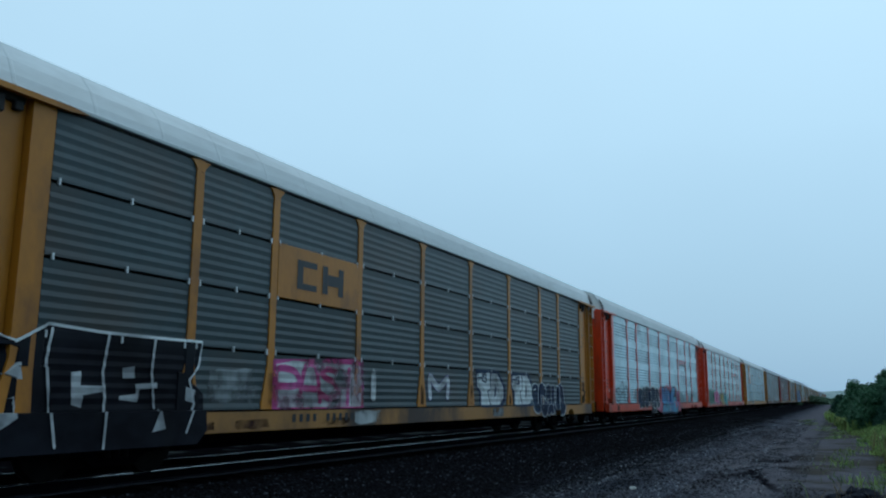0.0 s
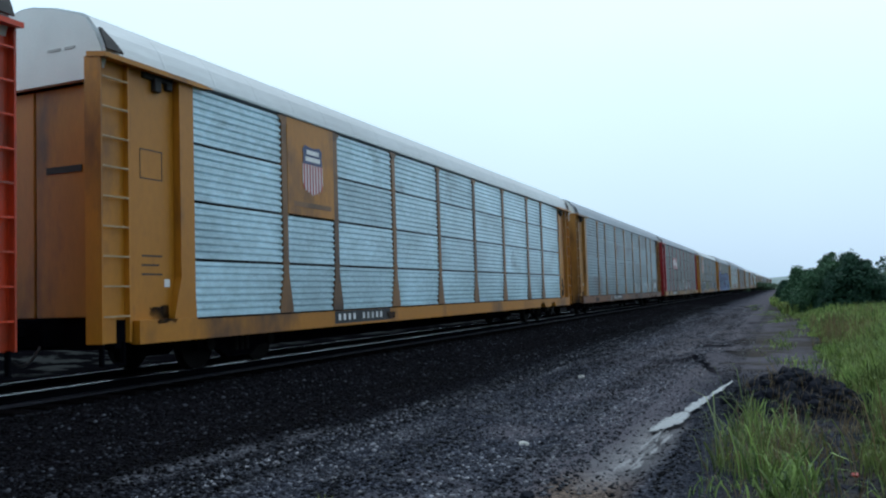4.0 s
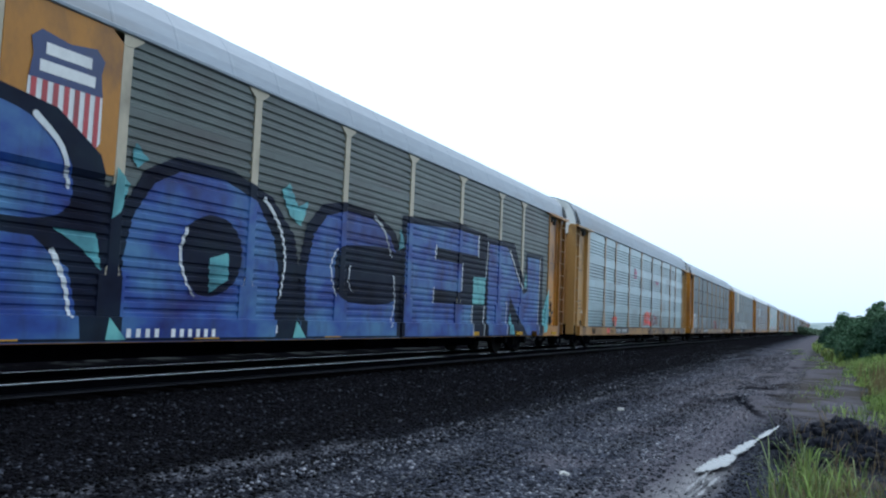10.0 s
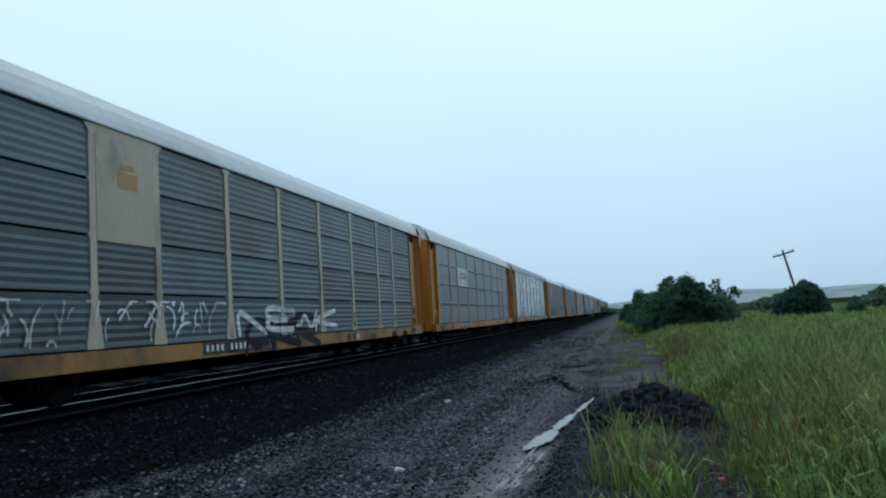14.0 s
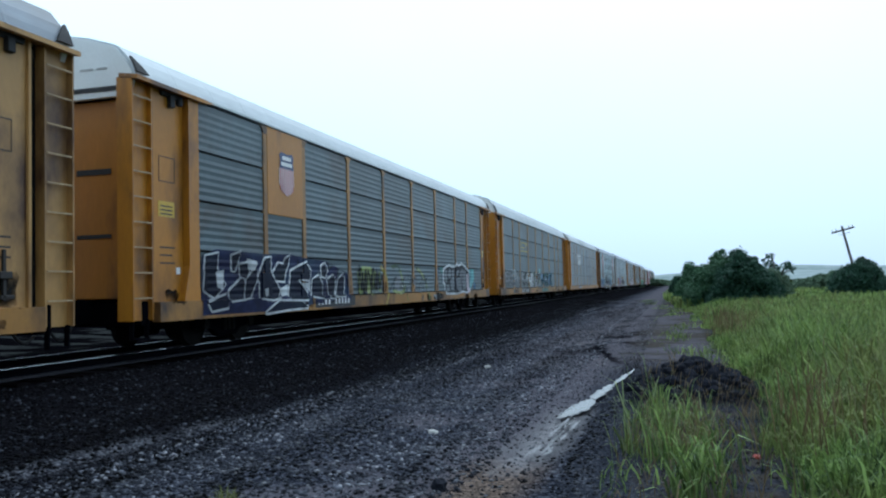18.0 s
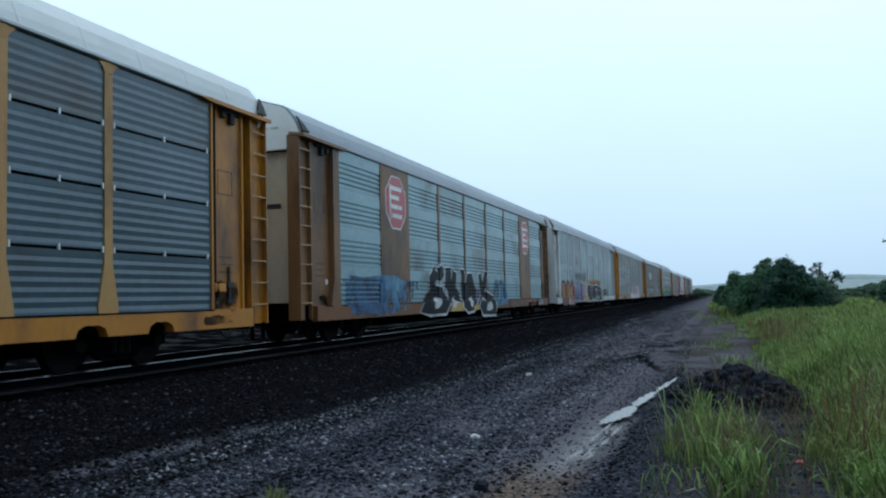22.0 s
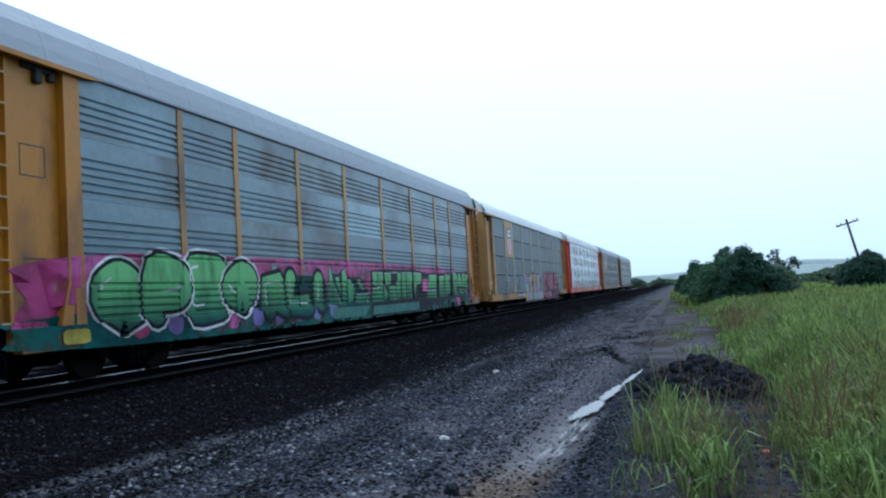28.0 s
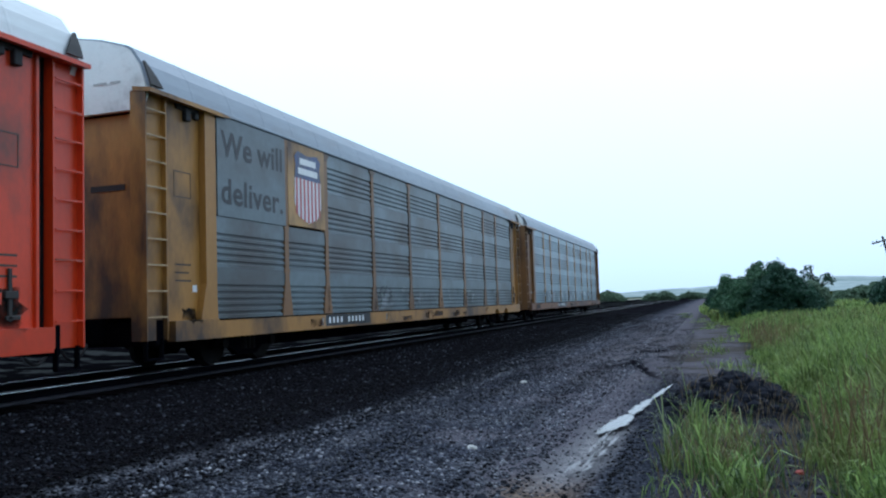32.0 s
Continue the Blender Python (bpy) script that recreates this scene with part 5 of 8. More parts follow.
M_PALE_STONE = material("white_limestone", (0.62, 0.61, 0.58), 0.7, 0, 0.15, 8, 0.01)
lump("white_stone", 7.7, 12.9, 0.06, M_PALE_STONE, "pale limestone lump lying on the gravel", "stone", 0.55, 2)
lump("white_stone", 6.85, 19.2, 0.06, M_PALE_STONE, "small pale stone lying on the gravel", "stone", 0.6, 3)
lump("dark_clod", 8.45, 10.55, 0.075, M_COAL, "black clod lying beside tan gravel", "clod", 0.8, 4)
random.seed(11)
for i in range(230):
    r, a = random.random() ** 0.6, random.uniform(0, 6.28)
    lump("spoil_lump", 10.36 + 0.86 * r * math.cos(a), 16.4 + 1.6 * r * math.sin(a), random.uniform(0.03, 0.115), M_COAL, "black lump of the wet spoil heap beside the puddle", "spoil lump", 0.75, i + 5)


def build_puddle():
    """Shallow rainwater in a rut, narrow ends and a ragged rim."""
    m = bpy.data.materials.new("rain_water")
    m.use_nodes = True
    b = m.node_tree.nodes["Principled BSDF"]
    b.inputs["Base Color"].default_value, b.inputs["Roughness"].default_value = (0.17, 0.162, 0.155, 1), 0.22
    b.inputs["Specular IOR Level"].default_value = 0.24
    nz = m.node_tree.nodes.new("ShaderNodeTexNoise")
    nz.inputs["Scale"].default_value = 9
    bmp = m.node_tree.nodes.new("ShaderNodeBump")
    bmp.inputs["Strength"].default_value, bmp.inputs["Distance"].default_value = 0.25, 0.006
    m.node_tree.links.new(nz.outputs[0], bmp.inputs["Height"])
    m.node_tree.links.new(bmp.outputs[0], b.inputs["Normal"])
    film = m.copy()
    film.name = "wet_silt_film"
    fb = film.node_tree.nodes["Principled BSDF"]
    fb.inputs["Base Color"].default_value, fb.inputs["Roughness"].default_value, fb.inputs["Specular IOR Level"].default_value = (0.16, 0.155, 0.16, 1), 0.35, 0.25
    rnd = random.Random(4)

    def pool(spine, rough, label, mat):
        bm = bmesh.new()
        fine = []
        for (xa, ya, wa), (xb, yb, wb) in zip(spine, spine[1:]):
            for k in range(8):
                t = k / 8
                fine.append((xa + (xb - xa) * t + rnd.uniform(-rough, rough) * 0.5, ya + (yb - ya) * t, (wa + (wb - wa) * t) * rnd.uniform(1 - rough * 4, 1 + rough * 4)))
        fine.append(spine[-1])
        zw = GROUND + 0.012
        l = [bm.verts.new((x - w, y, zw)) for x, y, w in fine]
        r = [bm.verts.new((x + w, y, zw)) for x, y, w in fine]
        for k in range(len(fine) - 1):
            bm.faces.new((l[k], r[k], r[k + 1], l[k + 1]))
        tagged(mesh_object("puddle", bm, mat), label, "puddle", kind="structure")

    label = "shallow rainwater puddle along a gravel rut"
    pool([(8.90, 13.72, 0.015), (8.94, 13.95, 0.070), (9.00, 14.3, 0.115), (9.06, 14.7, 0.125), (9.09, 15.1, 0.085), (9.11, 15.32, 0.015)], 0.055, label, m)
    pool([(9.12, 15.28, 0.02), (9.14, 15.6, 0.085), (9.19, 16.1, 0.075), (9.24, 16.7, 0.05), (9.27, 17.0, 0.01)], 0.055, label, m)
    pool([(9.27, 16.95, 0.01), (9.31, 17.5, 0.05), (9.38, 18.2, 0.035), (9.45, 19.0, 0.008)], 0.055, label, m)
    for k in range(12):
        y0 = rnd.uniform(11.6, 13.6)
        x0 = 8.94 + 0.07 * (y0 - 11.6) + rnd.uniform(-0.09, 0.13)
        n = rnd.uniform(0.3, 0.9)
        w = rnd.uniform(0.008, 0.025)
        pool([(x0, y0, 0.004), (x0 + 0.02 * n, y0 + n * 0.4, w), (x0 + 0.05 * n, y0 + n, 0.004)], 0.03, "thin film of rainwater on wet silt", film)


build_puddle()


# ---- grass and trees ----
def leaf_material(name, low, high, trans=0.25, patch=None, size=0.45):
    """Leaves that differ one by one, and in broad patches where asked."""
    m = bpy.data.materials.new(name)
    m.use_nodes = True
    nt = m.node_tree
    b = nt.nodes["Principled BSDF"]
    b.inputs["Roughness"].default_value, b.inputs["Specular IOR Level"].default_value = 0.6, 0.25
    geo = nt.nodes.new("ShaderNodeNewGeometry")
    ramp = nt.nodes.new("ShaderNodeValToRGB")
    ramp.color_ramp.elements[0].color, ramp.color_ramp.elements[1].color = (*low, 1), (*high, 1)
    nt.links.new(geo.outputs["Random Per Island"], ramp.inputs[0])
    col = ramp.outputs[0]
    if patch:
        co = nt.nodes.new("ShaderNodeTexCoord")
        nz = nt.nodes.new("ShaderNodeTexNoise")
        nz.inputs["Scale"].default_value, nz.inputs["Detail"].default_value = size, 5
        nt.links.new(co.outputs["Object"], nz.inputs["Vector"])
        mr = nt.nodes.new("ShaderNodeMapRange")
        mr.inputs["From Min"].default_value, mr.inputs["From Max"].default_value, mr.inputs["To Max"].default_value = 0.46, 0.68, 0.7
        nt.links.new(nz.outputs[0], mr.inputs[0])
        mx = nt.nodes.new("ShaderNodeMix")
        mx.data_type = "RGBA"
        mx.inputs["B"].default_value = (*patch, 1)
        nt.links.new(mr.outputs[0], mx.inputs[0])
        nt.links.new(col, mx.inputs["A"])
        nz2 = nt.nodes.new("ShaderNodeTexNoise")
        nz2.inputs["Scale"].default_value = size * 3.1
        nt.links.new(co.outputs["Object"], nz2.inputs["Vector"])
        mr2 = nt.nodes.new("ShaderNodeMapRange")
        mr2.inputs["From Min"].default_value, mr2.inputs["From Max"].default_value = 0.35, 0.65
        mr2.inputs["To Min"].default_value, mr2.inputs["To Max"].default_value = 0.6, 1.35
        nt.links.new(nz2.outputs[0], mr2.inputs[0])
        sc = nt.nodes.new("ShaderNodeVectorMath")
        sc.operation = "SCALE"
        nt.links.new(mx.outputs["Result"], sc.inputs[0])
        nt.links.new(mr2.outputs[0], sc.inputs["Scale"])
        col = sc.outputs[0]
    nt.links.new(col, b.inputs["Base Color"])
    tr = nt.nodes.new("ShaderNodeBsdfTranslucent")
    nt.links.new(col, tr.inputs[0])
    mix = nt.nodes.new("ShaderNodeMixShader")
    mix.inputs[0].default_value = trans
    nt.links.new(b.outputs[0], mix.inputs[1])
    nt.links.new(tr.outputs[0], mix.inputs[2])
    nt.links.new(mix.outputs[0], nt.nodes["Material Output"].inputs[0])
    return m


M_GRASS = leaf_material("field_grass", (0.028, 0.066, 0.014), (0.325, 0.455, 0.125), 0.3, (0.24, 0.23, 0.08))
M_REED = leaf_material("pale_grass", (0.09, 0.14, 0.04), (0.30, 0.36, 0.16), 0.25)
M_STALK = leaf_material("dry_stalks", (0.10, 0.070, 0.035), (0.22, 0.165, 0.085))
M_LEAF = leaf_material("tree_leaves", (0.030, 0.078, 0.042), (0.092, 0.180, 0.090))
M_LEAF_HAZED = leaf_material("hazed_leaves", (0.07, 0.12, 0.075), (0.16, 0.23, 0.14))
M_LEAF_DARK = leaf_material("dark_leaves", (0.014, 0.044, 0.030), (0.050, 0.112, 0.066))
M_BARK = material("grey_bark", (0.07, 0.06, 0.05), 0.9, 0, 0.3, 5, 0.01)


def blades(name, x, y, h, w, lean, mat, label, rng, category="grass"):
    """Grass blades rooted at (x, y) that arch over and hang at their tips."""
    n = len(x)
    a = rng.uniform(0, 6.28, n)
    b = rng.uniform(0, 6.28, n)
    dx, dy = np.cos(a) * w / 2, np.sin(a) * w / 2
    lx, ly = np.cos(b) * lean * h, np.sin(b) * lean * h
    z = ground_z(x, y) - 0.02
    hang = np.clip(lean - 0.35, 0, 1) * rng.uniform(0.2, 0.8, n)
    rows = []
    for f, t, wide, drop in ((0, 0, 0.8, 0), (0.16, 0.45, 1.0, 0), (0.50, 0.85, 0.75, 0.12), (1.0, 1.0, 0.10, 0.60)):
        bx, by, bz = x + lx * f, y + ly * f, z + h * (t * (1 - 0.2 * lean * f) - drop * hang)
        rows += [np.stack([bx - dx * wide, by - dy * wide, bz], -1), np.stack([bx + dx * wide, by + dy * wide, bz], -1)]
    co = np.stack(rows, 1).reshape(-1, 3)
    i = np.arange(n)[:, None] * 8
    f = np.concatenate([i + np.array([[0, 1, 3, 2]]), i + np.array([[2, 3, 5, 4]]), i + np.array([[4, 5, 7, 6]])], 0)
    ob = put(name, poly_mesh(name, co, f), mat)
    return tagged(ob, label, category, kind="stuff")


def edge_x(y, rng):
    """Where the field's edge runs, with bays and tongues."""
    return 11.14 + 0.16 * np.sin(y * 0.9 + 0.6) + 0.14 * np.sin(y * 2.3 + 1) + 0.24 * np.exp(-((y - 16.5) / 3.5) ** 2) - np.clip((y - 36) * 0.045, 0, 1.8)


def build_grass():
    rng = np.random.default_rng(8)
    def field(n, y0, y1, xw, p):
        y = y0 + (y1 - y0) * rng.random(n) ** p
        x = edge_x(y, rng) + (rng.random(n) ** 1.3) * xw * (0.6 + (y - 4) / 30)
        return x, y
    tx, ty = field(2300, 8.2, 24, 8, 1.0)
    k = rng.integers(0, len(tx), 84000)
    x, y = tx[k] + rng.normal(0, 0.13, len(k)), ty[k] + rng.normal(0, 0.13, len(k))
    tall = (0.45 + 0.65 * rng.random(len(tx)) ** 1.3)[k] * np.clip((x - edge_x(y, rng) + 0.6) / 1.6, 0.35, 1)
    blades("meadow_grass", x, y, rng.uniform(0.35, 1.0, len(x)) * tall, rng.uniform(0.007, 0.022, len(x)), rng.uniform(0.15, 0.95, len(x)), M_GRASS, "tall wet green grass of the field near the verge", rng)
    y = rng.uniform(-10, 9.5, 24000)
    x = edge_x(y, rng) + 0.4 + rng.random(24000) ** 1.3 * 7
    blades("meadow_grass", x, y, rng.uniform(0.2, 0.6, len(x)), rng.uniform(0.010, 0.026, len(x)), rng.uniform(0.15, 0.95, len(x)), M_GRASS, "wet green grass of the field beside the gravel", rng)
    x, y = field(60000, 22, 50, 16, 1.0)
    low = np.clip((x - edge_x(y, rng)) / 2.2 + 0.22, 0.22, 1)
    blades("meadow_grass", x, y, rng.uniform(0.3, 0.7, len(x)) * low, rng.uniform(0.014, 0.032, len(x)), rng.uniform(0.1, 0.9, len(x)), M_GRASS, "tall green grass in the middle of the field", rng)
    x, y = field(60000, 50, 150, 30, 1.4)
    blades("meadow_grass", x, y, rng.uniform(0.3, 0.7, len(x)), rng.uniform(0.05, 0.12, len(x)), rng.uniform(0.1, 0.6, len(x)), M_GRASS, "pale green grass of the far field", rng)
    x, y = field(10000, 11, 40, 10, 1.0)
    keep = np.sin(x * 0.9 + 1.0) * np.sin(y * 0.35 + 0.5) + 0.5 * np.sin(x * 2.1 + y * 0.8) + rng.normal(0, 0.25, len(x)) > 0.35
    x, y = x[keep], y[keep]
    blades("dry_stalks", x, y, rng.uniform(0.35, 0.8, len(x)), rng.uniform(0.006, 0.016, len(x)), rng.uniform(0.05, 0.4, len(x)), M_STALK, "brown seed stalks among the grass", rng)
    n = 540
    cx, cy = rng.uniform(9.68, 10.46, 46), rng.uniform(11.5, 14.0, 46)
    ch = (0.20 + 0.62 * rng.random(46) ** 1.6) * np.clip(1.25 - (cx - 9.68) * 0.8, 0.45, 1)
    k = rng.integers(0, 46, n)
    x, y = cx[k] + rng.normal(0, 0.07, n), cy[k] + rng.normal(0, 0.09, n)
    blades("verge_weeds", x, y, rng.uniform(0.35, 1.0, n) * ch[k] * 0.85, rng.uniform(0.006, 0.019, n), rng.uniform(0.12, 0.75, n), M_GRASS, "clump of tall spiky weeds beside the puddle", rng, "weeds")
    n = 90
    k = rng.integers(0, 46, n)
    x, y = cx[k] + rng.normal(0, 0.08, n), cy[k] + rng.normal(0, 0.09, n)
    blades("verge_weeds", x, y, rng.uniform(0.5, 0.95, n) * np.clip(ch[k] * 1.5, 0.4, 1), rng.uniform(0.007, 0.013, n), rng.uniform(0.3, 0.9, n), M_REED, "pale arching blades of the tall verge weeds", rng, "weeds")
    n = 220
    k = rng.integers(0, 46, n)
    x, y = cx[k] + rng.normal(0.05, 0.12, n), cy[k] + rng.normal(0, 0.14, n)
    blades("dry_stalks", x, y, rng.uniform(0.12, 0.42, n), rng.uniform(0.004, 0.010, n), rng.uniform(0.3, 1.1, n), M_STALK, "dead brown blades among the verge weeds", rng)
    n = 380
    y = 8.4 + 10 * rng.random(n) ** 1.3
    x = edge_x(y, rng) + 0.35 + 4.5 * rng.random(n) ** 1.2
    blades("meadow_grass", x, y, rng.uniform(0.45, 0.85, n), rng.uniform(0.007, 0.013, n), rng.uniform(0.5, 1.0, n), M_REED, "long pale blades arching over the meadow grass", rng)
    n = 150
    tx2, ty2 = rng.uniform(10.15, 10.5, 9), rng.uniform(10.2, 11.6, 9)
    k = rng.integers(0, 9, n)
    x, y = tx2[k] + rng.normal(0, 0.10, n), ty2[k] + rng.normal(0, 0.10, n)
    blades("verge_weeds", x, y, rng.uniform(0.15, 0.5, n), rng.uniform(0.010, 0.024, n), rng.uniform(0.3, 1.0, n), M_GRASS, "leafy green weeds on the dark soil of the verge", rng, "weeds")
    n = 320
    x, y = rng.uniform(9.6, 10.7, n), rng.uniform(10.2, 14.4, n)
    blades("verge_weeds", x, y, rng.uniform(0.05, 0.22, n), rng.uniform(0.006, 0.014, n), rng.uniform(0.3, 0.9, n), M_GRASS, "low creeping weeds on dark soil", rng, "weeds")
    n = 500
    x, y = rng.uniform(9.7, 11.2, n), rng.uniform(9.5, 17, n)
    blades("dry_stalks", x, y, rng.uniform(0.08, 0.4, n), rng.uniform(0.004, 0.010, n), rng.uniform(0.2, 0.9, n), M_STALK, "dead brown stems among the verge weeds", rng)
    n = 600
    x, y = rng.normal(11.32, 0.16, n), rng.uniform(8.6, 14, n)
    blades("verge_weeds", x, y, rng.uniform(0.12, 0.5, n), rng.uniform(0.008, 0.016, n), rng.uniform(0.2, 0.8, n), M_GRASS, "low weeds on the verge's dark stones", rng, "weeds")
    for cx, cy, s in ((7.45, 9.3, 0.17), (7.85, 9.45, 0.05), (7.25, 9.6, 0.06)):
        n = 130
        x, y = rng.normal(cx, s * 0.5, n), rng.normal(cy, s * 0.5, n)
        blades("grass_tuft", x, y, rng.uniform(0.06, 0.22, n), rng.uniform(0.005, 0.01, n), rng.uniform(0.2, 0.8, n), M_GRASS, "small grass tuft growing in the gravel", rng, "grass tuft")
    n = 7000
    y = 19.5 + 60 * rng.random(n) ** 0.8
    x = rng.normal(10.5, 0.38, n) - np.clip((y - 35) * 0.075, 0, 2.4)
    keep = np.sin(x * 2.1 + y * 0.23) + np.sin(y * 0.41 - x * 3.0 + 1.0) + 0.8 * np.sin(y * 1.3 + x) + rng.normal(0, 0.4, n) > 0.5
    blades("verge_weeds", x[keep], y[keep], (rng.uniform(0.04, 0.20, n) * np.clip((x - 8.9) / 1.2, 0.3, 1.3))[keep], rng.uniform(0.010, 0.028, n)[keep], rng.uniform(0.2, 0.8, n)[keep], M_GRASS, "low weeds along the track's earth verge", rng, "weeds")


build_grass()


def from_eye(az, d):
    return 10.2 - d * math.sin(radians(az)), 4.6 + d * math.cos(radians(az))


def limb(bm, a, b, r0, r1):
    d = Vector(b) - Vector(a)
    cylinder(bm, r0, d.length, Matrix.Translation((Vector(a) + Vector(b)) / 2) @ d.to_track_quat("Z", "Y").to_matrix().to_4x4(), 7, r1)


def tree(name, x, y, width, height, seed, mat, label, leaves=9000, size=0.16, depth=None, category="tree"):
    """A low spreading tree: tapered stems, limbs, and a crown of leaf clumps with gaps."""
    rng = np.random.default_rng(seed)
    gz = float(ground_z(np.array(x), np.array(y)))
    t = tagged(new(name), label, category)
    t.location = (x, y, gz)
    depth = depth or width * 0.8
    bm = bmesh.new()
    n = max(240, int(width * 120))
    cx = rng.uniform(-1, 1, n)
    cy = rng.uniform(-1, 1, n)
    env = np.clip(1 - np.abs(cx) ** 2.6 * 0.62 - np.abs(cy) ** 2.6 * 0.3, 0.1, 1) * (0.86 + 0.10 * np.sin(cx * 5 + seed) + 0.06 * np.sin(cx * 13 + seed * 2))
    rad = rng.uniform(0.06, 0.17, n) * height
    cz = np.clip(env * height * rng.uniform(0.0, 1.0, n) ** 0.45 - rad * 0.75, 0.12, None)
    cen = np.stack([cx * width * 0.46, cy * depth * 0.46, cz], -1)
    limb(bm, (0, 0, -0.1), (0.05, 0, height * 0.4), 0.05 * height ** 0.7, 0.03 * height ** 0.7)
    for i in rng.choice(n, min(n, 14), replace=False):
        p = Vector((0.05 * rng.normal(), 0.05 * rng.normal(), height * rng.uniform(0.05, 0.35)))
        q = Vector(cen[i]) * 0.55 + p * 0.45 + Vector((0, 0, 0.1))
        limb(bm, p, q, 0.05, 0.03)
        limb(bm, q, cen[i], 0.03, 0.012)
    part("trunk", bm, M_BARK, t)
    k = rng.integers(0, n, leaves)
    dirv = rng.normal(size=(leaves, 3))
    dirv /= np.linalg.norm(dirv, axis=1)[:, None]
    pos = cen[k] + dirv * (rad[k] * rng.uniform(0.3, 1.08, leaves))[:, None] * np.array([1, 1, 0.8])
    pos[:, 2] = np.clip(pos[:, 2], 0.05, None)
    u = rng.normal(size=(leaves, 3))
    u /= np.linalg.norm(u, axis=1)[:, None]
    v = np.cross(u, dirv + 0.3 * rng.normal(size=(leaves, 3)))
    v /= np.linalg.norm(v, axis=1)[:, None] + 1e-6
    s = (size * rng.uniform(0.6, 1.3, leaves))[:, None]
    co = np.stack([pos - u * s * 0.6, pos - v * s * 0.35, pos + u * s * 0.6, pos + v * s * 0.35], 1).reshape(-1, 3)
    f = np.arange(leaves * 4).reshape(-1, 4)
    put("crown", poly_mesh("crown", co, f), mat, t)
    return t


def build_trees():
    for az, d, w, h, seed, m, lab in (
            (-2.9, 47, 3.8, 3.2, 1, M_LEAF, "low spreading green tree at the field's edge"),
            (-4.25, 46, 3.7, 3.2, 2, M_LEAF_DARK, "broad dark green bushy tree at the field's edge"),
            (-6.2, 50, 1.8, 2.2, 3, M_LEAF_HAZED, "low rounded bush behind the broad tree"),
            (-1.5, 58, 3.2, 3.1, 4, M_LEAF, "green tree behind the bushes beside the track"),
            (-0.6, 75, 2.6, 2.4, 5, M_LEAF_DARK, "dark shrub close to the track"),
            (-11.0, 57, 3.3, 2.9, 6, M_LEAF_DARK, "dark rounded shrub in front of the leaning pole"),
            (-14.1, 54, 1.3, 1.4, 7, M_LEAF, "small sapling standing in the field"),
            (-15.8, 74, 5.0, 2.1, 8, M_LEAF_HAZED, "low green hedge bush in the far field"),
            (-17.6, 74, 3.5, 2.2, 9, M_LEAF, "low green bush of the far hedge"),
            (-19.2, 72, 3.4, 3.0, 10, M_LEAF_DARK, "taller dark tree of the far hedge"),
            (-22.0, 70, 5.0, 2.6, 11, M_LEAF, "spreading bush of the far hedge"),
            (-8.6, 90, 5.0, 1.9, 12, M_LEAF_HAZED, "far pale green bush beyond the trees"),
            (-9.6, 130, 9.0, 2.6, 13, M_LEAF_HAZED, "far hedge at the field's end")):
        x, y = from_eye(az, d)
        tree("tree", x, y, w, h, seed, m, lab, int((9500 if d < 60 else 5200) * w ** 0.8 * h), 0.12 if d < 60 else 0.24)
    for i, (x, y, w, h) in enumerate(((-14, 190, 12, 2.8), (-3, 230, 10, 2.8), (-24, 170, 12, 2.8), (3.0, 300, 10, 3.0), (-40, 150, 16, 3.4), (6.5, 340, 9, 2.8))):
        tree("tree", x, y, w, h, 30 + i, M_LEAF_HAZED, "distant round tree beyond the track", 9000, 0.4)
    x, y = from_eye(-6.1, 51)
    gz = float(ground_z(np.array(x), np.array(y)))
    t = tagged(new("bare_tree"), "thin half-bare tree with sparse leaves at its top", "tree")
    t.location = (x, y, gz)
    bm = bmesh.new()
    rnd = random.Random(9)
    limb(bm, (0, 0, -0.1), (0.1, 0, 1.7), 0.06, 0.04)
    tips = []
    for i in range(24):
        a = rnd.uniform(0, 6.28)
        p = Vector((0.1, 0, rnd.uniform(1.0, 1.9)))
        q = p + Vector((math.cos(a) * rnd.uniform(0.3, 1.05), math.sin(a) * 0.4, rnd.uniform(0.5, 1.1)))
        q.z = min(q.z, 2.7)
        limb(bm, p, q, 0.03, 0.012)
        tips.append(q)
    part("trunk", bm, M_BARK, t)
    rng = np.random.default_rng(3)
    k = rng.integers(0, len(tips), 300)
    pos = np.array(tips)[k] + rng.normal(0, 0.12, (300, 3))
    u, v = rng.normal(0, 0.06, (300, 3)), rng.normal(0, 0.05, (300, 3))
    co = np.stack([pos - u, pos - v, pos + u, pos + v], 1).reshape(-1, 3)
    put("crown", poly_mesh("crown", co, np.arange(1200).reshape(-1, 4)), M_LEAF_DARK, t)


build_trees()


def build_pole():
    """An old utility pole that leans, with one crossarm and its insulators."""
    x, y = from_eye(-11.1, 100)
    pole = tagged(new("utility_pole"), "weathered wooden utility pole leaning over, with one crossarm", "utility pole")
    pole.matrix_world = pose(x, y, GROUND, 3, -14, 12)
    bm = bmesh.new()
    cylinder(bm, 0.16, 7.4, Matrix.Translation((0, 0, 3.6)), 10, 0.11)
    part("mast", bm, M_BARK, pole)
    arm = part("crossarm", boxes((-1.25, 1.25, -0.07, 0.07, 6.75, 6.92), bevel=0.02), M_BARK, pole)
    for u in (-1.1, -0.7, 0.7, 1.1):
        bm = bmesh.new()
        cylinder(bm, 0.05, 0.22, Matrix.Translation((u, 0, 7.02)), 8, 0.035)
        part("insulator", bm, M_SEAL, arm)
    part("brace", boxes((-0.6, 0.6, -0.09, -0.075, 6.4, 6.44)), M_BARK, pole)


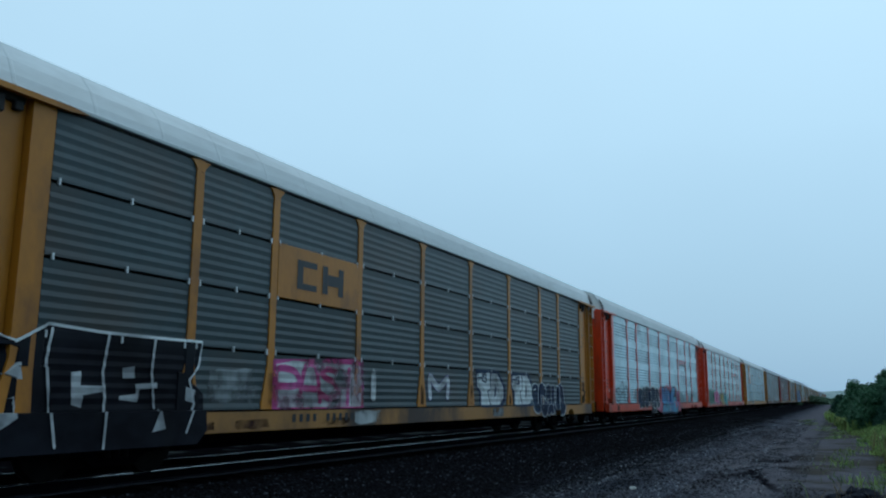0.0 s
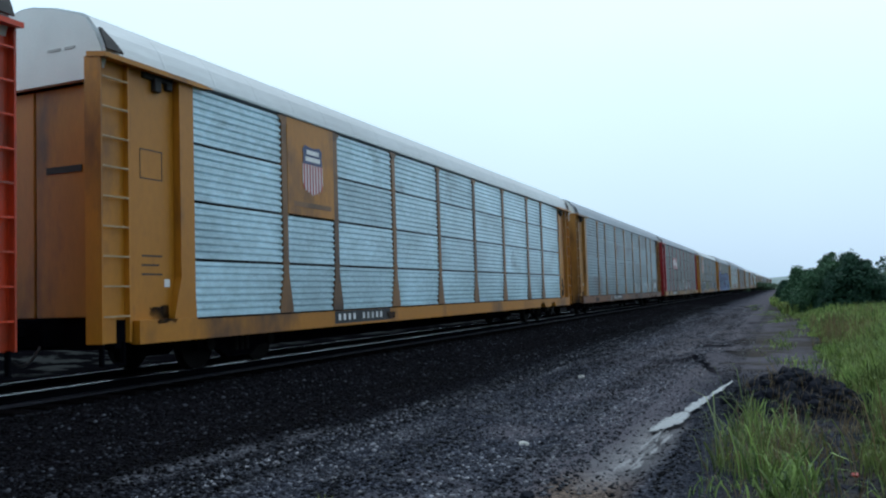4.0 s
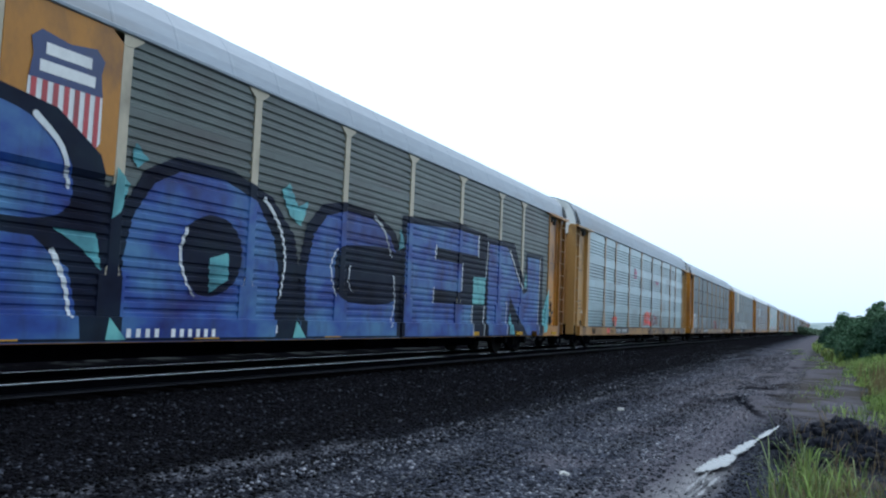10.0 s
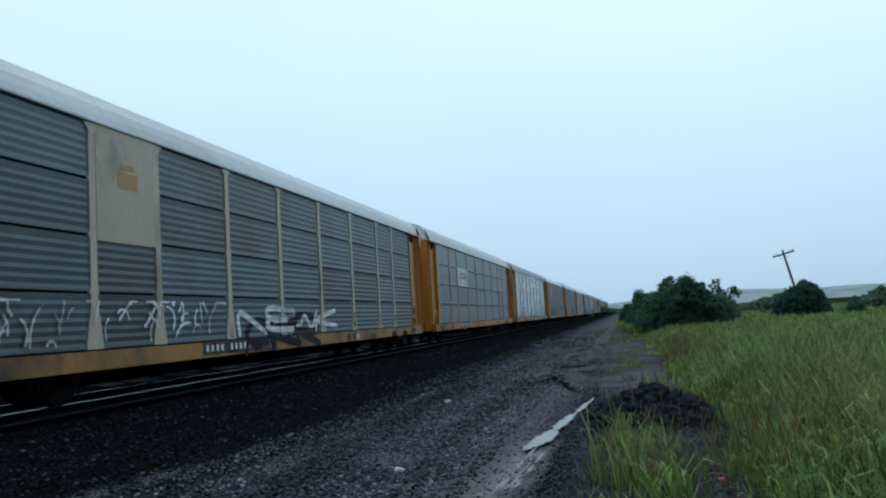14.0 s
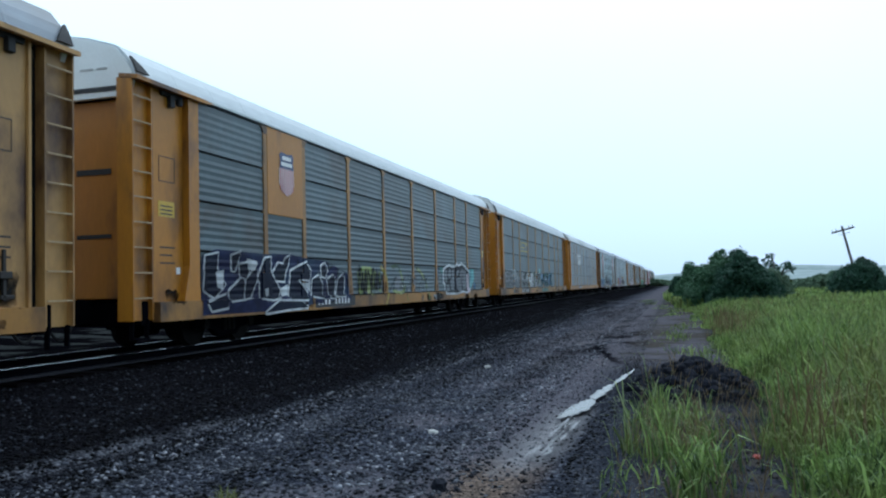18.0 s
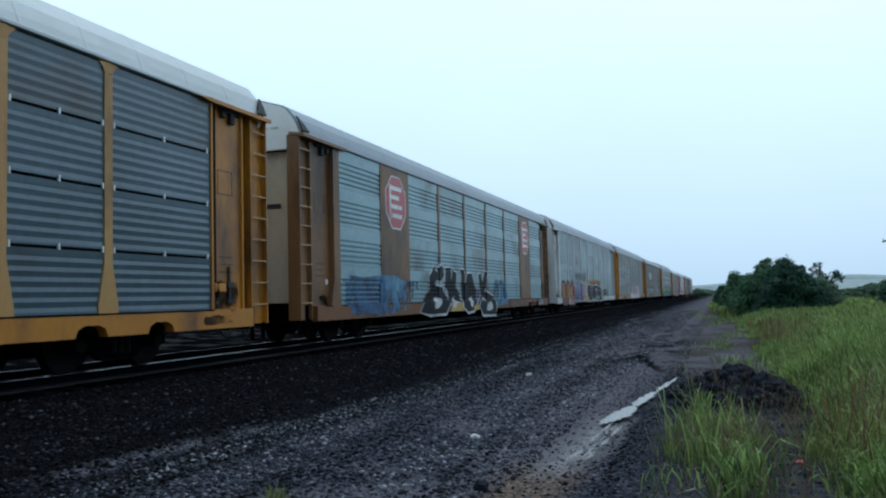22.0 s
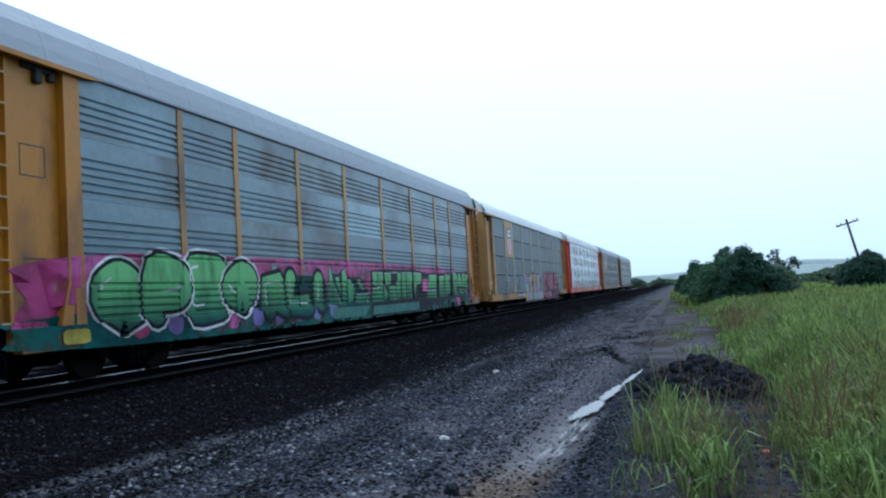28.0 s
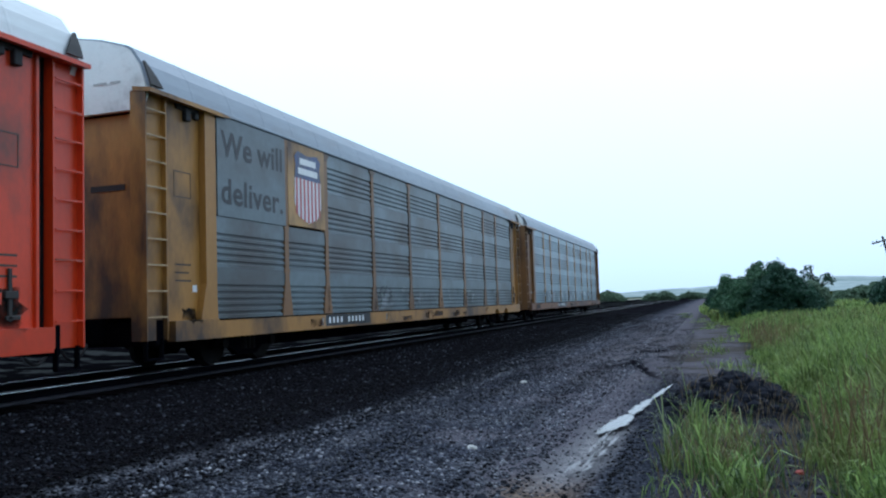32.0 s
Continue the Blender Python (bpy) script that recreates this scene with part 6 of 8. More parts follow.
build_pole()


def build_backdrop():
    """Hills on the horizon, far past the field; they glow, with pale mist painted into their colour."""
    m = bpy.data.materials.new("misty_hills")
    m.use_nodes = True
    nt = m.node_tree
    nt.nodes.remove(nt.nodes["Principled BSDF"])
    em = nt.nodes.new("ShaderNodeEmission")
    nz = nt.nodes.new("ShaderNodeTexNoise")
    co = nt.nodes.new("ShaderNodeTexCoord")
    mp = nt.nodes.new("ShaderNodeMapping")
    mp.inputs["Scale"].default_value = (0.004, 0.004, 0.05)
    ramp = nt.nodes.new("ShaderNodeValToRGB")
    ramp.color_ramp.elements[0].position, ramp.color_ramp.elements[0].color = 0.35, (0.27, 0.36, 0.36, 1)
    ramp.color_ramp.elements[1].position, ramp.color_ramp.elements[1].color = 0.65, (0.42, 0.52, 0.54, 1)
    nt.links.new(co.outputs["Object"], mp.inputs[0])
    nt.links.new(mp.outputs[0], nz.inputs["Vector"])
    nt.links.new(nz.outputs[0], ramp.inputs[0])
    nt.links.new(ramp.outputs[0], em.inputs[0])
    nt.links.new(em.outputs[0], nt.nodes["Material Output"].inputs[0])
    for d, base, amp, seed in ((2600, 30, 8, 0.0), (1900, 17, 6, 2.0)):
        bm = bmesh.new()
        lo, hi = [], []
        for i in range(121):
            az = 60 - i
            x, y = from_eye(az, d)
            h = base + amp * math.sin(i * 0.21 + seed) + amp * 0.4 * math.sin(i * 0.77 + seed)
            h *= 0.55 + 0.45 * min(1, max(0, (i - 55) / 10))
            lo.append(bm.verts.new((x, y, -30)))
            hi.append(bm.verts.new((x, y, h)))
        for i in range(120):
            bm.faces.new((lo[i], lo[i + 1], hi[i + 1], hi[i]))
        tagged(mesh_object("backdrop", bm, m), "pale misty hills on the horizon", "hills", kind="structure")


build_backdrop()
lump("red_litter", 10.78, 11.9, 0.036, paint("red_plastic", (0.34, 0.03, 0.018), 0.4, None, 0), "small scrap of red litter in the weeds", "litter", 0.6, 9)


# ---- the train ----
P_YELLOW = paint("railway_yellow", YELLOW, 0.6, RUST, 0.38)
P_YELLOW_OLD = paint("faded_yellow", (0.37, 0.18, 0.034), 0.65, (0.05, 0.028, 0.018), 0.55)
P_TAN = paint("faded_tan_yellow", (0.46, 0.26, 0.080), 0.65, RUST, 0.4)
P_DUN = paint("dun_post", (0.33, 0.215, 0.115), 0.65, (0.05, 0.03, 0.02), 0.5)
P_YELLOW_SHADED = paint("shaded_rusty_amber", (0.40, 0.155, 0.008), 0.6, RUST, 0.34)
P_CREAM = paint("faded_cream", (0.49, 0.43, 0.32), 0.65, GRIME, 0.25)
P_ORANGE = paint("railway_orange", ORANGE)
P_ORANGE_POST = paint("red_orange_post", (0.52, 0.070, 0.055), 0.55, GRIME, 0.15)
P_RED = paint("crimson_red", RED)
P_RUSTY = paint("rust_orange", (0.180, 0.072, 0.021), 0.7, RUST, 0.55)
P_BROWN = paint("brown_tan", (0.205, 0.100, 0.034), 0.65, (0.04, 0.025, 0.018), 0.45)
P_WHITE = paint("dull_white", (0.58, 0.60, 0.60), 0.6, GRIME, 0.3)
S_DARK = sheet("dark_slate_sheet", (0.0263, 0.0453, 0.0555))
S_DARK2 = sheet("dark_green_grey_sheet", (0.0303, 0.0413, 0.0443))
S_OLIVE = sheet("olive_grey_sheet", (0.0695, 0.0897, 0.0821))
S_STEEL = sheet("steel_blue_sheet", (0.0599, 0.0994, 0.1314), 0.5, 0.15, 0.06)
S_SLATE = sheet("slate_blue_sheet", (0.0604, 0.0944, 0.1115))
S_SILVER = sheet("bright_galvanised_sheet", (0.4489, 0.5876, 0.6223), 0.4, -0.05, 0.05)
S_PALE = sheet("pale_blue_sheet", (0.2268, 0.3576, 0.4158), 0.45, 0.12, 0.06)
S_GREY = sheet("grey_weathered_sheet", (0.1332, 0.2087, 0.2522), 0.5, 0.25)
S_GREY2 = sheet("lighter_weathered_sheet", (0.1698, 0.2389, 0.2661), 0.5, 0.25)
S_TEAL = sheet("pale_teal_sheet", (0.2161, 0.3552, 0.4065), 0.5, 0.12, 0.06)
S_BROWNISH = sheet("sooty_grey_sheet", (0.1068, 0.1418, 0.1588), 0.55, 0.4)
S_SAGE = sheet("sage_grey_sheet", (0.215, 0.310, 0.335), 0.45, 0.12, 0.06)
S_WORN = sheet("pale_worn_sheet", (0.2000, 0.2850, 0.3202), 0.5, 0.2)
S_BRIGHT = sheet("new_bright_sheet", (0.5184, 0.6972, 0.7825), 0.4, -0.04, 0.04)

CARS = []


def add(label, **spec):
    spec["label"] = label
    CARS.append((autorack(spec), spec.get("style", "gapped")))
    return CARS[-1]


def logo_bars(car, bay, tier, mat, x, rows, inset=0.35):
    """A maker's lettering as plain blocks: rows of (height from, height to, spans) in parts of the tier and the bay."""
    u0, u1 = POSTS[bay] + inset, POSTS[bay + 1] - inset
    z0 = Z_LOW + TIER * tier
    quads = []
    for a, b, spans in rows:
        for s0, s1 in spans:
            quads.append(bar(u0 + (u1 - u0) * s0, z0 + TIER * a, u0 + (u1 - u0) * s1, z0 + TIER * b))
    flat_marks(car, quads, mat, x, "logo")


def build_train():
    # yellow posts, dark sheets, yellow plate
    c, st = add("dark slate autorack with yellow posts, yellow plate and black graffiti", end=P_YELLOW, post=P_YELLOW, sill=P_YELLOW_OLD, sheet=S_DARK, posts="foot", skip={(2, 2)}, marks_dark=False, marks_at=5.0, rise=0.03, latch=True)
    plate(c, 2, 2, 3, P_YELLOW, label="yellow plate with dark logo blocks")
    logo_bars(c, 2, 2, INK, SIDE + 0.028, [(0.22, 0.34, [(0.08, 0.42)]), (0.66, 0.78, [(0.08, 0.42)]), (0.34, 0.66, [(0.08, 0.18)]), (0.22, 0.78, [(0.52, 0.62), (0.82, 0.92)]), (0.40, 0.62, [(0.62, 0.82)])], 0.5)
    area(c, "-1.9,0.42 -1.9,1.7 -1.3,2.0 -0.6,1.9 -0.3,1.74 0.15,1.98 1.0,1.93 1.9,1.92 2.85,1.92 2.8,1.55 2.6,1.35 2.95,1.15 3.0,0.6 2.8,0.42", G_BLACK, st, 0.005, label="black block letters of a large graffiti piece")
    for t in ("-1.9,1.7 -1.3,2.0 -0.6,1.9 -0.3,1.74 0.15,1.98 1.0,1.93 1.9,1.92 2.85,1.92 2.8,1.55 2.6,1.35 2.72,1.0 2.55,0.6", "0.2,1.92 0.15,1.5 0.22,1.05 0.24,0.88 0.32,0.5", "1.08,1.9 1.02,1.4 1.08,1.1 1.06,0.45", "1.9,1.9 1.87,1.45 1.95,0.95", "-0.75,1.9 -0.8,1.3 -0.7,0.5"):
        line(c, t, G_WHITE, st, 0.04, smooth=False, label="thin white outline")
    for t in ("0.54,1.40 0.69,1.42 0.70,1.24 1.10,1.24 1.08,1.17 0.75,1.12 0.73,0.96 0.58,1.00", "1.36,1.48 1.56,1.51 1.58,1.35 1.37,1.34", "1.33,1.11 1.62,1.14 1.60,1.27 2.00,1.30 2.00,1.22 1.68,1.20 1.65,1.03 1.33,1.06", "-0.50,1.45 -0.20,1.50 -0.15,1.30 -0.45,1.30", "-0.60,1.00 -0.25,1.10 -0.20,0.85 -0.45,0.70", "-1.5,1.5 -1.2,1.55 -1.2,1.3 -1.45,1.3", "1.90,0.62 2.05,0.95 2.15,0.66", "2.55,1.25 2.75,1.20 2.70,1.02 2.55,1.05"):
        area(c, t, T_WHITE3, st, 0.010, label="white hollow of a black letter")
    blotch(c, 3.1, 0.98, 4.4, 1.6, T_GREY, st, 0.004, 12, 0.3)
    area(c, "4.62,0.90 4.60,1.74 7.36,1.86 7.6,1.84 7.6,0.90", T_PINK, st, 0.0035, label="pink sprayed frame")
    area(c, "4.75,0.93 4.72,1.66 5.2,1.74 7.3,1.74 7.5,1.7 7.5,0.93", T_WHITE2, st, 0.005, label="faded white fill of pink letters")
    lettering(c, "PASI", (4.9, 0.95, 7.6, 1.72), [(0.0, T_PINK)], st, 0.05, label="thin pink letters on faded white")
    lettering(c, "I", (7.95, 0.98, 8.6, 1.72), [(0.04, T_WHITE2)], st, label="faded white mark")
    lettering(c, "M", (10.9, 1.0, 12.0, 1.70), [(0.05, G_PURPLE), (0.03, G_WHITE)], st, label="white letter with purple outline")
    for d, k in ((0.0, 1.0), (2.57, 0.96)):
        for t, m, lift in (("13.35,1.86 14.95,1.86 15.5,1.45 15.5,1.0 15.1,0.86 13.6,0.86 13.6,1.25 13.35,1.36", G_NAVY, 0.004), ("13.45,1.75 14.33,1.79 14.38,1.36 14.14,1.29 14.35,0.92 13.72,0.92 13.72,1.28 13.46,1.39", T_WHITE3, 0.007), ("14.42,1.78 14.88,1.78 15.33,1.42 15.36,1.13 15.07,0.93 14.42,0.92 14.22,1.25 14.42,1.36", T_WHITE3, 0.007), ("14.70,1.50 14.82,1.40 14.78,1.20 14.64,1.12", G_NAVY, 0.010)):
            area(c, " ".join("%.2f,%.2f" % (p.x * k + 13.4 * (1 - k) + d, p.y) for p in points(t)), m, st, lift, label="white letters with navy shadow")
        lettering(c, "HS", ((13.5 + d) / RUN, 1.5, (14.1 + d) / RUN, 1.76), [(-0.03, G_NAVY)], st, 0.03, label="small navy tag", seed=int(d) + 5)
    lettering(c, "SCRUB", (18.4, 0.50, 21.8, 1.62), [(0.10, G_WHITE), (0.07, G_NAVY), (-0.03, G_BLACK)], st, 0.05, label="black bubble graffiti with white outlines")

    # orange, silver sheets
    orange = dict(end=P_ORANGE, post=P_ORANGE_POST, sill=P_ORANGE, style="grouped", posts="tee", marks_dark=False, reflectors=False, worn=2)
    c, st = add("orange autorack with silver louvred sides and blue graffiti", sheet=S_BRIGHT, rise=0.08, **orange)
    lettering(c, "SAO", (0.2, 1.0, 2.5, 1.72), [(-0.042, G_BLACK)], st, 0.18, label="thin black tag")
    blotch(c, 4.4, 0.65, 10.2, 1.62, T_RED, st, 0.003, 5, 0.3)
    area(c, "8.7,0.55 8.65,1.63 9.4,1.45 9.9,1.75 10.3,1.5 11.9,1.9 12.5,1.75 12.9,2.05 13.4,1.75 14.9,1.8 15.3,1.5 15.9,1.35 15.7,0.9 15.9,0.4 9.8,0.4", G_CRIMSON, st, 0.003, label="crimson backing of the blue letters")
    for t in ("9.2,0.75 9.45,1.0 9.3,1.3 9.6,1.2 9.8,0.9", "15.2,0.95 15.5,1.35 15.6,0.95 15.45,0.6"):
        area(c, t, T_WHITE, st, 0.005, label="pale splash of spray")
    blotch(c, 3.6, 1.0, 4.9, 1.6, T_WHITE, st, 0.004, 6)
    lettering(c, "RUMSO", (4.7, 0.58, 9.9, 1.75), [(0.10, G_WHITE), (0.075, G_BLACK), (0.01, G_NAVY)], st, 0.05, label="black block-letter graffiti with white outlines")
    for t in ("9.98,0.33 10.3,0.82 10.25,1.76 11.15,1.78 11.35,1.5 11.55,1.78 12.0,1.78 12.0,0.33", "11.95,0.35 11.95,1.4 12.3,1.74 12.7,1.62 12.95,1.3 13.0,0.33", "12.9,0.35 12.9,1.4 13.15,1.72 13.5,1.5 13.65,1.1 13.65,0.33", "13.4,0.28 13.35,1.78 14.5,1.84 14.55,1.35 15.1,1.1 15.0,0.3"):
        area(c, t, G_NAVY, st, 0.006, label="navy outline of sky-blue letters")
    for t, m in (("10.4,0.86 10.38,1.68 11.08,1.70 11.28,1.27 11.45,1.70 11.92,1.70 11.90,0.80 11.55,0.8 11.38,0.95 11.2,0.82", G_SKY2), ("10.07,0.40 10.36,0.78 11.2,0.76 11.36,0.55 11.55,0.76 11.90,0.74 11.90,0.42 11.4,0.40", G_SKY), ("12.05,0.80 12.02,1.35 12.3,1.66 12.62,1.55 12.88,1.25 12.9,0.80", G_SKY2), ("12.98,0.80 12.98,1.35 13.17,1.64 13.42,1.48 13.58,1.1 13.58,0.80", G_SKY2), ("12.05,0.42 12.05,0.78 13.55,0.76 13.55,0.40", G_SKY), ("13.5,0.38 13.5,1.70 14.38,1.74 14.35,1.45 14.0,1.3 13.95,0.78 14.2,0.5 14.3,0.36", G_SKY2)):
        area(c, t, m, st, 0.009, label="sky-blue graffiti letter")
    for t in ("12.38,0.80 12.4,1.3 12.5,1.35 12.56,0.80", "13.22,0.80 13.22,1.3 13.3,1.3 13.36,0.80", "12.4,0.45 12.5,0.72 12.6,0.45"):
        area(c, t, G_CRIMSON, st, 0.012, label="dark red slit of a blue letter")
    for d, m in ((0.44, G_CYAN), (0.34, G_SKY2), (0.20, G_CRIMSON)):
        area(c, " ".join("%.2f,%.2f" % (14.42 + d * 1.25 * math.cos(i * 0.524), 0.80 + d * math.sin(i * 0.524)) for i in range(12)), m, st, 0.013 - d * 0.006, True, "round bowl of a sky-blue letter")
    area(c, "7.3,0.42 7.35,1.35 7.9,1.72 8.47,1.63 8.75,1.0 8.37,0.40", G_BLACK, st, 0.008, True, "round black end of the lettering")
    line(c, "7.9,1.76 8.5,1.66 8.8,1.0 8.4,0.38", G_WHITE, st, 0.05, label="white outline")
    area(c, "8.05,0.85 8.15,1.2 8.35,1.25 8.4,0.95 8.25,0.75", T_WHITE3, st, 0.011, True, "white hollow")
    for u, z in ((9.25, 0.72), (9.75, 1.05)):
        area(c, " ".join("%.3f,%.3f" % (u + (0.22 if i % 2 == 0 else 0.05) * math.cos(i * 0.785), z + (0.26 if i % 2 == 0 else 0.05) * math.sin(i * 0.785)) for i in range(8)), G_WHITE, st, 0.012, label="white four-pointed star")
    blotch(c, 15.2, 0.7, 16.2, 1.6, T_PINK, st, 0.006, 9)
    lettering(c, "SAOKE", (16.4, 0.95, 18.6, 1.45), [(-0.042, G_BLACK)], st, 0.18, label="thin black tag")
    lettering(c, "WUHN", (19.5, 0.95, 22.6, 1.55), [(-0.042, G_BLACK)], st, 0.18, label="thin black tag", seed=4)
    logo_bars(c, 6, 2, SHIELD_RED, SIDE + 0.012, [(0.42, 0.52, [(0.05, 0.22), (0.27, 0.45), (0.5, 0.68), (0.73, 0.92)]), (0.56, 0.66, [(0.05, 0.22), (0.27, 0.45), (0.5, 0.68), (0.73, 0.92)])])
    logo_bars(c, 6, 2, INK, SIDE + 0.012, [(0.30, 0.38, [(0.0, 1.0)])])

    c, st = add("orange autorack with silver sides and green, pink and yellow graffiti", sheet=S_SILVER, **orange)
    lettering(c, "ECS", (0.0, 0.62, 3.0, 1.85), [(0.10, G_WHITE), (0.07, G_GREEN)], st, 0.08, label="green graffiti with white outlines")
    blotch(c, 2.8, 0.62, 7.4, 1.55, T_MAGENTA, st, 0.003, 7)
    lettering(c, "SAG", (3.0, 0.64, 5.6, 1.85), [(0.09, G_WHITE), (0.06, G_MAGENTA)], st, 0.08, label="magenta graffiti with white outlines")
    lettering(c, "TW", (6.95, 0.48, 9.0, 1.73), [(0.10, G_NAVY), (0.06, G_YELLOW), (0.02, G_YELLOW)], st, 0.04, label="dull yellow letters with dark outlines")
    lettering(c, "OE", (8.9, 0.55, 11.1, 1.70), [(0.10, G_NAVY), (0.06, G_CYAN), (0.02, G_CYAN)], st, 0.04, label="cyan letters with dark outlines")
    logo_bars(c, 6, 2, SHIELD_RED, SIDE + 0.012, [(0.40, 0.50, [(0.0, 1.0)]), (0.56, 0.62, [(0.1, 0.9)])])

    shield_car = dict(end=P_YELLOW, post=P_YELLOW_OLD, sill=P_YELLOW, posts="foot")
    c, st = add("yellow autorack with bright silver sides and a shield plate", sheet=S_BRIGHT, skip={(1, 2), (1, 3)}, marks_at=4.3, worn=1, style="louvred", **dict(shield_car, post=P_BROWN))
    plate(c, 1, 2, 4, P_YELLOW, label="yellow plate with a striped shield")
    shield(c, POSTS[1] + 1.0, 3.75, 0.75, 1.0)
    flat_marks(c, [bar(POSTS[1] + 0.3, 2.98, POSTS[1] + 1.7, 3.08)], P_BROWN, SIDE + 0.027, "lettering_bar")

    c, st = add("grimy grey autorack with yellow posts and low pale graffiti", end=P_YELLOW_OLD, post=P_YELLOW_OLD, sill=P_RUSTY, sheet=S_GREY, style="ribbed", posts="foot", roof=M_ROOF_GREY)
    strokes(c, 12, 0.95, 23, 1.5, G_WHITE, st, 40, 3, 0.07)
    strokes(c, 2, 0.95, 10, 1.4, G_GREY, st, 20, 4, 0.09)
    lettering(c, "8", (22.4, 1.1, 23.0, 1.6), [(0.03, G_WHITE)], st, label="white tag")

    c, st = add("dark autorack with crimson posts and ends and a red plate", end=P_RED, post=P_RED, sill=P_YELLOW_OLD, sheet=S_DARK2, posts="foot", skip={(2, 2)}, latch=True, marks_at=3.3, roof=M_ROOF_GREY, worn=12, rise=-0.04)
    plate(c, 2, 2, 3, P_RED, label="red plate with white logo blocks")
    logo_bars(c, 2, 2, M_WHITE, SIDE + 0.028, [(0.25, 0.36, [(0.0, 0.16)]), (0.70, 0.80, [(0.0, 0.16), (0.20, 0.36), (0.42, 0.58)]), (0.25, 0.80, [(0.0, 0.06), (0.20, 0.27), (0.42, 0.49), (0.93, 1.0)]), (0.46, 0.56, [(0.20, 0.36), (0.42, 0.56), (0.63, 0.76)]), (0.25, 0.56, [(0.53, 0.59), (0.70, 0.77), (0.82, 0.88)])], 0.2)
    lettering(c, "STES", (8.6, 0.98, 12.0, 1.6), [(0.04, G_WHITE), (0.015, S_DARK2)], st, 0.05, label="white outline graffiti")
    strokes(c, 12.5, 1.0, 18, 1.7, G_WHITE, st, 22, 8, 0.08)
    area(c, "14.6,1.72 15.1,1.72 15.05,1.52 14.85,1.5 14.85,1.3 15.1,1.28 15.05,1.12 14.58,1.12", T_WHITE3, st, 0.005, label="square white brush mark")
    area(c, "15.78,1.57 16.2,1.50 16.5,1.60 16.4,1.45 16.7,1.40 16.35,1.30 16.55,1.13 16.1,1.2 15.85,1.13 15.9,1.3", T_PALEPINK, st, 0.005, label="jagged pale pink splash")
    scrawl(c, 11.7, 1.66, 12.7, 1.84, G_WHITE, st, 31, 0.05, 8, label="white scribbled tag")
    scrawl(c, 12.4, 0.68, 14.6, 0.80, G_BLACK, st, 32, 0.05, 8, label="black scribble on the sill")
    scrawl(c, 15.4, 0.66, 18.2, 0.82, G_BLACK, st, 33, 0.06, 9, label="black scribble on the sill")
    scrawl(c, 21.8, 2.42, 23.2, 2.55, G_GREY, st, 9, 0.04, 6, label="thin pale scribble")

    c, st = add("slate autorack with yellow ends, shield plate and white graffiti", sheet=S_SLATE, skip={(1, 2), (1, 3)}, rise=-0.06, sticker=True, **shield_car)
    plate(c, 1, 1.95, 4, P_YELLOW, label="yellow plate with a striped shield")
    shield(c, POSTS[1] + 1.0, 3.55, 1.1, 1.55)
    area(c, "0.1,0.45 0.2,1.7 1.3,1.75 2.8,1.76 4.0,1.78 5.3,1.80 5.6,1.5 6.35,1.45 6.3,0.85 5.0,0.80 4.0,0.75 2.9,0.42", G_BLACK, st, 0.003, label="black spray behind white-edged letters")
    for t in ("0.3,1.61 1.2,1.68 1.17,1.53 0.59,1.47 0.53,1.36 1.16,1.18 1.4,0.87 1.06,0.52 0.7,0.48 0.63,0.62 0.85,0.84 0.47,1.05 0.3,1.21 0.3,1.61", "1.57,1.56 1.93,1.68 2.31,1.7 2.35,1.61 2.6,1.69 2.65,1.35 2.42,1.07 2.7,0.48 1.96,0.5 1.87,0.81 2.0,1.09 1.62,1.27 1.57,1.56",
              "2.86,1.58 3.89,1.72 3.88,1.6 3.31,1.49 3.34,1.31 3.78,1.31 3.77,1.19 3.4,1.16 3.34,1.0 3.87,0.97 3.86,0.85 3.24,0.83 3.0,1.2 2.86,1.58", "4.24,1.64 5.12,1.74 5.44,1.62 5.55,1.41 5.25,1.19 5.69,0.89 5.42,0.82 4.88,1.11 4.56,0.82 4.22,0.84 4.24,1.64", "5.84,1.41 6.26,1.41 6.25,1.01 5.83,0.97 5.65,1.19 5.84,1.41"):
        line(c, t, G_WHITE, st, 0.085, 0.012, smooth=False, label="white outline of a black letter")
    for t in ("0.42,0.98 0.75,0.95 0.7,0.82 0.45,0.85", "1.2,1.62 1.45,1.6 1.42,1.3 1.2,1.25", "4.55,1.5 4.95,1.52 5.0,1.3 4.6,1.28", "2.1,1.5 2.3,1.5 2.3,1.3 2.1,1.28"):
        area(c, t, T_WHITE3, st, 0.010, label="white patch between the letters")
    blotch(c, 7.5, 0.98, 10.2, 1.75, T_LIME, st, 0.004, 3, 0.06)
    lettering(c, "PANT", (7.7, 1.05, 10.0, 1.68), [(0.0, G_BLACK)], st, 0.05, label="black tag on a yellow-green patch")
    scrawl(c, 13.2, 1.15, 15.8, 1.6, G_BLACK, st, 4, 0.03, 8, label="black scrawled line")
    scrawl(c, 12.8, 0.64, 16.6, 0.82, G_BLACK, st, 5, 0.03, 8, label="black scrawled line on the sill")
    scrawl(c, 7.0, 2.0, 8.8, 2.15, G_GREY, st, 6, 0.03, 5, label="thin pale scribble")
    lettering(c, "MOKE", (18.7, 0.42, 22.5, 1.74), [(0.10, G_WHITE), (0.075, G_BLACK), (0.03, G_BLACK)], st, 0.05, label="black bubble graffiti with white outlines")

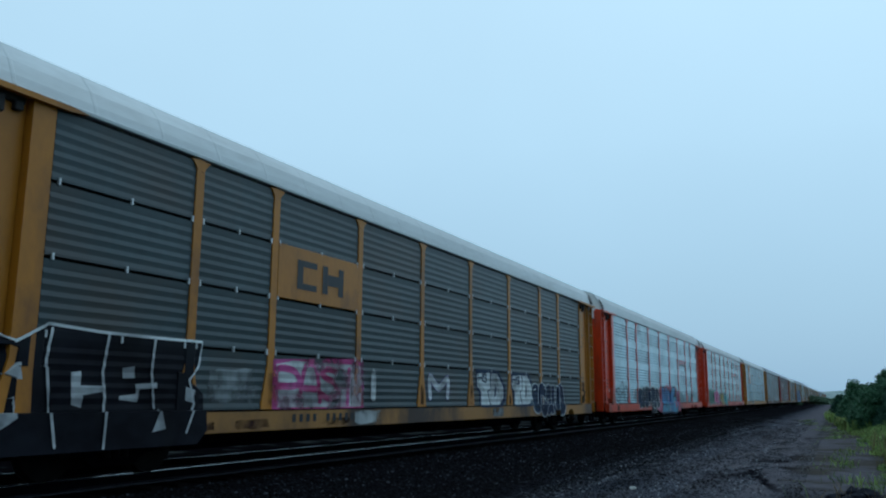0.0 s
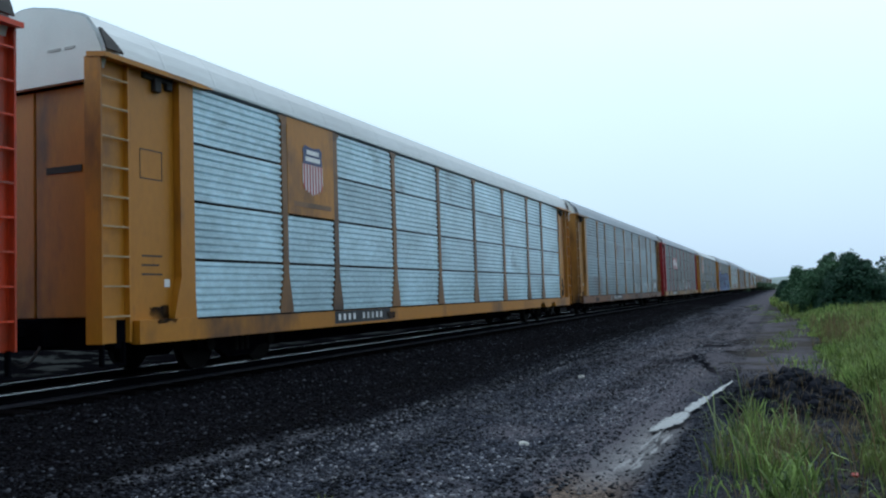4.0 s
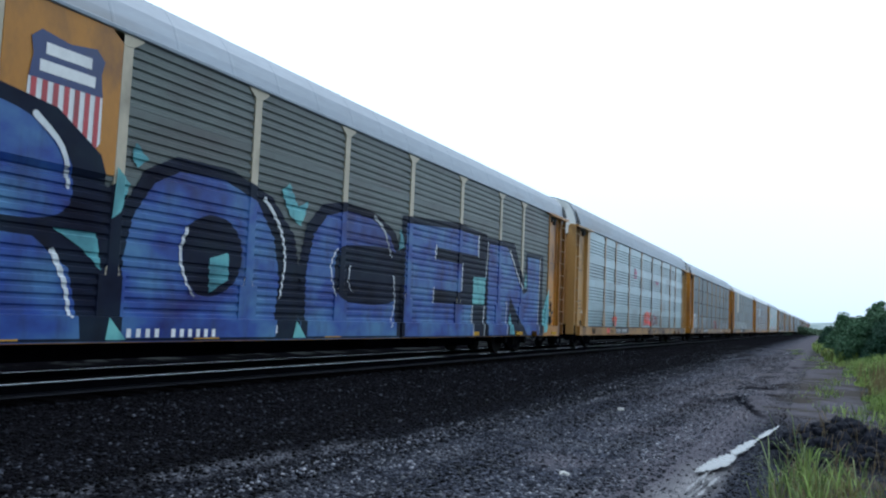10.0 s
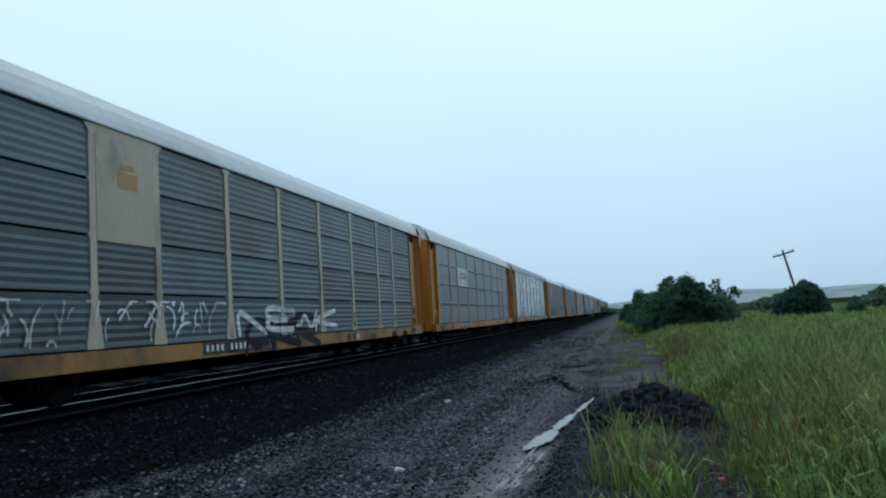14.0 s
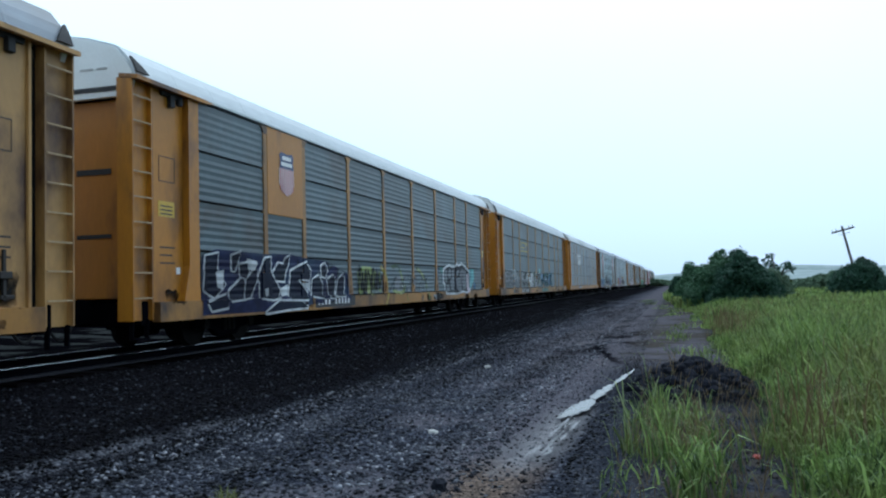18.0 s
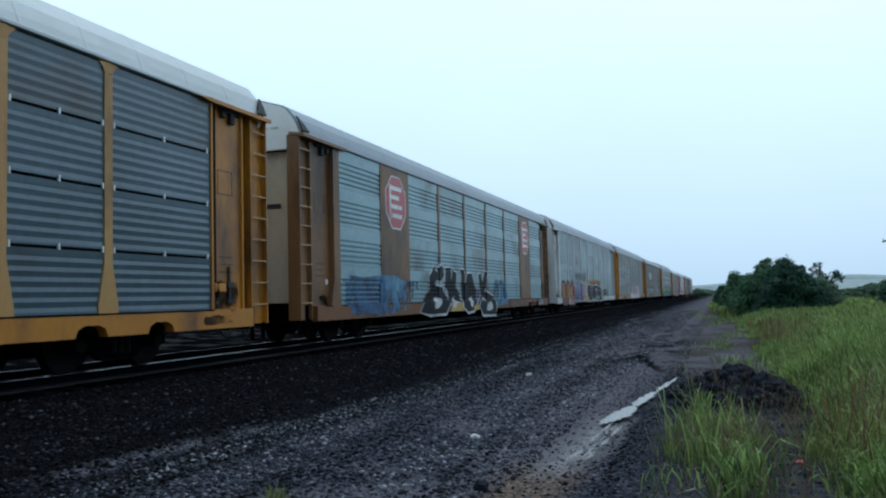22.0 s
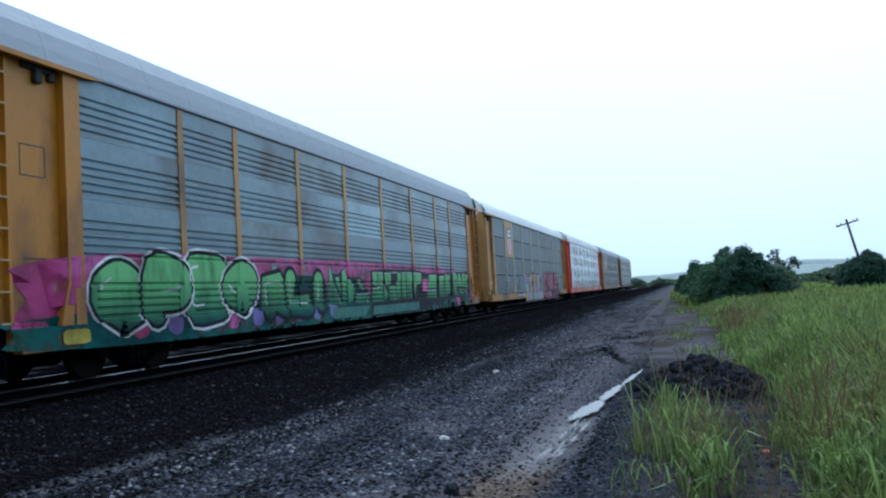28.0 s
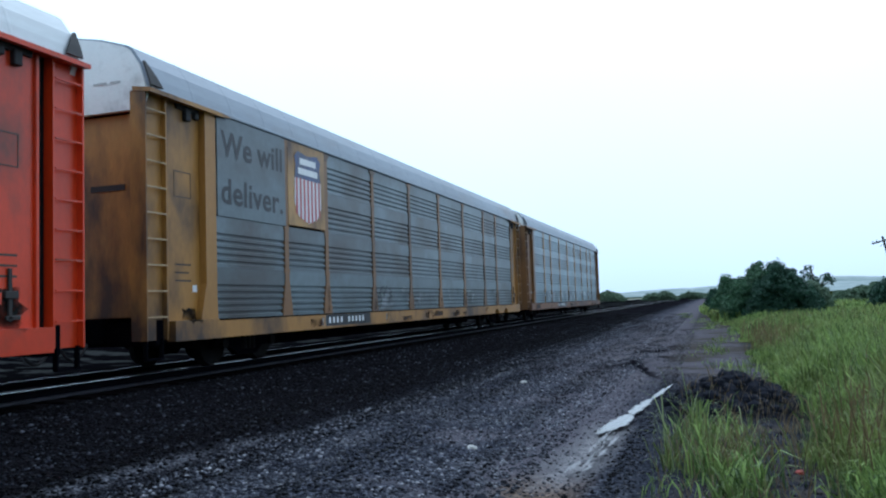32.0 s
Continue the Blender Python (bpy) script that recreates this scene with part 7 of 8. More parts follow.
    # the blue one
    c, st = add("olive autorack whose lower side is covered by huge blue graffiti", sheet=S_OLIVE, skip={(1, 2), (1, 3)}, style="ribbed", reflectors=True, roof=M_ROOF_GREY, worn=4, rise=0.1, slots=0, **dict(shield_car, posts="tee", post=P_CREAM))
    plate(c, 1, 1.95, 4, P_YELLOW, label="yellow plate with a striped shield")
    shield(c, POSTS[1] + 1.0, 3.55, 1.1, 1.6)
    area(c, "-0.15,0.57 -0.1,0.95 4.5,0.95 22.5,0.95 22.5,0.57", G_BLUE, st, 0.003, label="blue spray along the sill")
    area(c, "4.28,0.58 4.30,2.55 4.60,2.75 4.80,2.4 4.80,0.58", G_INK, st, 0.005, label="dark spray between two blue letters")
    blue = "huge blue bubble letter"
    for t, sm in (("0.15,0.58 0.1,1.3 0.3,1.75 0.6,2.0 0.2,2.4 0.2,2.95 0.6,3.3 1.2,3.45 2.5,3.6 3.5,3.45 4.2,3.0 4.45,2.4 4.45,0.58", False), ("4.5,0.58 4.53,1.75 4.62,2.3 5.0,2.95 5.6,3.25 6.8,3.28 7.9,3.0 8.6,2.4 8.85,1.6 8.8,0.58", False),
                  ("8.86,0.58 8.75,1.83 8.95,2.65 9.45,3.1 10.2,3.25 11.4,3.2 12.3,2.9 12.72,2.3 12.72,0.58", False), ("12.6,0.57 12.62,3.3 15.7,3.5 17.6,3.4 17.75,3.3 17.75,0.57", False), ("17.6,0.57 17.62,3.32 19.9,3.38 20.85,2.15 21.0,3.2 22.7,3.22 22.7,0.57", False)):
        area(c, t, G_INK, st, 0.006, sm, "dark outline of a huge blue letter")
    for t, sm in (("0.42,2.5 0.45,3.0 1.0,3.25 2.5,3.38 3.3,3.2 3.75,2.8 3.8,2.3 3.4,2.08 2.6,2.05 1.0,2.0 0.58,2.2", True), ("0.32,0.62 0.28,1.3 0.75,1.82 2.0,1.88 3.3,1.85 3.85,1.5 4.0,1.0 4.05,0.62", False), ("4.72,0.62 4.72,1.75 4.85,2.3 5.2,2.8 5.7,3.05 6.7,3.08 7.5,2.85 8.0,2.3 8.2,1.6 8.1,0.62", False),
                  ("9.05,0.62 9.0,1.8 9.2,2.5 9.6,2.9 10.3,3.08 11.3,3.05 12.1,2.75 12.4,2.4 12.45,0.62", False), ("12.85,0.6 12.85,3.15 15.7,3.32 17.05,3.28 17.05,2.75 14.4,2.75 14.4,2.45 16.0,2.45 16.0,1.72 14.35,1.72 14.35,1.4 16.7,1.4 16.75,0.6", False), ("17.85,0.6 17.85,3.15 19.3,3.2 20.75,1.85 21.15,1.95 21.15,3.05 22.3,3.08 22.25,0.6 21.1,0.6 19.65,1.75 19.35,0.6", False)):
        area(c, t, G_BLUE, st, 0.009, sm, blue)
    for t in ("1.95,2.72 2.0,2.3 2.5,2.15 2.75,2.45 2.6,2.75 2.25,2.85", "1.3,1.55 1.4,1.2 1.8,1.15 2.3,1.3 2.2,1.6 1.7,1.7", "5.88,2.27 6.35,2.49 6.86,2.42 7.16,2.07 7.07,1.54 6.59,1.26 6.1,1.32 5.83,1.78", "9.95,1.5 10.0,2.2 10.5,2.42 12.4,2.42 12.45,1.4 10.6,1.28"):
        area(c, t, G_INK, st, 0.012, True, "dark hollow of a blue letter")
    for t in ("-0.03,2.1 0.22,2.21 0.58,1.8 0.2,1.75 0.12,0.88 -0.13,1.25 -0.15,1.63", "2.03,1.54 2.4,1.39 2.08,1.24", "3.58,1.98 4.24,1.98 4.36,1.50 4.05,1.75", "4.46,2.2 4.5,2.9 4.75,2.7 4.6,2.3", "4.75,3.1 4.8,3.3 5.05,3.1 4.85,2.95", "4.5,0.9 4.45,0.6 4.8,0.6", "6.44,1.29 6.41,1.83 6.84,1.95 6.88,1.53", "8.14,3.15 8.36,3.32 8.64,2.93 8.97,3.08 8.76,2.6 8.4,2.75", "8.7,0.9 8.6,0.6 9.0,0.6", "16.78,2.16 17.64,2.19 17.58,1.44 16.76,1.43", "20.85,2.1 21.0,2.6 21.1,2.05", "19.5,0.62 19.65,1.3 19.95,0.62", "23.3,2.16 22.75,1.36 22.75,0.65 23.1,0.7 23.4,1.28", "12.5,2.5 12.55,3.0 12.78,2.6"):
        area(c, t, G_CYAN, st, 0.016, label="turquoise wedge between the letters")
    for t, w in (("3.19,3.3 3.59,2.98 3.76,2.5", 0.13), ("1.9,2.71 2.0,2.27 2.56,2.14", 0.08), ("1.28,1.57 1.38,1.22 1.57,1.12", 0.10), ("3.6,1.69 3.81,1.3 3.91,0.9", 0.12), ("7.68,2.94 8.12,2.53 8.33,1.99 8.24,1.28", 0.10), ("5.9,2.23 5.77,1.86 5.92,1.47 6.11,1.24", 0.09), ("11.37,3.1 11.81,2.85 12.17,2.32", 0.10), ("10.0,2.3 9.8,1.95 10.0,1.4", 0.06), ("12.3,1.9 12.4,1.3 12.2,0.8", 0.06), ("10.5,2.0 10.45,1.7 10.6,1.5", 0.05),
                 ("14.4,2.78 14.38,2.45", 0.08), ("14.35,1.75 14.33,1.38", 0.08), ("17.05,3.28 17.05,2.72", 0.09), ("16.02,2.45 16.0,1.75", 0.07), ("17.75,3.2 17.65,2.2", 0.06), ("17.6,1.4 17.5,0.6", 0.06), ("16.75,1.38 16.75,0.6", 0.06), ("19.5,3.1 20.7,2.0", 0.07), ("22.35,3.1 22.25,0.62", 0.06), ("19.35,1.6 19.3,0.6", 0.06)):
        line(c, t, G_WHITE, st, w * 0.75, 0.020, 0.5, label="white highlight on a blue letter", name="highlight")
    flat_marks(c, [bar(4.80 + 0.17 * i + 0.15 * (i > 3), 0.63, 4.88 + 0.17 * i + 0.15 * (i > 3), 0.75) for i in range(10)], M_WHITE, SIDE + 0.084, "number_lettering")["kind"] = "stuff"

    c, st = add("pale blue-silver autorack with tan ends and fluorescent red graffiti", end=P_TAN, post=P_DUN, sill=P_YELLOW_OLD, sheet=S_SAGE, style="grouped", posts="foot", roof=M_ROOF_GREY, marks_at=4.6, rise=0.26, slots=0)
    lettering(c, "ADK", (11.4, 0.98, 13.2, 1.75), [(0.06, G_FIRE)], st, 0.05, label="fluorescent red graffiti")
    lettering(c, "ON", (13.6, 0.98, 15.1, 1.65), [(0.06, T_FIRE)], st, 0.05, label="smeared fluorescent red graffiti")
    strokes(c, 4.4, 0.95, 5.0, 1.3, G_FIRE, st, 10, 5, 0.14)
    lettering(c, "B", (8.75, 3.3, 9.35, 3.8), [(0.02, G_CRIMSON)], st, label="small crimson mark")
    lettering(c, "H", (14.7, 3.1, 15.3, 3.6), [(0.02, G_CRIMSON)], st, label="small crimson mark")
    blotch(c, 3.0, 0.62, 3.6, 0.86, G_FIRE, st, 0.004, 4, 0.2)

    c, st = add("dark slate autorack with yellow posts and rusty orange ends", end=P_YELLOW, post=P_YELLOW_OLD, sill=P_YELLOW_OLD, sheet=S_DARK, posts="tee", roof=M_ROOF_GREY, marks_at=5.0, worn=10, rise=0.14)
    lettering(c, "SJ", (0.05, 0.95, 1.9, 2.05), [(0.10, G_WHITE), (0.0, G_GREY)], st, 0.08, label="white brush tag")
    strokes(c, 5.0, 1.0, 7.5, 1.7, G_GREY, st, 25, 6, 0.12)
    area(c, "11.7,0.92 11.75,1.45 12.1,1.6 12.6,1.55 13.0,1.3 13.6,1.5 14.0,1.2 14.1,0.92", T_FIRE, st, 0.003, label="smeared fluorescent red graffiti")
    for t in ("11.66,1.70 11.68,0.93", "12.02,1.55 12.0,0.95", "12.3,1.5 12.75,1.5 12.75,1.1 12.3,1.1 12.3,1.5", "13.06,1.68 13.05,0.95", "13.3,1.6 13.3,1.2", "13.62,1.60 13.66,0.95", "13.1,1.3 13.6,1.25"):
        line(c, t, T_FIRE, st, 0.10, 0.006, smooth=False, label="red letter stroke that has run")
    area(c, "14.55,1.45 15.0,1.6 15.3,1.87 15.63,1.89 15.54,0.89 14.62,0.93", T_GREY, st, 0.004, label="pale smear of spray")
    for p in POSTS[5:-1]:
        blotch(c, p / RUN - 0.2, 0.92, p / RUN + 0.2, 1.5, T_WHITE2, st, 0.005, int(p), 0.15, label="pale spray on the post's foot")

    c, st = add("blue-grey autorack with cream plate and white tags", sheet=S_SLATE, skip={(1, 2), (1, 3)}, **dict(shield_car, sill=P_YELLOW_OLD, post=P_CREAM))
    plate(c, 1, 1.9, 4, P_CREAM, label="faded cream plate with a worn emblem")
    flat_marks(c, [bar(POSTS[1] + 0.7, 3.7, POSTS[1] + 1.3, 4.0), bar(POSTS[1] + 0.8, 4.05, POSTS[1] + 1.2, 4.15)], P_TAN, SIDE + 0.027, "worn_emblem")
    strokes(c, 0.3, 0.95, 6.8, 1.7, G_WHITE, st, 40, 16, 0.06)
    lettering(c, "NEWK", (8.0, 0.95, 14.5, 1.6), [(0.02, G_WHITE)], st, 0.05, label="white outline graffiti")
    lettering(c, "AKR", (8.2, 0.5, 13.0, 1.4), [(0.02, G_BLACK)], st, 0.05, label="black tag")

    plated = dict(end=P_YELLOW, post=P_YELLOW, sill=P_YELLOW, posts="foot", skip={(2, 2)})
    c, st = add("steel-blue autorack with yellow posts and a white bracketed plate", sheet=S_STEEL, marks_at=4.6, latch=True, worn=3, rise=0.06, **plated)
    plate(c, 2, 2, 3, P_WHITE, label="white plate with bracketed blue blocks")
    brackets = [(0.15, 0.90, [(0.10, 0.13), (0.87, 0.90)]), (0.85, 0.90, [(0.10, 0.18), (0.82, 0.90)]), (0.30, 0.36, [(0.10, 0.18), (0.82, 0.90)]), (0.42, 0.52, [(0.24, 0.40), (0.44, 0.58)]), (0.68, 0.78, [(0.24, 0.40), (0.44, 0.58)]), (0.42, 0.78, [(0.24, 0.30), (0.62, 0.68), (0.72, 0.78)]), (0.12, 0.17, [(0.12, 0.22), (0.76, 0.88)])]
    logo_bars(c, 2, 2, INK, SIDE + 0.028, brackets, 0.3)

    c, st = add("pale silver autorack with tan posts and orange-red post feet", end=P_TAN, post=P_DUN, sill=P_YELLOW_OLD, sheet=S_SILVER, style="ribbed", posts="foot", roof=M_ROOF_GREY, marks_at=6.0, worn=3, slots=0)
    logo_bars(c, 2, 2, SHIELD_RED, SIDE + 0.012, [(0.2, 0.32, [(0.1, 0.45)]), (0.55, 0.68, [(0.1, 0.45)]), (0.2, 0.68, [(0.1, 0.2), (0.55, 0.65), (0.82, 0.92)]), (0.3, 0.45, [(0.65, 0.82)])])
    flat_marks(c, [bar(POSTS[2] + 0.35 + 0.22 * i, 2.84, POSTS[2] + 0.48 + 0.22 * i, 2.92) for i in range(10) if i not in (3, 7)], INK, SIDE + 0.012, "small_lettering")["kind"] = "stuff"
    for p in POSTS[2:7]:
        blotch(c, p / RUN - 0.16, 0.93, p / RUN + 0.16, 1.5, G_FIRE, st, 0.004, 3, 0.1, label="red-orange spray on the post's foot")
    lettering(c, "HLASA", (13.6, 0.62, 15.2, 0.88), [(0.0, G_BLACK)], st, label="black tag on the sill")

    c, st = add("slate autorack with yellow shield plate and white bubble graffiti", sheet=S_SLATE, skip={(1, 2), (1, 3)}, marks_at=5.0, rise=-0.08, slots=2, sticker=True, **dict(shield_car, sill=P_YELLOW_OLD))
    plate(c, 1, 1.95, 4, P_YELLOW, label="yellow plate with a small striped shield")
    shield(c, POSTS[1] + 1.0, 3.75, 0.72, 1.0)
    area(c, "0.0,0.62 0.05,1.75 0.6,1.9 1.5,1.88 2.6,1.86 3.7,1.90 4.7,1.82 5.8,1.78 7.2,1.5 7.3,0.75 4.7,0.70 4.3,0.60", T_NAVY, st, 0.003, label="thin navy spray behind jagged letters")
    for t in ("0.1,1.1 0.2,1.75 0.65,1.82 0.6,1.5 0.9,1.2 0.5,0.95", "0.2,0.85 0.95,1.0 0.9,0.75 0.3,0.7", "1.15,1.78 1.52,1.87 1.37,1.63 1.26,1.48 1.15,1.48", "1.04,1.07 1.54,1.33 1.66,1.29 1.62,0.91 1.04,0.88", "1.46,1.60 1.78,1.65 1.84,1.45 1.72,1.33 1.48,1.37", "1.72,1.29 2.21,1.62 2.18,1.29 1.89,0.94 1.65,0.90", "2.21,1.33 2.54,1.77 2.81,1.80 2.81,1.46 3.23,1.08 3.15,0.91 2.80,0.87 2.30,0.91 2.30,1.25", "2.91,1.46 3.17,1.68 3.42,1.65 3.50,1.78 3.73,1.86 3.65,1.65 3.50,1.47 3.46,1.27 3.23,1.29 3.02,1.29",
              "3.77,1.50 4.60,1.72 4.86,1.54 4.81,1.30 4.42,1.32 4.17,1.30 4.63,0.97 4.58,0.83 3.64,0.85 3.68,1.09 3.76,1.34", "4.89,0.91 4.95,1.30 5.32,1.42 5.55,1.20 5.50,0.85", "5.47,1.65 5.72,1.73 5.86,1.55 5.71,1.35 5.51,1.40", "5.85,1.30 6.22,1.43 6.37,1.30 6.20,0.83 5.94,0.84", "6.36,0.88 6.53,1.30 6.87,1.46 6.98,1.30 6.91,0.87", "2.46,0.58 3.08,0.82 4.24,0.79 4.58,0.64 3.60,0.63"):
        ring = points(t) + points(t)[:1]
        bm = bmesh.new()
        ribbon(bm, ring, 0.10, 0.0)
        sprayed(c, bm, G_WHITE, st, 0.007, "graffiti_outline", "white outline of a jagged letter", 1.0)
        area(c, t, G_INK, st, 0.012, label="jagged blue-black graffiti letter")
    for t in ("0.55,1.45 0.85,1.5 0.8,1.1 0.6,1.15", "1.75,1.75 2.2,1.7 2.1,1.5 1.85,1.5", "3.2,1.1 3.6,1.2 3.6,0.95 3.3,0.92", "4.3,1.22 4.85,1.25 4.75,1.0", "2.5,1.1 2.65,1.12 2.65,0.95 2.52,0.93"):
        area(c, t, T_WHITE3, st, 0.014, label="white splash between the letters")
    blotch(c, 8.0, 0.80, 10.5, 1.72, T_LIME, st, 0.003, 17, 0.45)
    scrawl(c, 8.2, 1.0, 10.3, 1.6, G_BLACK, st, 37, 0.07, 9, label="dark olive scrawl")
    for t in ("9.89,1.71 10.25,1.45 10.44,1.05 10.13,0.58", "10.9,1.70 11.43,1.75 11.9,1.3 12.2,0.65", "13.2,1.72 13.7,1.65 14.4,1.3 14.7,0.65", "11.0,0.95 11.8,0.9 12.3,1.2"):
        line(c, t, G_YELLOW if t[0] == "9" else T_LIME, st, 0.13, 0.006, 0.3, label="faded yellow stroke")
    blotch(c, 10.8, 0.85, 15.4, 1.55, T_GREY, st, 0.0035, 41, 0.4)
    area(c, "15.94,1.78 16.72,1.82 16.9,1.3 16.6,1.26 16.3,1.2 15.9,1.26", T_SKY, st, 0.003, label="turquoise smear beside the grey letters")
    area(c, "20.93,1.80 21.74,1.80 21.80,1.4 21.4,1.1 21.1,0.95 20.93,0.95", G_CYAN, st, 0.003, label="turquoise smear beside the grey letters")
    area(c, "21.67,1.25 22.1,1.16 21.95,0.92 21.60,0.92", T_SKY, st, 0.004, label="pale turquoise drip")
    area(c, "16.38,1.80 16.78,1.82 16.72,1.56 16.43,1.60", G_TEAL, st, 0.005, label="dark turquoise dab")
    area(c, "16.72,1.43 16.78,1.78 17.16,1.88 17.69,1.96 17.97,1.90 18.42,1.90 18.82,2.05 19.15,1.97 19.59,2.07 20.05,1.98 20.55,1.82 20.93,1.72 20.96,0.92 20.32,0.75 19.48,0.80 18.56,0.72 16.9,0.75 16.95,1.10 16.74,1.20", T_WHITE3, st, 0.005, label="white outline of the grey bubble letters")
    area(c, "16.83,1.43 16.88,1.70 17.16,1.79 17.69,1.87 17.97,1.82 18.42,1.81 18.82,1.94 19.15,1.87 19.59,1.97 20.05,1.88 20.42,1.75 20.86,1.64 20.86,1.0 20.32,0.84 19.48,0.89 18.56,0.81 17.0,0.84 17.05,1.17 16.86,1.24", G_BLACK, st, 0.008, label="black outline of the grey bubble letters")
    for t in ("16.90,1.41 16.98,1.68 17.22,1.72 17.31,1.62 17.31,1.26 16.98,1.26", "17.42,1.60 17.69,1.76 17.86,1.72 17.88,1.44 17.65,1.40 17.40,1.50", "17.74,1.33 17.96,1.38 18.02,1.68 18.33,1.70 18.36,0.96 17.95,0.93 17.84,1.03", "17.18,1.13 17.57,1.13 17.60,0.91 17.17,0.90", "18.62,1.63 19.08,1.76 19.17,1.66 18.88,1.50 18.62,1.54", "18.60,1.40 19.20,1.43 19.52,1.24 19.52,0.93 18.80,0.90 18.64,1.21", "19.29,1.65 19.63,1.81 20.02,1.75 20.28,1.67 20.22,1.03 19.80,0.94 19.63,1.22 19.29,1.45", "20.62,1.62 20.80,1.66 20.80,1.06 20.70,1.02"):
        area(c, t, G_STEELY, st, 0.012, True, "grey fill of a bubble letter")
    area(c, "20.33,1.54 20.54,1.63 20.67,0.81 20.32,0.79", T_PALEPINK, st, 0.022, label="pale stroke down the post")
    area(c, "16.96,0.60 20.03,0.62 20.02,0.57 17.02,0.57", T_GREY, st, 0.004, label="grey spray on the sill")

    c, st = add("dark slate autorack with cream-yellow posts and turquoise graffiti", sheet=S_SLATE, marks_at=4.6, worn=10, rise=0.1, **dict(plated, sill=P_YELLOW_OLD, post=P_TAN, skip=()))
    logo_bars(c, 2, 2, G_YELLOW, SIDE + 0.012, [(0.42, 0.52, [(0.05, 0.25), (0.30, 0.48)]), (0.72, 0.82, [(0.05, 0.25), (0.30, 0.48), (0.55, 0.95)]), (0.42, 0.82, [(0.05, 0.12), (0.72, 0.80)]), (0.22, 0.30, [(0.0, 1.0)])], 0.3)
    lettering(c, "PEN", (0.2, 0.95, 4.4, 1.85), [(0.05, T_WHITE2), (0.02, T_GREY)], st, 0.1, label="pale grey graffiti of a paint tube")
    strokes(c, 6.4, 1.0, 8.6, 1.7, G_WHITE, st, 14, 20, 0.16)
    blotch(c, 5.2, 0.93, 12.1, 1.85, T_WHITE, st, 0.003, 57, 0.12)
    lettering(c, "SEIFE", (5.4, 0.92, 12.1, 1.85), [(0.06, T_WHITE), (0.02, T_GREY)], st, 0.08, label="faded white graffiti with pale green smears")
    strokes(c, 7.0, 1.0, 12.0, 1.75, T_LIME, st, 8, 33, 0.10)
    blotch(c, 11.7, 1.82, 12.2, 2.12, G_CYAN, st, 0.004, 58, 0.1)
    blotch(c, 12.3, 0.93, 17.2, 1.85, T_TEAL, st, 0.003, 59, 0.2)
    lettering(c, "PHNE", (12.3, 0.93, 17.4, 1.95), [(0.06, T_PURPLE), (0.03, T_TEAL), (0.0, T_SKY)], st, 0.08, label="faded turquoise and violet graffiti")
    blotch(c, 12.4, 0.57, 15.6, 0.82, G_TEAL, st, 0.003, 19, 0.4, label="turquoise spray on the sill")
    for u in (8.3, 11.0):
        blotch(c, u, 0.62, u + 0.35, 0.74, G_ORANGE, st, 0.006, int(u), 0.2, label="orange spray dab on the sill")

    c, st = add("steel-blue autorack with yellow ends and a white bracketed plate", sheet=S_STEEL, marks_at=4.8, latch=True, worn=3, rise=0.04, slots=2, **dict(plated, post=P_TAN))
    plate(c, 2, 2, 3, P_WHITE, label="white plate with bracketed blue blocks")
    logo_bars(c, 2, 2, INK, SIDE + 0.028, brackets, 0.3)

    c, st = add("pale teal autorack with brown ends and red octagon emblems", end=P_BROWN, door=P_CREAM, post=P_BROWN, sill=P_RUSTY, sheet=S_TEAL, style="grouped", posts="plain", roof=M_ROOF_GREY, skip={(1, k) for k in range(4)} | {(7, k) for k in range(4)}, marks_at=8.5)
    for bay in (1, 7):
        plate(c, bay, 0, 4, P_BROWN, label="brown full-height plate", inset=0.02)
        u, z = POSTS[bay] + 1.0, 3.75
        for r, m, x in ((0.82, M_WHITE, 0.026), (0.78, SHIELD_RED, 0.030)):
            flat_marks(c, [[(u + r * math.cos(radians(22.5 + 45 * i)), z + r * 1.0 * math.sin(radians(22.5 + 45 * i))) for i in range(8)]], m, SIDE + x, "octagon_emblem")
        flat_marks(c, [bar(u - 0.42, z + 0.34 - 0.26 * i, u + 0.42 - 0.2 * (i == 1), z + 0.46 - 0.26 * i) for i in range(4)] + [bar(u - 0.5, z - 0.5, u - 0.38, z + 0.5)], M_WHITE, SIDE + 0.034, "emblem_lettering")
    blotch(c, 0.0, 0.58, 4.8, 1.7, T_SKY, st, 0.003, 40, 0.2)
    blotch(c, 6.2, 0.58, 15.0, 1.4, T_PURPLE, st, 0.003, 41, 0.3)
    shapes = ("6.3,1.69 6.85,2.06 7.05,1.85 7.35,2.08 7.7,2.07 7.75,1.74 7.35,1.55 6.95,1.6 6.85,1.4 7.5,1.38 8.26,0.91 7.75,0.52 6.1,0.52 5.3,0.6 6.05,1.18 6.4,1.25", "7.95,2.02 8.5,2.05 8.5,1.6 8.7,1.98 9.1,1.88 9.05,1.4 9.45,1.16 9.45,0.85 8.85,0.9 8.75,1.1 8.3,0.80 8.1,1.25 7.8,1.4", "9.6,2.0 10.05,2.0 10.1,1.5 10.3,1.86 10.95,1.9 11.3,1.4 11.6,1.3 11.45,0.9 11.0,0.55 10.2,0.50 9.7,0.7", "11.75,1.85 12.15,1.95 12.3,1.6 12.7,2.0 13.0,1.98 12.9,1.45 12.6,1.25 13.2,1.15 13.9,1.05 14.1,0.65 13.95,0.32 12.1,0.36 11.7,0.7 12.1,1.1 11.95,1.4")
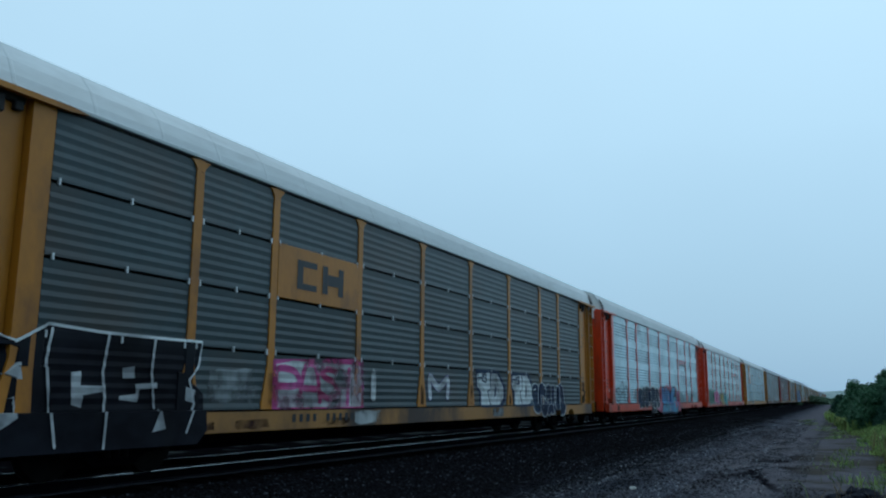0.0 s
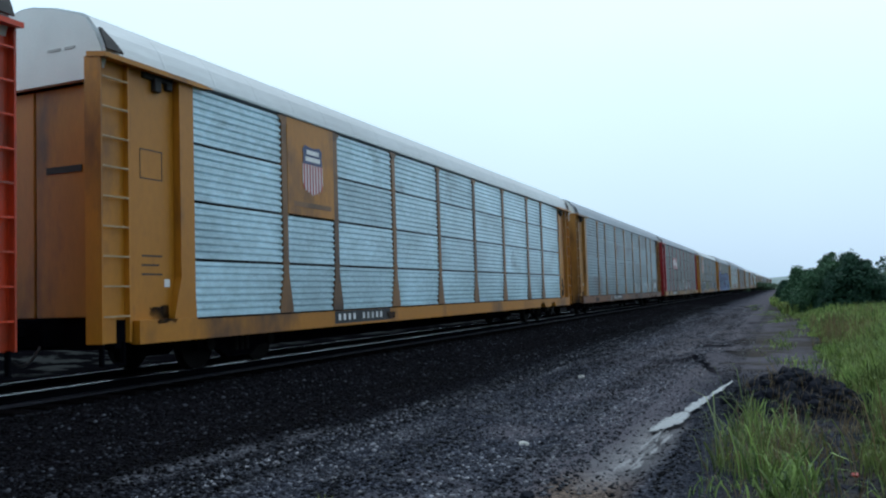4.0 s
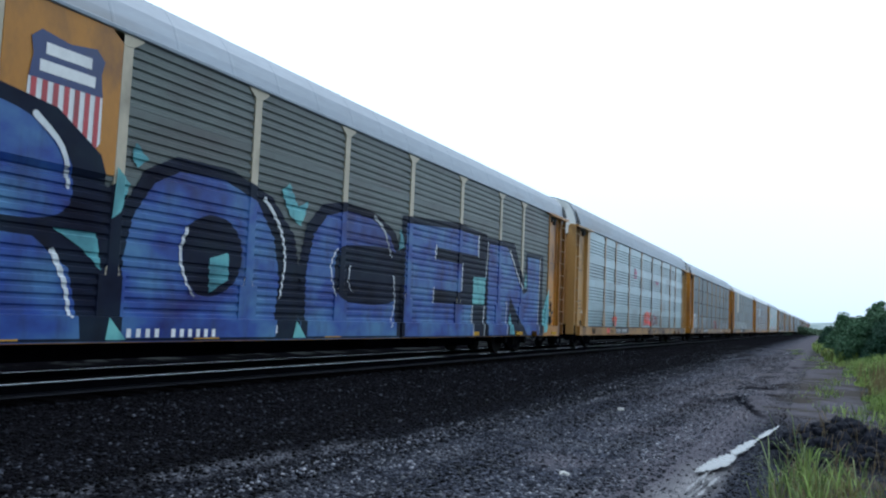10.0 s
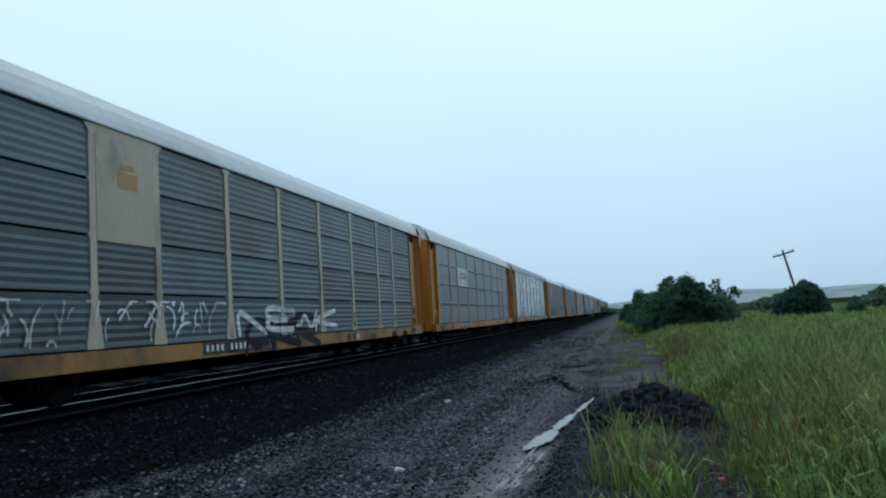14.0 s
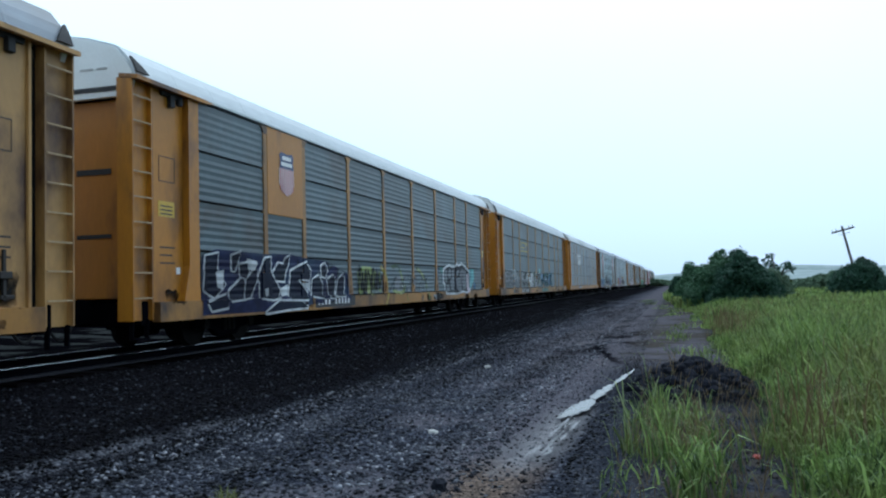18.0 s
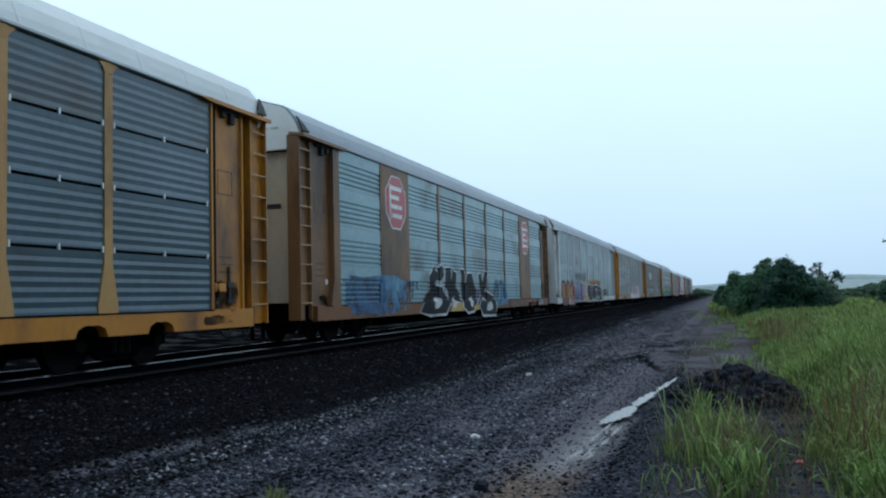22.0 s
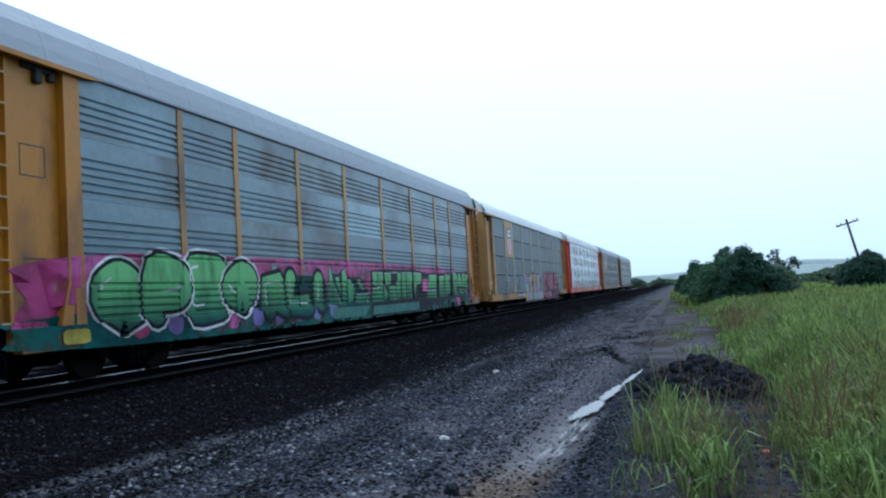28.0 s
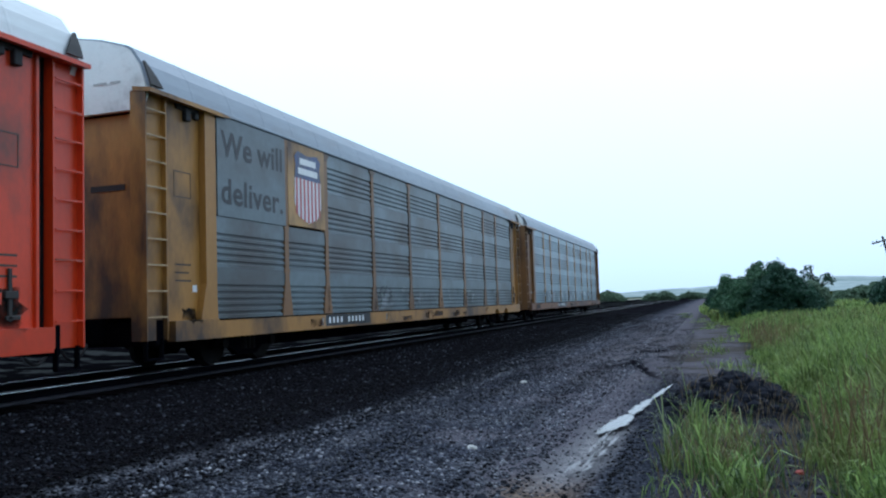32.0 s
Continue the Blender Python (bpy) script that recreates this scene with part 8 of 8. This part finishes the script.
    for t in shapes:
        ring = points(t) + points(t)[:1]
        bm = bmesh.new()
        ribbon(bm, ring, 0.16, 0.0)
        sprayed(c, bm, T_WHITE3, st, 0.006, "graffiti_outline", "soft white outline of black letters", 1.0)
        area(c, t, G_BLACK, st, 0.012, label="jagged black graffiti letter")
    for t in ("6.75,1.05 7.4,0.98 7.1,0.75 6.6,0.7", "8.5,0.86 8.75,0.98 8.8,0.72 8.5,0.7", "12.75,0.75 13.25,0.85 13.5,0.55 12.7,0.5", "10.45,0.95 10.9,1.05 10.8,0.7 10.5,0.72", "12.2,0.95 12.45,1.05 12.5,0.85"):
        area(c, t, T_WHITE3, st, 0.016, True, "pale hollow of a black letter")
    for t in ("8.2,0.56 9.6,0.56 9.6,0.84 8.4,0.84", "10.9,0.56 11.6,0.56 11.6,0.72 10.9,0.72", "14.0,0.56 14.3,0.56 14.2,0.7"):
        area(c, t, G_YELLOW, st, 0.014, label="yellow spray on the sill")
    blotch(c, 14.2, 0.58, 16.6, 1.75, T_SKY, st, 0.003, 43, 0.25)
    strokes(c, 14.4, 1.2, 16.3, 1.8, G_NAVY, st, 9, 44, 0.06)
    strokes(c, 4.5, 1.0, 5.6, 1.5, G_NAVY, st, 9, 45, 0.08)

    c, st = add("white-ended autorack with white posts and fiery graffiti", end=P_WHITE, post=P_WHITE, sill=P_WHITE, sheet=S_WORN, style="ribbed", posts="tee", roof=M_ROOF_GREY, marks_dark=False, worn=3, rise=0.06, slots=0)
    blotch(c, 0.2, 0.55, 4.9, 1.6, T_RED, st, 0.003, 44, 0.12)
    for t in ("0.1,0.5 0.15,1.5 0.6,1.88 1.2,1.85 1.7,1.4 1.75,0.45", "1.7,0.5 1.65,1.5 2.1,1.9 2.8,1.82 3.35,1.5 3.4,0.45", "3.15,0.42 3.2,1.45 3.6,1.92 4.1,1.9 4.55,1.5 4.65,1.05 4.4,0.42"):
        area(c, t, G_BLACK, st, 0.006, True, "dark outline of an orange letter")
    for t in ("0.22,0.52 0.28,1.45 0.65,1.75 1.15,1.72 1.58,1.35 1.62,0.50", "1.85,0.52 1.8,1.45 2.15,1.77 2.75,1.7 3.2,1.4 3.25,0.50", "3.3,0.48 3.35,1.4 3.68,1.8 4.05,1.78 4.4,1.45 4.5,1.05 4.25,0.50"):
        area(c, t, F_FLAME, st, 0.010, True, "orange-red bubble letter")
    for t, m in (("2.2,0.95 2.35,1.4 2.7,1.45 2.9,1.1 2.7,0.85", G_YELLOW), ("3.25,1.0 3.3,1.45 3.5,1.5 3.55,1.1 3.4,0.9", G_YELLOW), ("2.1,0.5 2.3,0.8 2.8,0.85 2.7,0.5", T_WHITE3), ("3.3,0.48 3.45,0.75 3.6,0.7 3.55,0.48", T_WHITE3), ("0.75,0.9 0.85,1.35 1.15,1.3 1.15,0.95", G_YELLOW)):
        area(c, t, m, st, 0.014, True, "pale or yellow hollow of an orange letter")
    line(c, "3.75,1.75 3.72,1.2 3.8,0.6", G_BLACK, st, 0.05, label="dark line across an orange letter")
    blotch(c, 4.75, 0.62, 5.2, 1.05, G_WHITE, st, 0.008, 47, 0.2)
    blotch(c, 4.9, 0.55, 8.0, 1.6, T_PURPLE, st, 0.003, 48, 0.12)
    lettering(c, "MAO", (4.8, 0.62, 8.0, 1.90), [(0.10, G_NAVY), (0.07, F_LILAC), (0.0, F_LILAC)], st, 0.06, label="violet bubble graffiti with navy outlines", seed=3)
    strokes(c, 8.0, 0.6, 9.3, 1.6, G_RED, st, 12, 21, 0.12)
    strokes(c, 1.0, 1.9, 9.6, 2.45, G_BLACK, st, 26, 22, 0.05)
    scrawl(c, 5.0, 2.0, 9.4, 2.4, G_BLACK, st, 23, 0.05, 9, label="thin black tag")
    blotch(c, 8.9, 0.50, 10.6, 1.15, G_YELLOW, st, 0.003, 45, 0.2)
    blotch(c, 9.2, 0.9, 10.8, 1.75, G_WHITE, st, 0.005, 49, 0.4)
    blotch(c, 9.9, 1.6, 10.4, 2.15, G_YELLOW, st, 0.006, 50, 0.3)
    blotch(c, 10.4, 1.2, 17.2, 2.15, T_YELLOW, st, 0.003, 51, 0.15)
    blotch(c, 10.9, 1.4, 16.4, 1.98, T_ORANGE, st, 0.0045, 52, 0.25)
    blotch(c, 15.9, 0.55, 18.2, 1.5, T_YELLOW, st, 0.004, 53, 0.25)
    lettering(c, "DNTS", (10.4, 0.42, 16.9, 1.80), [(0.16, T_WHITE3), (0.115, G_BLACK), (0.04, G_BLACK)], st, 0.06, label="black bubble graffiti with white outlines on yellow flames")
    lettering(c, "PA", (18.4, 0.75, 20.7, 1.45), [(0.06, G_GREY), (0.03, G_BLACK)], st, 0.05, label="black tag")
    blotch(c, 5.9, 2.95, 6.3, 3.5, T_RED, st, 0.003, 54, 0.3)

    c, st = add("grimy grey autorack with cream posts and faded white giant letters", end=P_YELLOW, post=P_CREAM, sill=P_YELLOW_OLD, sheet=S_BROWNISH, style="ribbed", posts="tee", roof=M_ROOF_GREY, marks_at=12.2, rise=0.1, slots=0, sticker=True)
    for t, w in (("0.75,2.05 0.15,1.75 0.05,2.1 0.45,2.4 1.5,2.45 2.2,2.4", 0.17), ("0.45,2.4 0.62,3.25 0.95,3.45 0.9,2.5", 0.24), ("0.95,3.45 1.3,3.75 1.65,3.72 1.5,2.5", 0.30), ("1.78,3.62 2.3,3.1 2.75,2.3 3.05,2.0", 0.34), ("1.0,2.0 1.5,1.75 1.95,1.8 2.1,2.4 2.15,3.5", 0.20), ("3.0,2.0 3.1,2.9 3.35,3.4 3.95,3.55", 0.26), ("3.35,3.35 3.25,2.5 3.75,1.98 4.5,2.1 4.85,2.7 4.7,3.3 4.1,3.58 3.6,3.45", 0.24), ("5.0,3.6 5.1,2.8 5.5,2.2 6.2,1.95", 0.26), ("5.0,3.3 5.8,3.3 5.4,2.7 6.3,2.75 6.2,2.0", 0.18), ("6.6,3.5 6.9,2.6 7.5,2.0", 0.22), ("7.0,3.4 7.3,2.7 7.6,2.0 7.9,3.3", 0.18), ("8.0,2.2 8.2,3.4 8.9,2.7 8.2,2.6 9.1,2.1", 0.15)):
        line(c, t, T_WHITE2, st, w, 0.008, label="faded white giant letter", name="graffiti_letter")
    strokes(c, 9.0, 1.0, 12.0, 1.7, G_BLACK, st, 20, 23, 0.08)
    area(c, "8.7,0.55 8.75,1.1 9.4,1.35 9.9,1.9 10.6,1.55 11.3,1.85 12.6,1.95 13.2,1.6 14.2,1.95 15.4,1.75 16.3,2.0 17.2,1.8 17.9,2.0 18.4,1.3 18.5,0.57", T_PALEPINK, st, 0.003, label="white and pale pink graffiti fill")
    for t in ("9.2,1.3 9.9,1.8 10.4,1.4 11.1,1.75", "11.3,0.95 11.5,1.75 12.6,1.8 12.4,1.3 13.1,0.9", "13.4,0.6 13.9,1.7 14.7,1.3 15.2,1.7", "15.5,0.9 16.2,1.85 16.8,1.2 17.6,1.85", "10.2,1.1 11.0,1.0", "14.2,1.0 15.2,1.1", "16.6,0.7 17.6,0.95 18.1,1.5"):
        line(c, t, G_RED if t[0] == "9" or t[1] == "1" else G_NAVY, st, 0.05, 0.014, 0.4, label="thin red and navy lines in the pale fill")
    strokes(c, 10.0, 1.0, 18.6, 1.9, G_PINK, st, 22, 49, 0.08)
    for u, r in ((9.75, 0.20), (13.2, 0.12), (15.9, 0.12)):
        area(c, " ".join("%.2f,%.2f" % (u + r * math.cos(i * 0.7), 0.74 + r * math.sin(i * 0.7)) for i in range(9)), G_CRIMSON, st, 0.010, True, "dark red round spot")
    line(c, "11.8,0.58 12.2,0.88", G_CRIMSON, st, 0.06, 0.010)

    c, st = add("dark autorack with yellow posts, white plate and turquoise graffiti", end=P_YELLOW_OLD, post=P_YELLOW_OLD, sill=P_YELLOW_OLD, sheet=S_DARK2, posts="tee", roof=M_ROOF_GREY, worn=10, patch={(2, 2): P_WHITE})
    strokes(c, 0.5, 0.95, 12.0, 1.6, G_WHITE, st, 40, 24, 0.10)
    blotch(c, 14.5, 0.6, 21.3, 2.3, T_TEAL, st, 0.003, 50, 0.15)
    lettering(c, "OD", (14.6, 0.65, 19.0, 2.5), [(0.12, G_CYAN), (0.08, G_BLACK), (0.0, G_GREY)], st, 0.08, label="grey bubble letters with turquoise halo")
    strokes(c, 18.0, 0.95, 23.0, 1.6, G_CYAN, st, 25, 25, 0.12)

    c, st = add("weathered silver autorack with teal and pink graffiti along its foot", end=P_YELLOW, post=P_TAN, sill=P_BROWN, sheet=S_GREY, style="grouped", posts="plain", roof=M_ROOF_GREY, patch={(4, 2): S_PALE, (2, 1): S_GREY2, (6, 1): S_GREY2, (3, 3): S_GREY2}, marks_at=8.4, rise=0.2, slots=0)
    blotch(c, -2.0, 0.5, 24.2, 2.12, T_PINK, st, 0.003, 51, 0.07)
    blotch(c, -1.9, 0.48, 24.5, 1.15, T_TEAL, st, 0.004, 52, 0.08)
    for i, (w, a, b) in enumerate((("OPEO", 0.2, 5.3), ("RLI", 5.6, 9.1))):
        blotch(c, a, 0.70, b, 1.7, G_ABYSS, st, 0.006, 90 + i, 0.06, label="dark teal shadow behind the letters")
        lettering(c, w, (a, 0.60, b, 2.12 if i == 0 else 1.95), [(0.11, G_WHITE if i == 0 else G_BLACK), (0.085, G_BLACK), (0.05, F_SEA), (0.0, F_SEA)], st, 0.06, label="teal graffiti letters fading to lime, with dark outlines", seed=60 + i, block=i != 0)
    area(c, "8.85,0.60 8.85,1.98 9.08,1.78 9.3,1.72 9.48,1.74 9.66,1.80 9.95,1.95 10.1,1.68 10.3,1.64 10.95,1.67 11.3,1.40 11.62,1.25 11.65,0.60", G_ABYSS, st, 0.006, label="dark teal outline of green letters")
    area(c, "11.75,0.52 11.80,1.85 12.8,1.90 15.7,1.93 16.7,1.86 17.4,1.82 18.5,1.84 20.5,1.86 22.0,1.92 23.1,1.95 23.25,1.1 23.1,0.86 19.0,0.86 16.2,0.52", G_BLACK, st, 0.006, label="black outline of teal letters")
    for t in ("8.9,1.90 9.02,1.70 9.58,0.95 8.9,0.92", "9.28,1.60 9.44,1.66 9.60,1.36 9.62,1.15", "9.73,1.77 9.92,1.86 10.00,1.61 9.98,0.92 9.74,0.92", "10.06,1.58 10.25,1.56 10.52,1.43 10.60,1.24 10.40,1.05 10.06,0.92", "10.66,1.18 11.56,1.18 11.52,0.93 10.66,0.94", "10.75,1.57 10.95,1.58 11.2,1.37 11.32,1.26 11.05,1.31", "11.95,1.78 12.30,1.80 12.28,1.40 11.98,1.40", "12.38,1.80 12.80,1.80 12.78,1.37 12.36,1.40", "11.92,1.33 12.35,1.33 12.75,1.50 13.15,1.14 12.85,0.93 11.88,0.93",
              "12.92,1.78 13.5,1.80 13.45,1.45 12.95,1.42", "13.25,1.38 13.85,1.40 13.9,0.95 13.28,0.96", "13.6,1.80 14.15,1.81 14.2,1.42 13.98,1.40 13.95,0.96 14.4,0.97 14.45,1.80", "14.55,1.81 14.95,1.82 14.9,0.98 14.55,0.98", "15.02,1.82 15.55,1.82 15.5,0.97 15.05,0.97", "15.72,1.80 15.90,1.84 16.57,1.78 16.60,1.46 15.95,1.40 15.72,1.0", "17.5,1.74 18.40,1.76 18.36,1.30 17.3,1.26", "17.2,1.20 18.36,1.22 18.36,0.94 17.2,0.94", "18.72,1.70 19.40,1.72 19.36,0.95 18.68,0.95", "19.55,1.78 19.83,1.79 19.85,1.63 20.01,1.78 20.21,1.83 20.21,1.66 20.04,1.53 20.26,1.47 20.15,1.31 20.31,1.18 19.85,0.98 19.54,0.96",
              "20.57,1.80 20.95,1.85 21.24,1.78 21.35,1.57 21.30,1.39 21.13,1.28 21.43,0.96 20.81,0.96 20.66,1.15", "21.42,1.69 21.51,1.83 21.72,1.82 22.01,1.54 22.10,1.32 21.37,1.32", "22.06,1.80 22.33,1.83 22.40,1.54 22.46,1.29 22.16,1.29", "22.48,1.79 22.70,1.82 22.82,1.72 23.03,1.86 23.04,1.70 22.78,1.55 23.10,1.19 22.51,1.30", "21.56,1.21 21.74,1.23 21.84,0.97 21.52,0.95", "21.92,1.22 22.14,1.20 22.21,0.96 21.91,0.97", "22.41,1.15 22.64,1.17 22.97,0.96 22.48,0.95"):
        area(c, t, F_SEA, st, 0.010, label="teal graffiti letter fading to lime")
        ring = points(t)
        line(c, " ".join("%.2f,%.2f" % tuple(p) for p in ring[:3]), T_WHITE3, st, 0.025, 0.014, smooth=False, label="thin pale edge of a teal letter")
    for t, m in (("20.98,1.60 21.10,1.60 21.12,1.48 20.98,1.46", G_ABYSS), ("16.75,1.61 17.36,1.62 17.30,1.18 16.72,1.19", G_MAGENTA), ("8.9,0.86 11.5,0.84 11.1,0.57 8.9,0.57", G_TEAL), ("11.75,0.82 16.0,0.84 16.0,0.57 11.7,0.57", G_TEAL), ("20.75,0.89 21.25,0.88 21.2,0.57 20.85,0.57", T_MAGENTA), ("23.3,1.15 23.6,1.3 23.7,0.8 23.3,0.6", T_PINK)):
        area(c, t, m, st, 0.012, label="sprayed patch among the teal letters")
    for k in range(9):
        u = 1.0 + 1.0 * k
        blotch(c, u, 0.60, u + 0.5, 0.98, G_PURPLE if k % 3 else T_PINK, st, 0.008, 80 + k, 0.1, label="round sprayed spot", e=0.9)
    blotch(c, -0.6, 0.62, 0.0, 0.85, G_YELLOW, st, 0.02, 53, 0.05)

    c, st = add("slate autorack with cream posts, shield plate and bright graffiti", sheet=S_SLATE, skip={(1, 2), (1, 3)}, marks_at=5.0, slots=2, door=P_BROWN, **dict(shield_car, post=P_CREAM, end=P_TAN, sill=P_YELLOW_OLD))
    plate(c, 1, 1.95, 4, P_TAN, label="tan plate with a striped shield")
    shield(c, POSTS[1] + 1.0, 3.6, 1.05, 1.5)
    strokes(c, 0.2, 0.98, 4.0, 1.75, G_GREY, st, 40, 27, 0.10)
    blotch(c, 5.2, 1.0, 6.4, 1.75, T_GREY, st, 0.004, 54, 0.1)
    area(c, "7.1,0.3 7.4,1.75 8.0,2.0 8.6,1.9 9.3,1.98 10.0,2.05 10.9,2.02 11.5,1.98 12.6,2.02 13.0,1.6 13.5,0.9 13.6,0.3", G_BLACK, st, 0.004, label="black outlines of a bright graffiti piece")
    tiles = (("7.25,0.90 7.55,1.75 7.75,1.92 7.95,1.85 7.95,1.15 7.7,0.90", G_SKY2), ("7.98,1.40 7.98,1.92 8.3,1.9 8.48,1.7 8.42,1.42", G_PINK), ("7.75,0.90 7.98,1.12 7.98,1.36 8.42,1.38 8.5,1.1 8.45,0.90", G_YELLOW), ("8.53,0.90 8.52,1.4 8.62,1.8 8.85,1.86 9.0,1.75 8.95,1.2 8.85,0.90", F_LILAC), ("8.9,0.90 9.0,1.2 9.03,1.85 9.2,1.8 9.3,1.2 9.3,0.90", G_SKY2), ("9.34,1.0 9.25,1.85 9.6,1.95 9.97,1.95 9.95,1.6 9.6,1.52 9.62,1.2 9.97,1.2 9.97,0.95 9.6,0.90", G_YELLOW), ("10.0,0.90 10.0,1.6 9.99,1.95 10.2,1.98 10.28,1.2 10.25,0.90", G_ORANGE), ("10.3,0.90 10.32,1.8 10.5,1.92 10.58,1.85 10.58,1.4 10.75,1.45 10.78,0.90", G_SKY2), ("10.6,1.45 10.6,1.9 10.95,1.97 11.05,1.9 11.05,0.90 10.82,0.90 10.8,1.48", G_YELLOW), ("11.08,0.90 11.1,1.92 11.45,1.92 11.5,1.3 11.48,0.90", G_PINK), ("11.52,0.90 11.55,1.5 11.5,1.85 11.75,1.9 11.78,0.90", F_LILAC), ("11.82,0.90 11.8,1.9 12.32,1.96 12.34,1.3 12.12,0.90", G_YELLOW), ("12.2,0.90 12.38,1.25 12.37,1.96 12.75,1.96 12.9,1.5 12.95,0.90", G_SKY2), ("12.98,0.90 12.94,1.55 13.45,0.90", G_YELLOW))
    low = (G_YELLOW, G_PINK, G_SKY2, G_YELLOW, F_LILAC, G_SKY, G_YELLOW, G_PINK, G_SKY2, G_SKY, G_YELLOW, G_SKY2, G_ORANGE)
    for t, m in tiles:
        area(c, t, m, st, 0.009, label="bright patch of a many-coloured letter")
    for i, m in enumerate(low):
        u = 7.3 + 0.48 * i
        area(c, "%.2f,0.40 %.2f,0.87 %.2f,0.87 %.2f,0.40" % (u, u + 0.14, u + 0.60, u + 0.46), m, st, 0.009, label="bright patch of a many-coloured letter's foot")
    area(c, "13.95,0.3 14.0,2.05 15.2,2.1 15.4,1.95 15.6,2.22 16.0,2.1 16.9,2.18 18.3,2.0 18.7,2.18 20.3,2.12 20.6,0.7 20.2,0.3", G_DEEPRED, st, 0.004, label="dark crimson outline of pink letters")
    for t in ("14.15,0.92 14.15,1.98 15.08,1.98 15.08,1.62 14.5,1.58 14.5,1.18 15.08,1.12 15.08,0.92", "15.35,0.95 15.62,2.12 15.98,2.12 16.45,0.95 16.15,0.95 16.03,1.2 15.72,1.2 15.65,0.95", "16.6,0.95 16.6,2.02 17.3,2.05 17.5,1.85 17.35,1.6 17.6,1.45 17.6,1.15 17.35,0.95", "17.75,0.95 17.78,2.0 18.1,2.0 18.1,1.25 18.6,1.25 18.6,0.95", "18.75,0.95 18.8,2.08 20.2,2.02 20.2,1.8 19.3,1.75 19.3,1.55 20.1,1.55 20.1,1.35 19.3,1.35 19.3,1.15 20.3,1.15 20.3,0.95"):
        area(c, t, F_CRIMSON, st, 0.009, label="crimson and pink block letter")
    for u in (14.1, 15.5, 16.9, 18.4):
        area(c, "%.2f,0.45 %.2f,0.82 %.2f,0.80 %.2f,0.45" % (u, u + 0.05, u + 1.1, u + 0.9), T_MAGENTA, st, 0.009, label="magenta foot of a block letter")

    c, st = add("clean orange autorack with pale silver louvred sides", sheet=S_SILVER, rise=0.1, slots=0, **orange)
    logo_bars(c, 6, 2, SHIELD_RED, SIDE + 0.012, [(0.42, 0.5, [(0.0, 1.0)]), (0.56, 0.62, [(0.1, 0.9)])])
    strokes(c, 14.0, 1.0, 23.0, 1.3, G_GREY, st, 10, 28, 0.06)

    c, st = add("sooty grey autorack with brown-yellow ends, slogan and shield", sheet=S_BROWNISH, style="grouped", marks_at=4.3, worn=8, rise=0.12, roof=M_ROOF_GREY, skip={(1, 2), (1, 3), (0, 2), (0, 3)}, **dict(shield_car, end=P_YELLOW_OLD, sill=P_YELLOW_OLD, post=P_BROWN))
    plate(c, 1, 2.05, 4, P_TAN, label="tan plate with a large striped shield")
    shield(c, POSTS[1] + 1.0, 3.75, 1.25, 1.6)
    plate(c, 0, 2, 4, S_BROWNISH, "slogan_panel", "sooty grey smooth panel with a painted slogan", 0.03)
    printed(c, "We will", (0.15, 3.95, 2.45, 4.45), [(0.02, INK)], st, name="slogan", label="black painted words")
    printed(c, "deliver.", (0.15, 3.05, 2.45, 3.55), [(0.02, INK)], st, name="slogan", label="black painted words")
    blotch(c, 7.4, 0.95, 9.0, 1.6, T_GREY, st, 0.004, 56, 0.15)
    strokes(c, 9.5, 0.95, 21.0, 1.5, G_GREY, st, 24, 29, 0.14)

    c, st = add("pale grey autorack at the train's end with low graffiti", end=P_BROWN, post=P_TAN, sill=P_RUSTY, sheet=S_GREY, style="grouped", posts="plain", rise=0.10, roof=M_ROOF_GREY)
    strokes(c, 2.0, 0.95, 22.0, 1.5, G_WHITE, st, 40, 30, 0.15)
    # red marker lamp body on the last coupler
    part("end_of_train_device", boxes((-0.15, 0.15, 26.9, 27.1, 0.95, 1.45), bevel=0.03), paint("marker_yellow", (0.6, 0.4, 0.05)), c, "small yellow box on the rear coupler")


build_train()

# seconds, and how far the train is ahead of its steady run
TRAIN_LEAD = [(0, -0.27), (1, 0.0), (1.8, 0.2), (3, 0.05), (4, 0.41), (7, 0.34), (8.5, -0.06), (9.5, 0.06), (10, 0.21), (10.6, -0.7), (11, -0.8), (12, -0.35), (13, -0.9), (16, -0.67),
              (17, -0.42), (18, -0.93), (19, -0.79), (20, -0.43), (21, -0.8), (22, -0.5), (23, -0.87), (24, -0.49), (25, -0.15), (28, -0.47), (29, 0.35), (30, 1.0), (31, 0.9), (32, 1.52)]


def motions():
    for k, (car, style) in enumerate(CARS, 1):
        walk(car, [(t, pose(0, PITCH * k - 17.525 - 20.2327 * t - lead, 0)) for t, lead in TRAIN_LEAD])


motions()
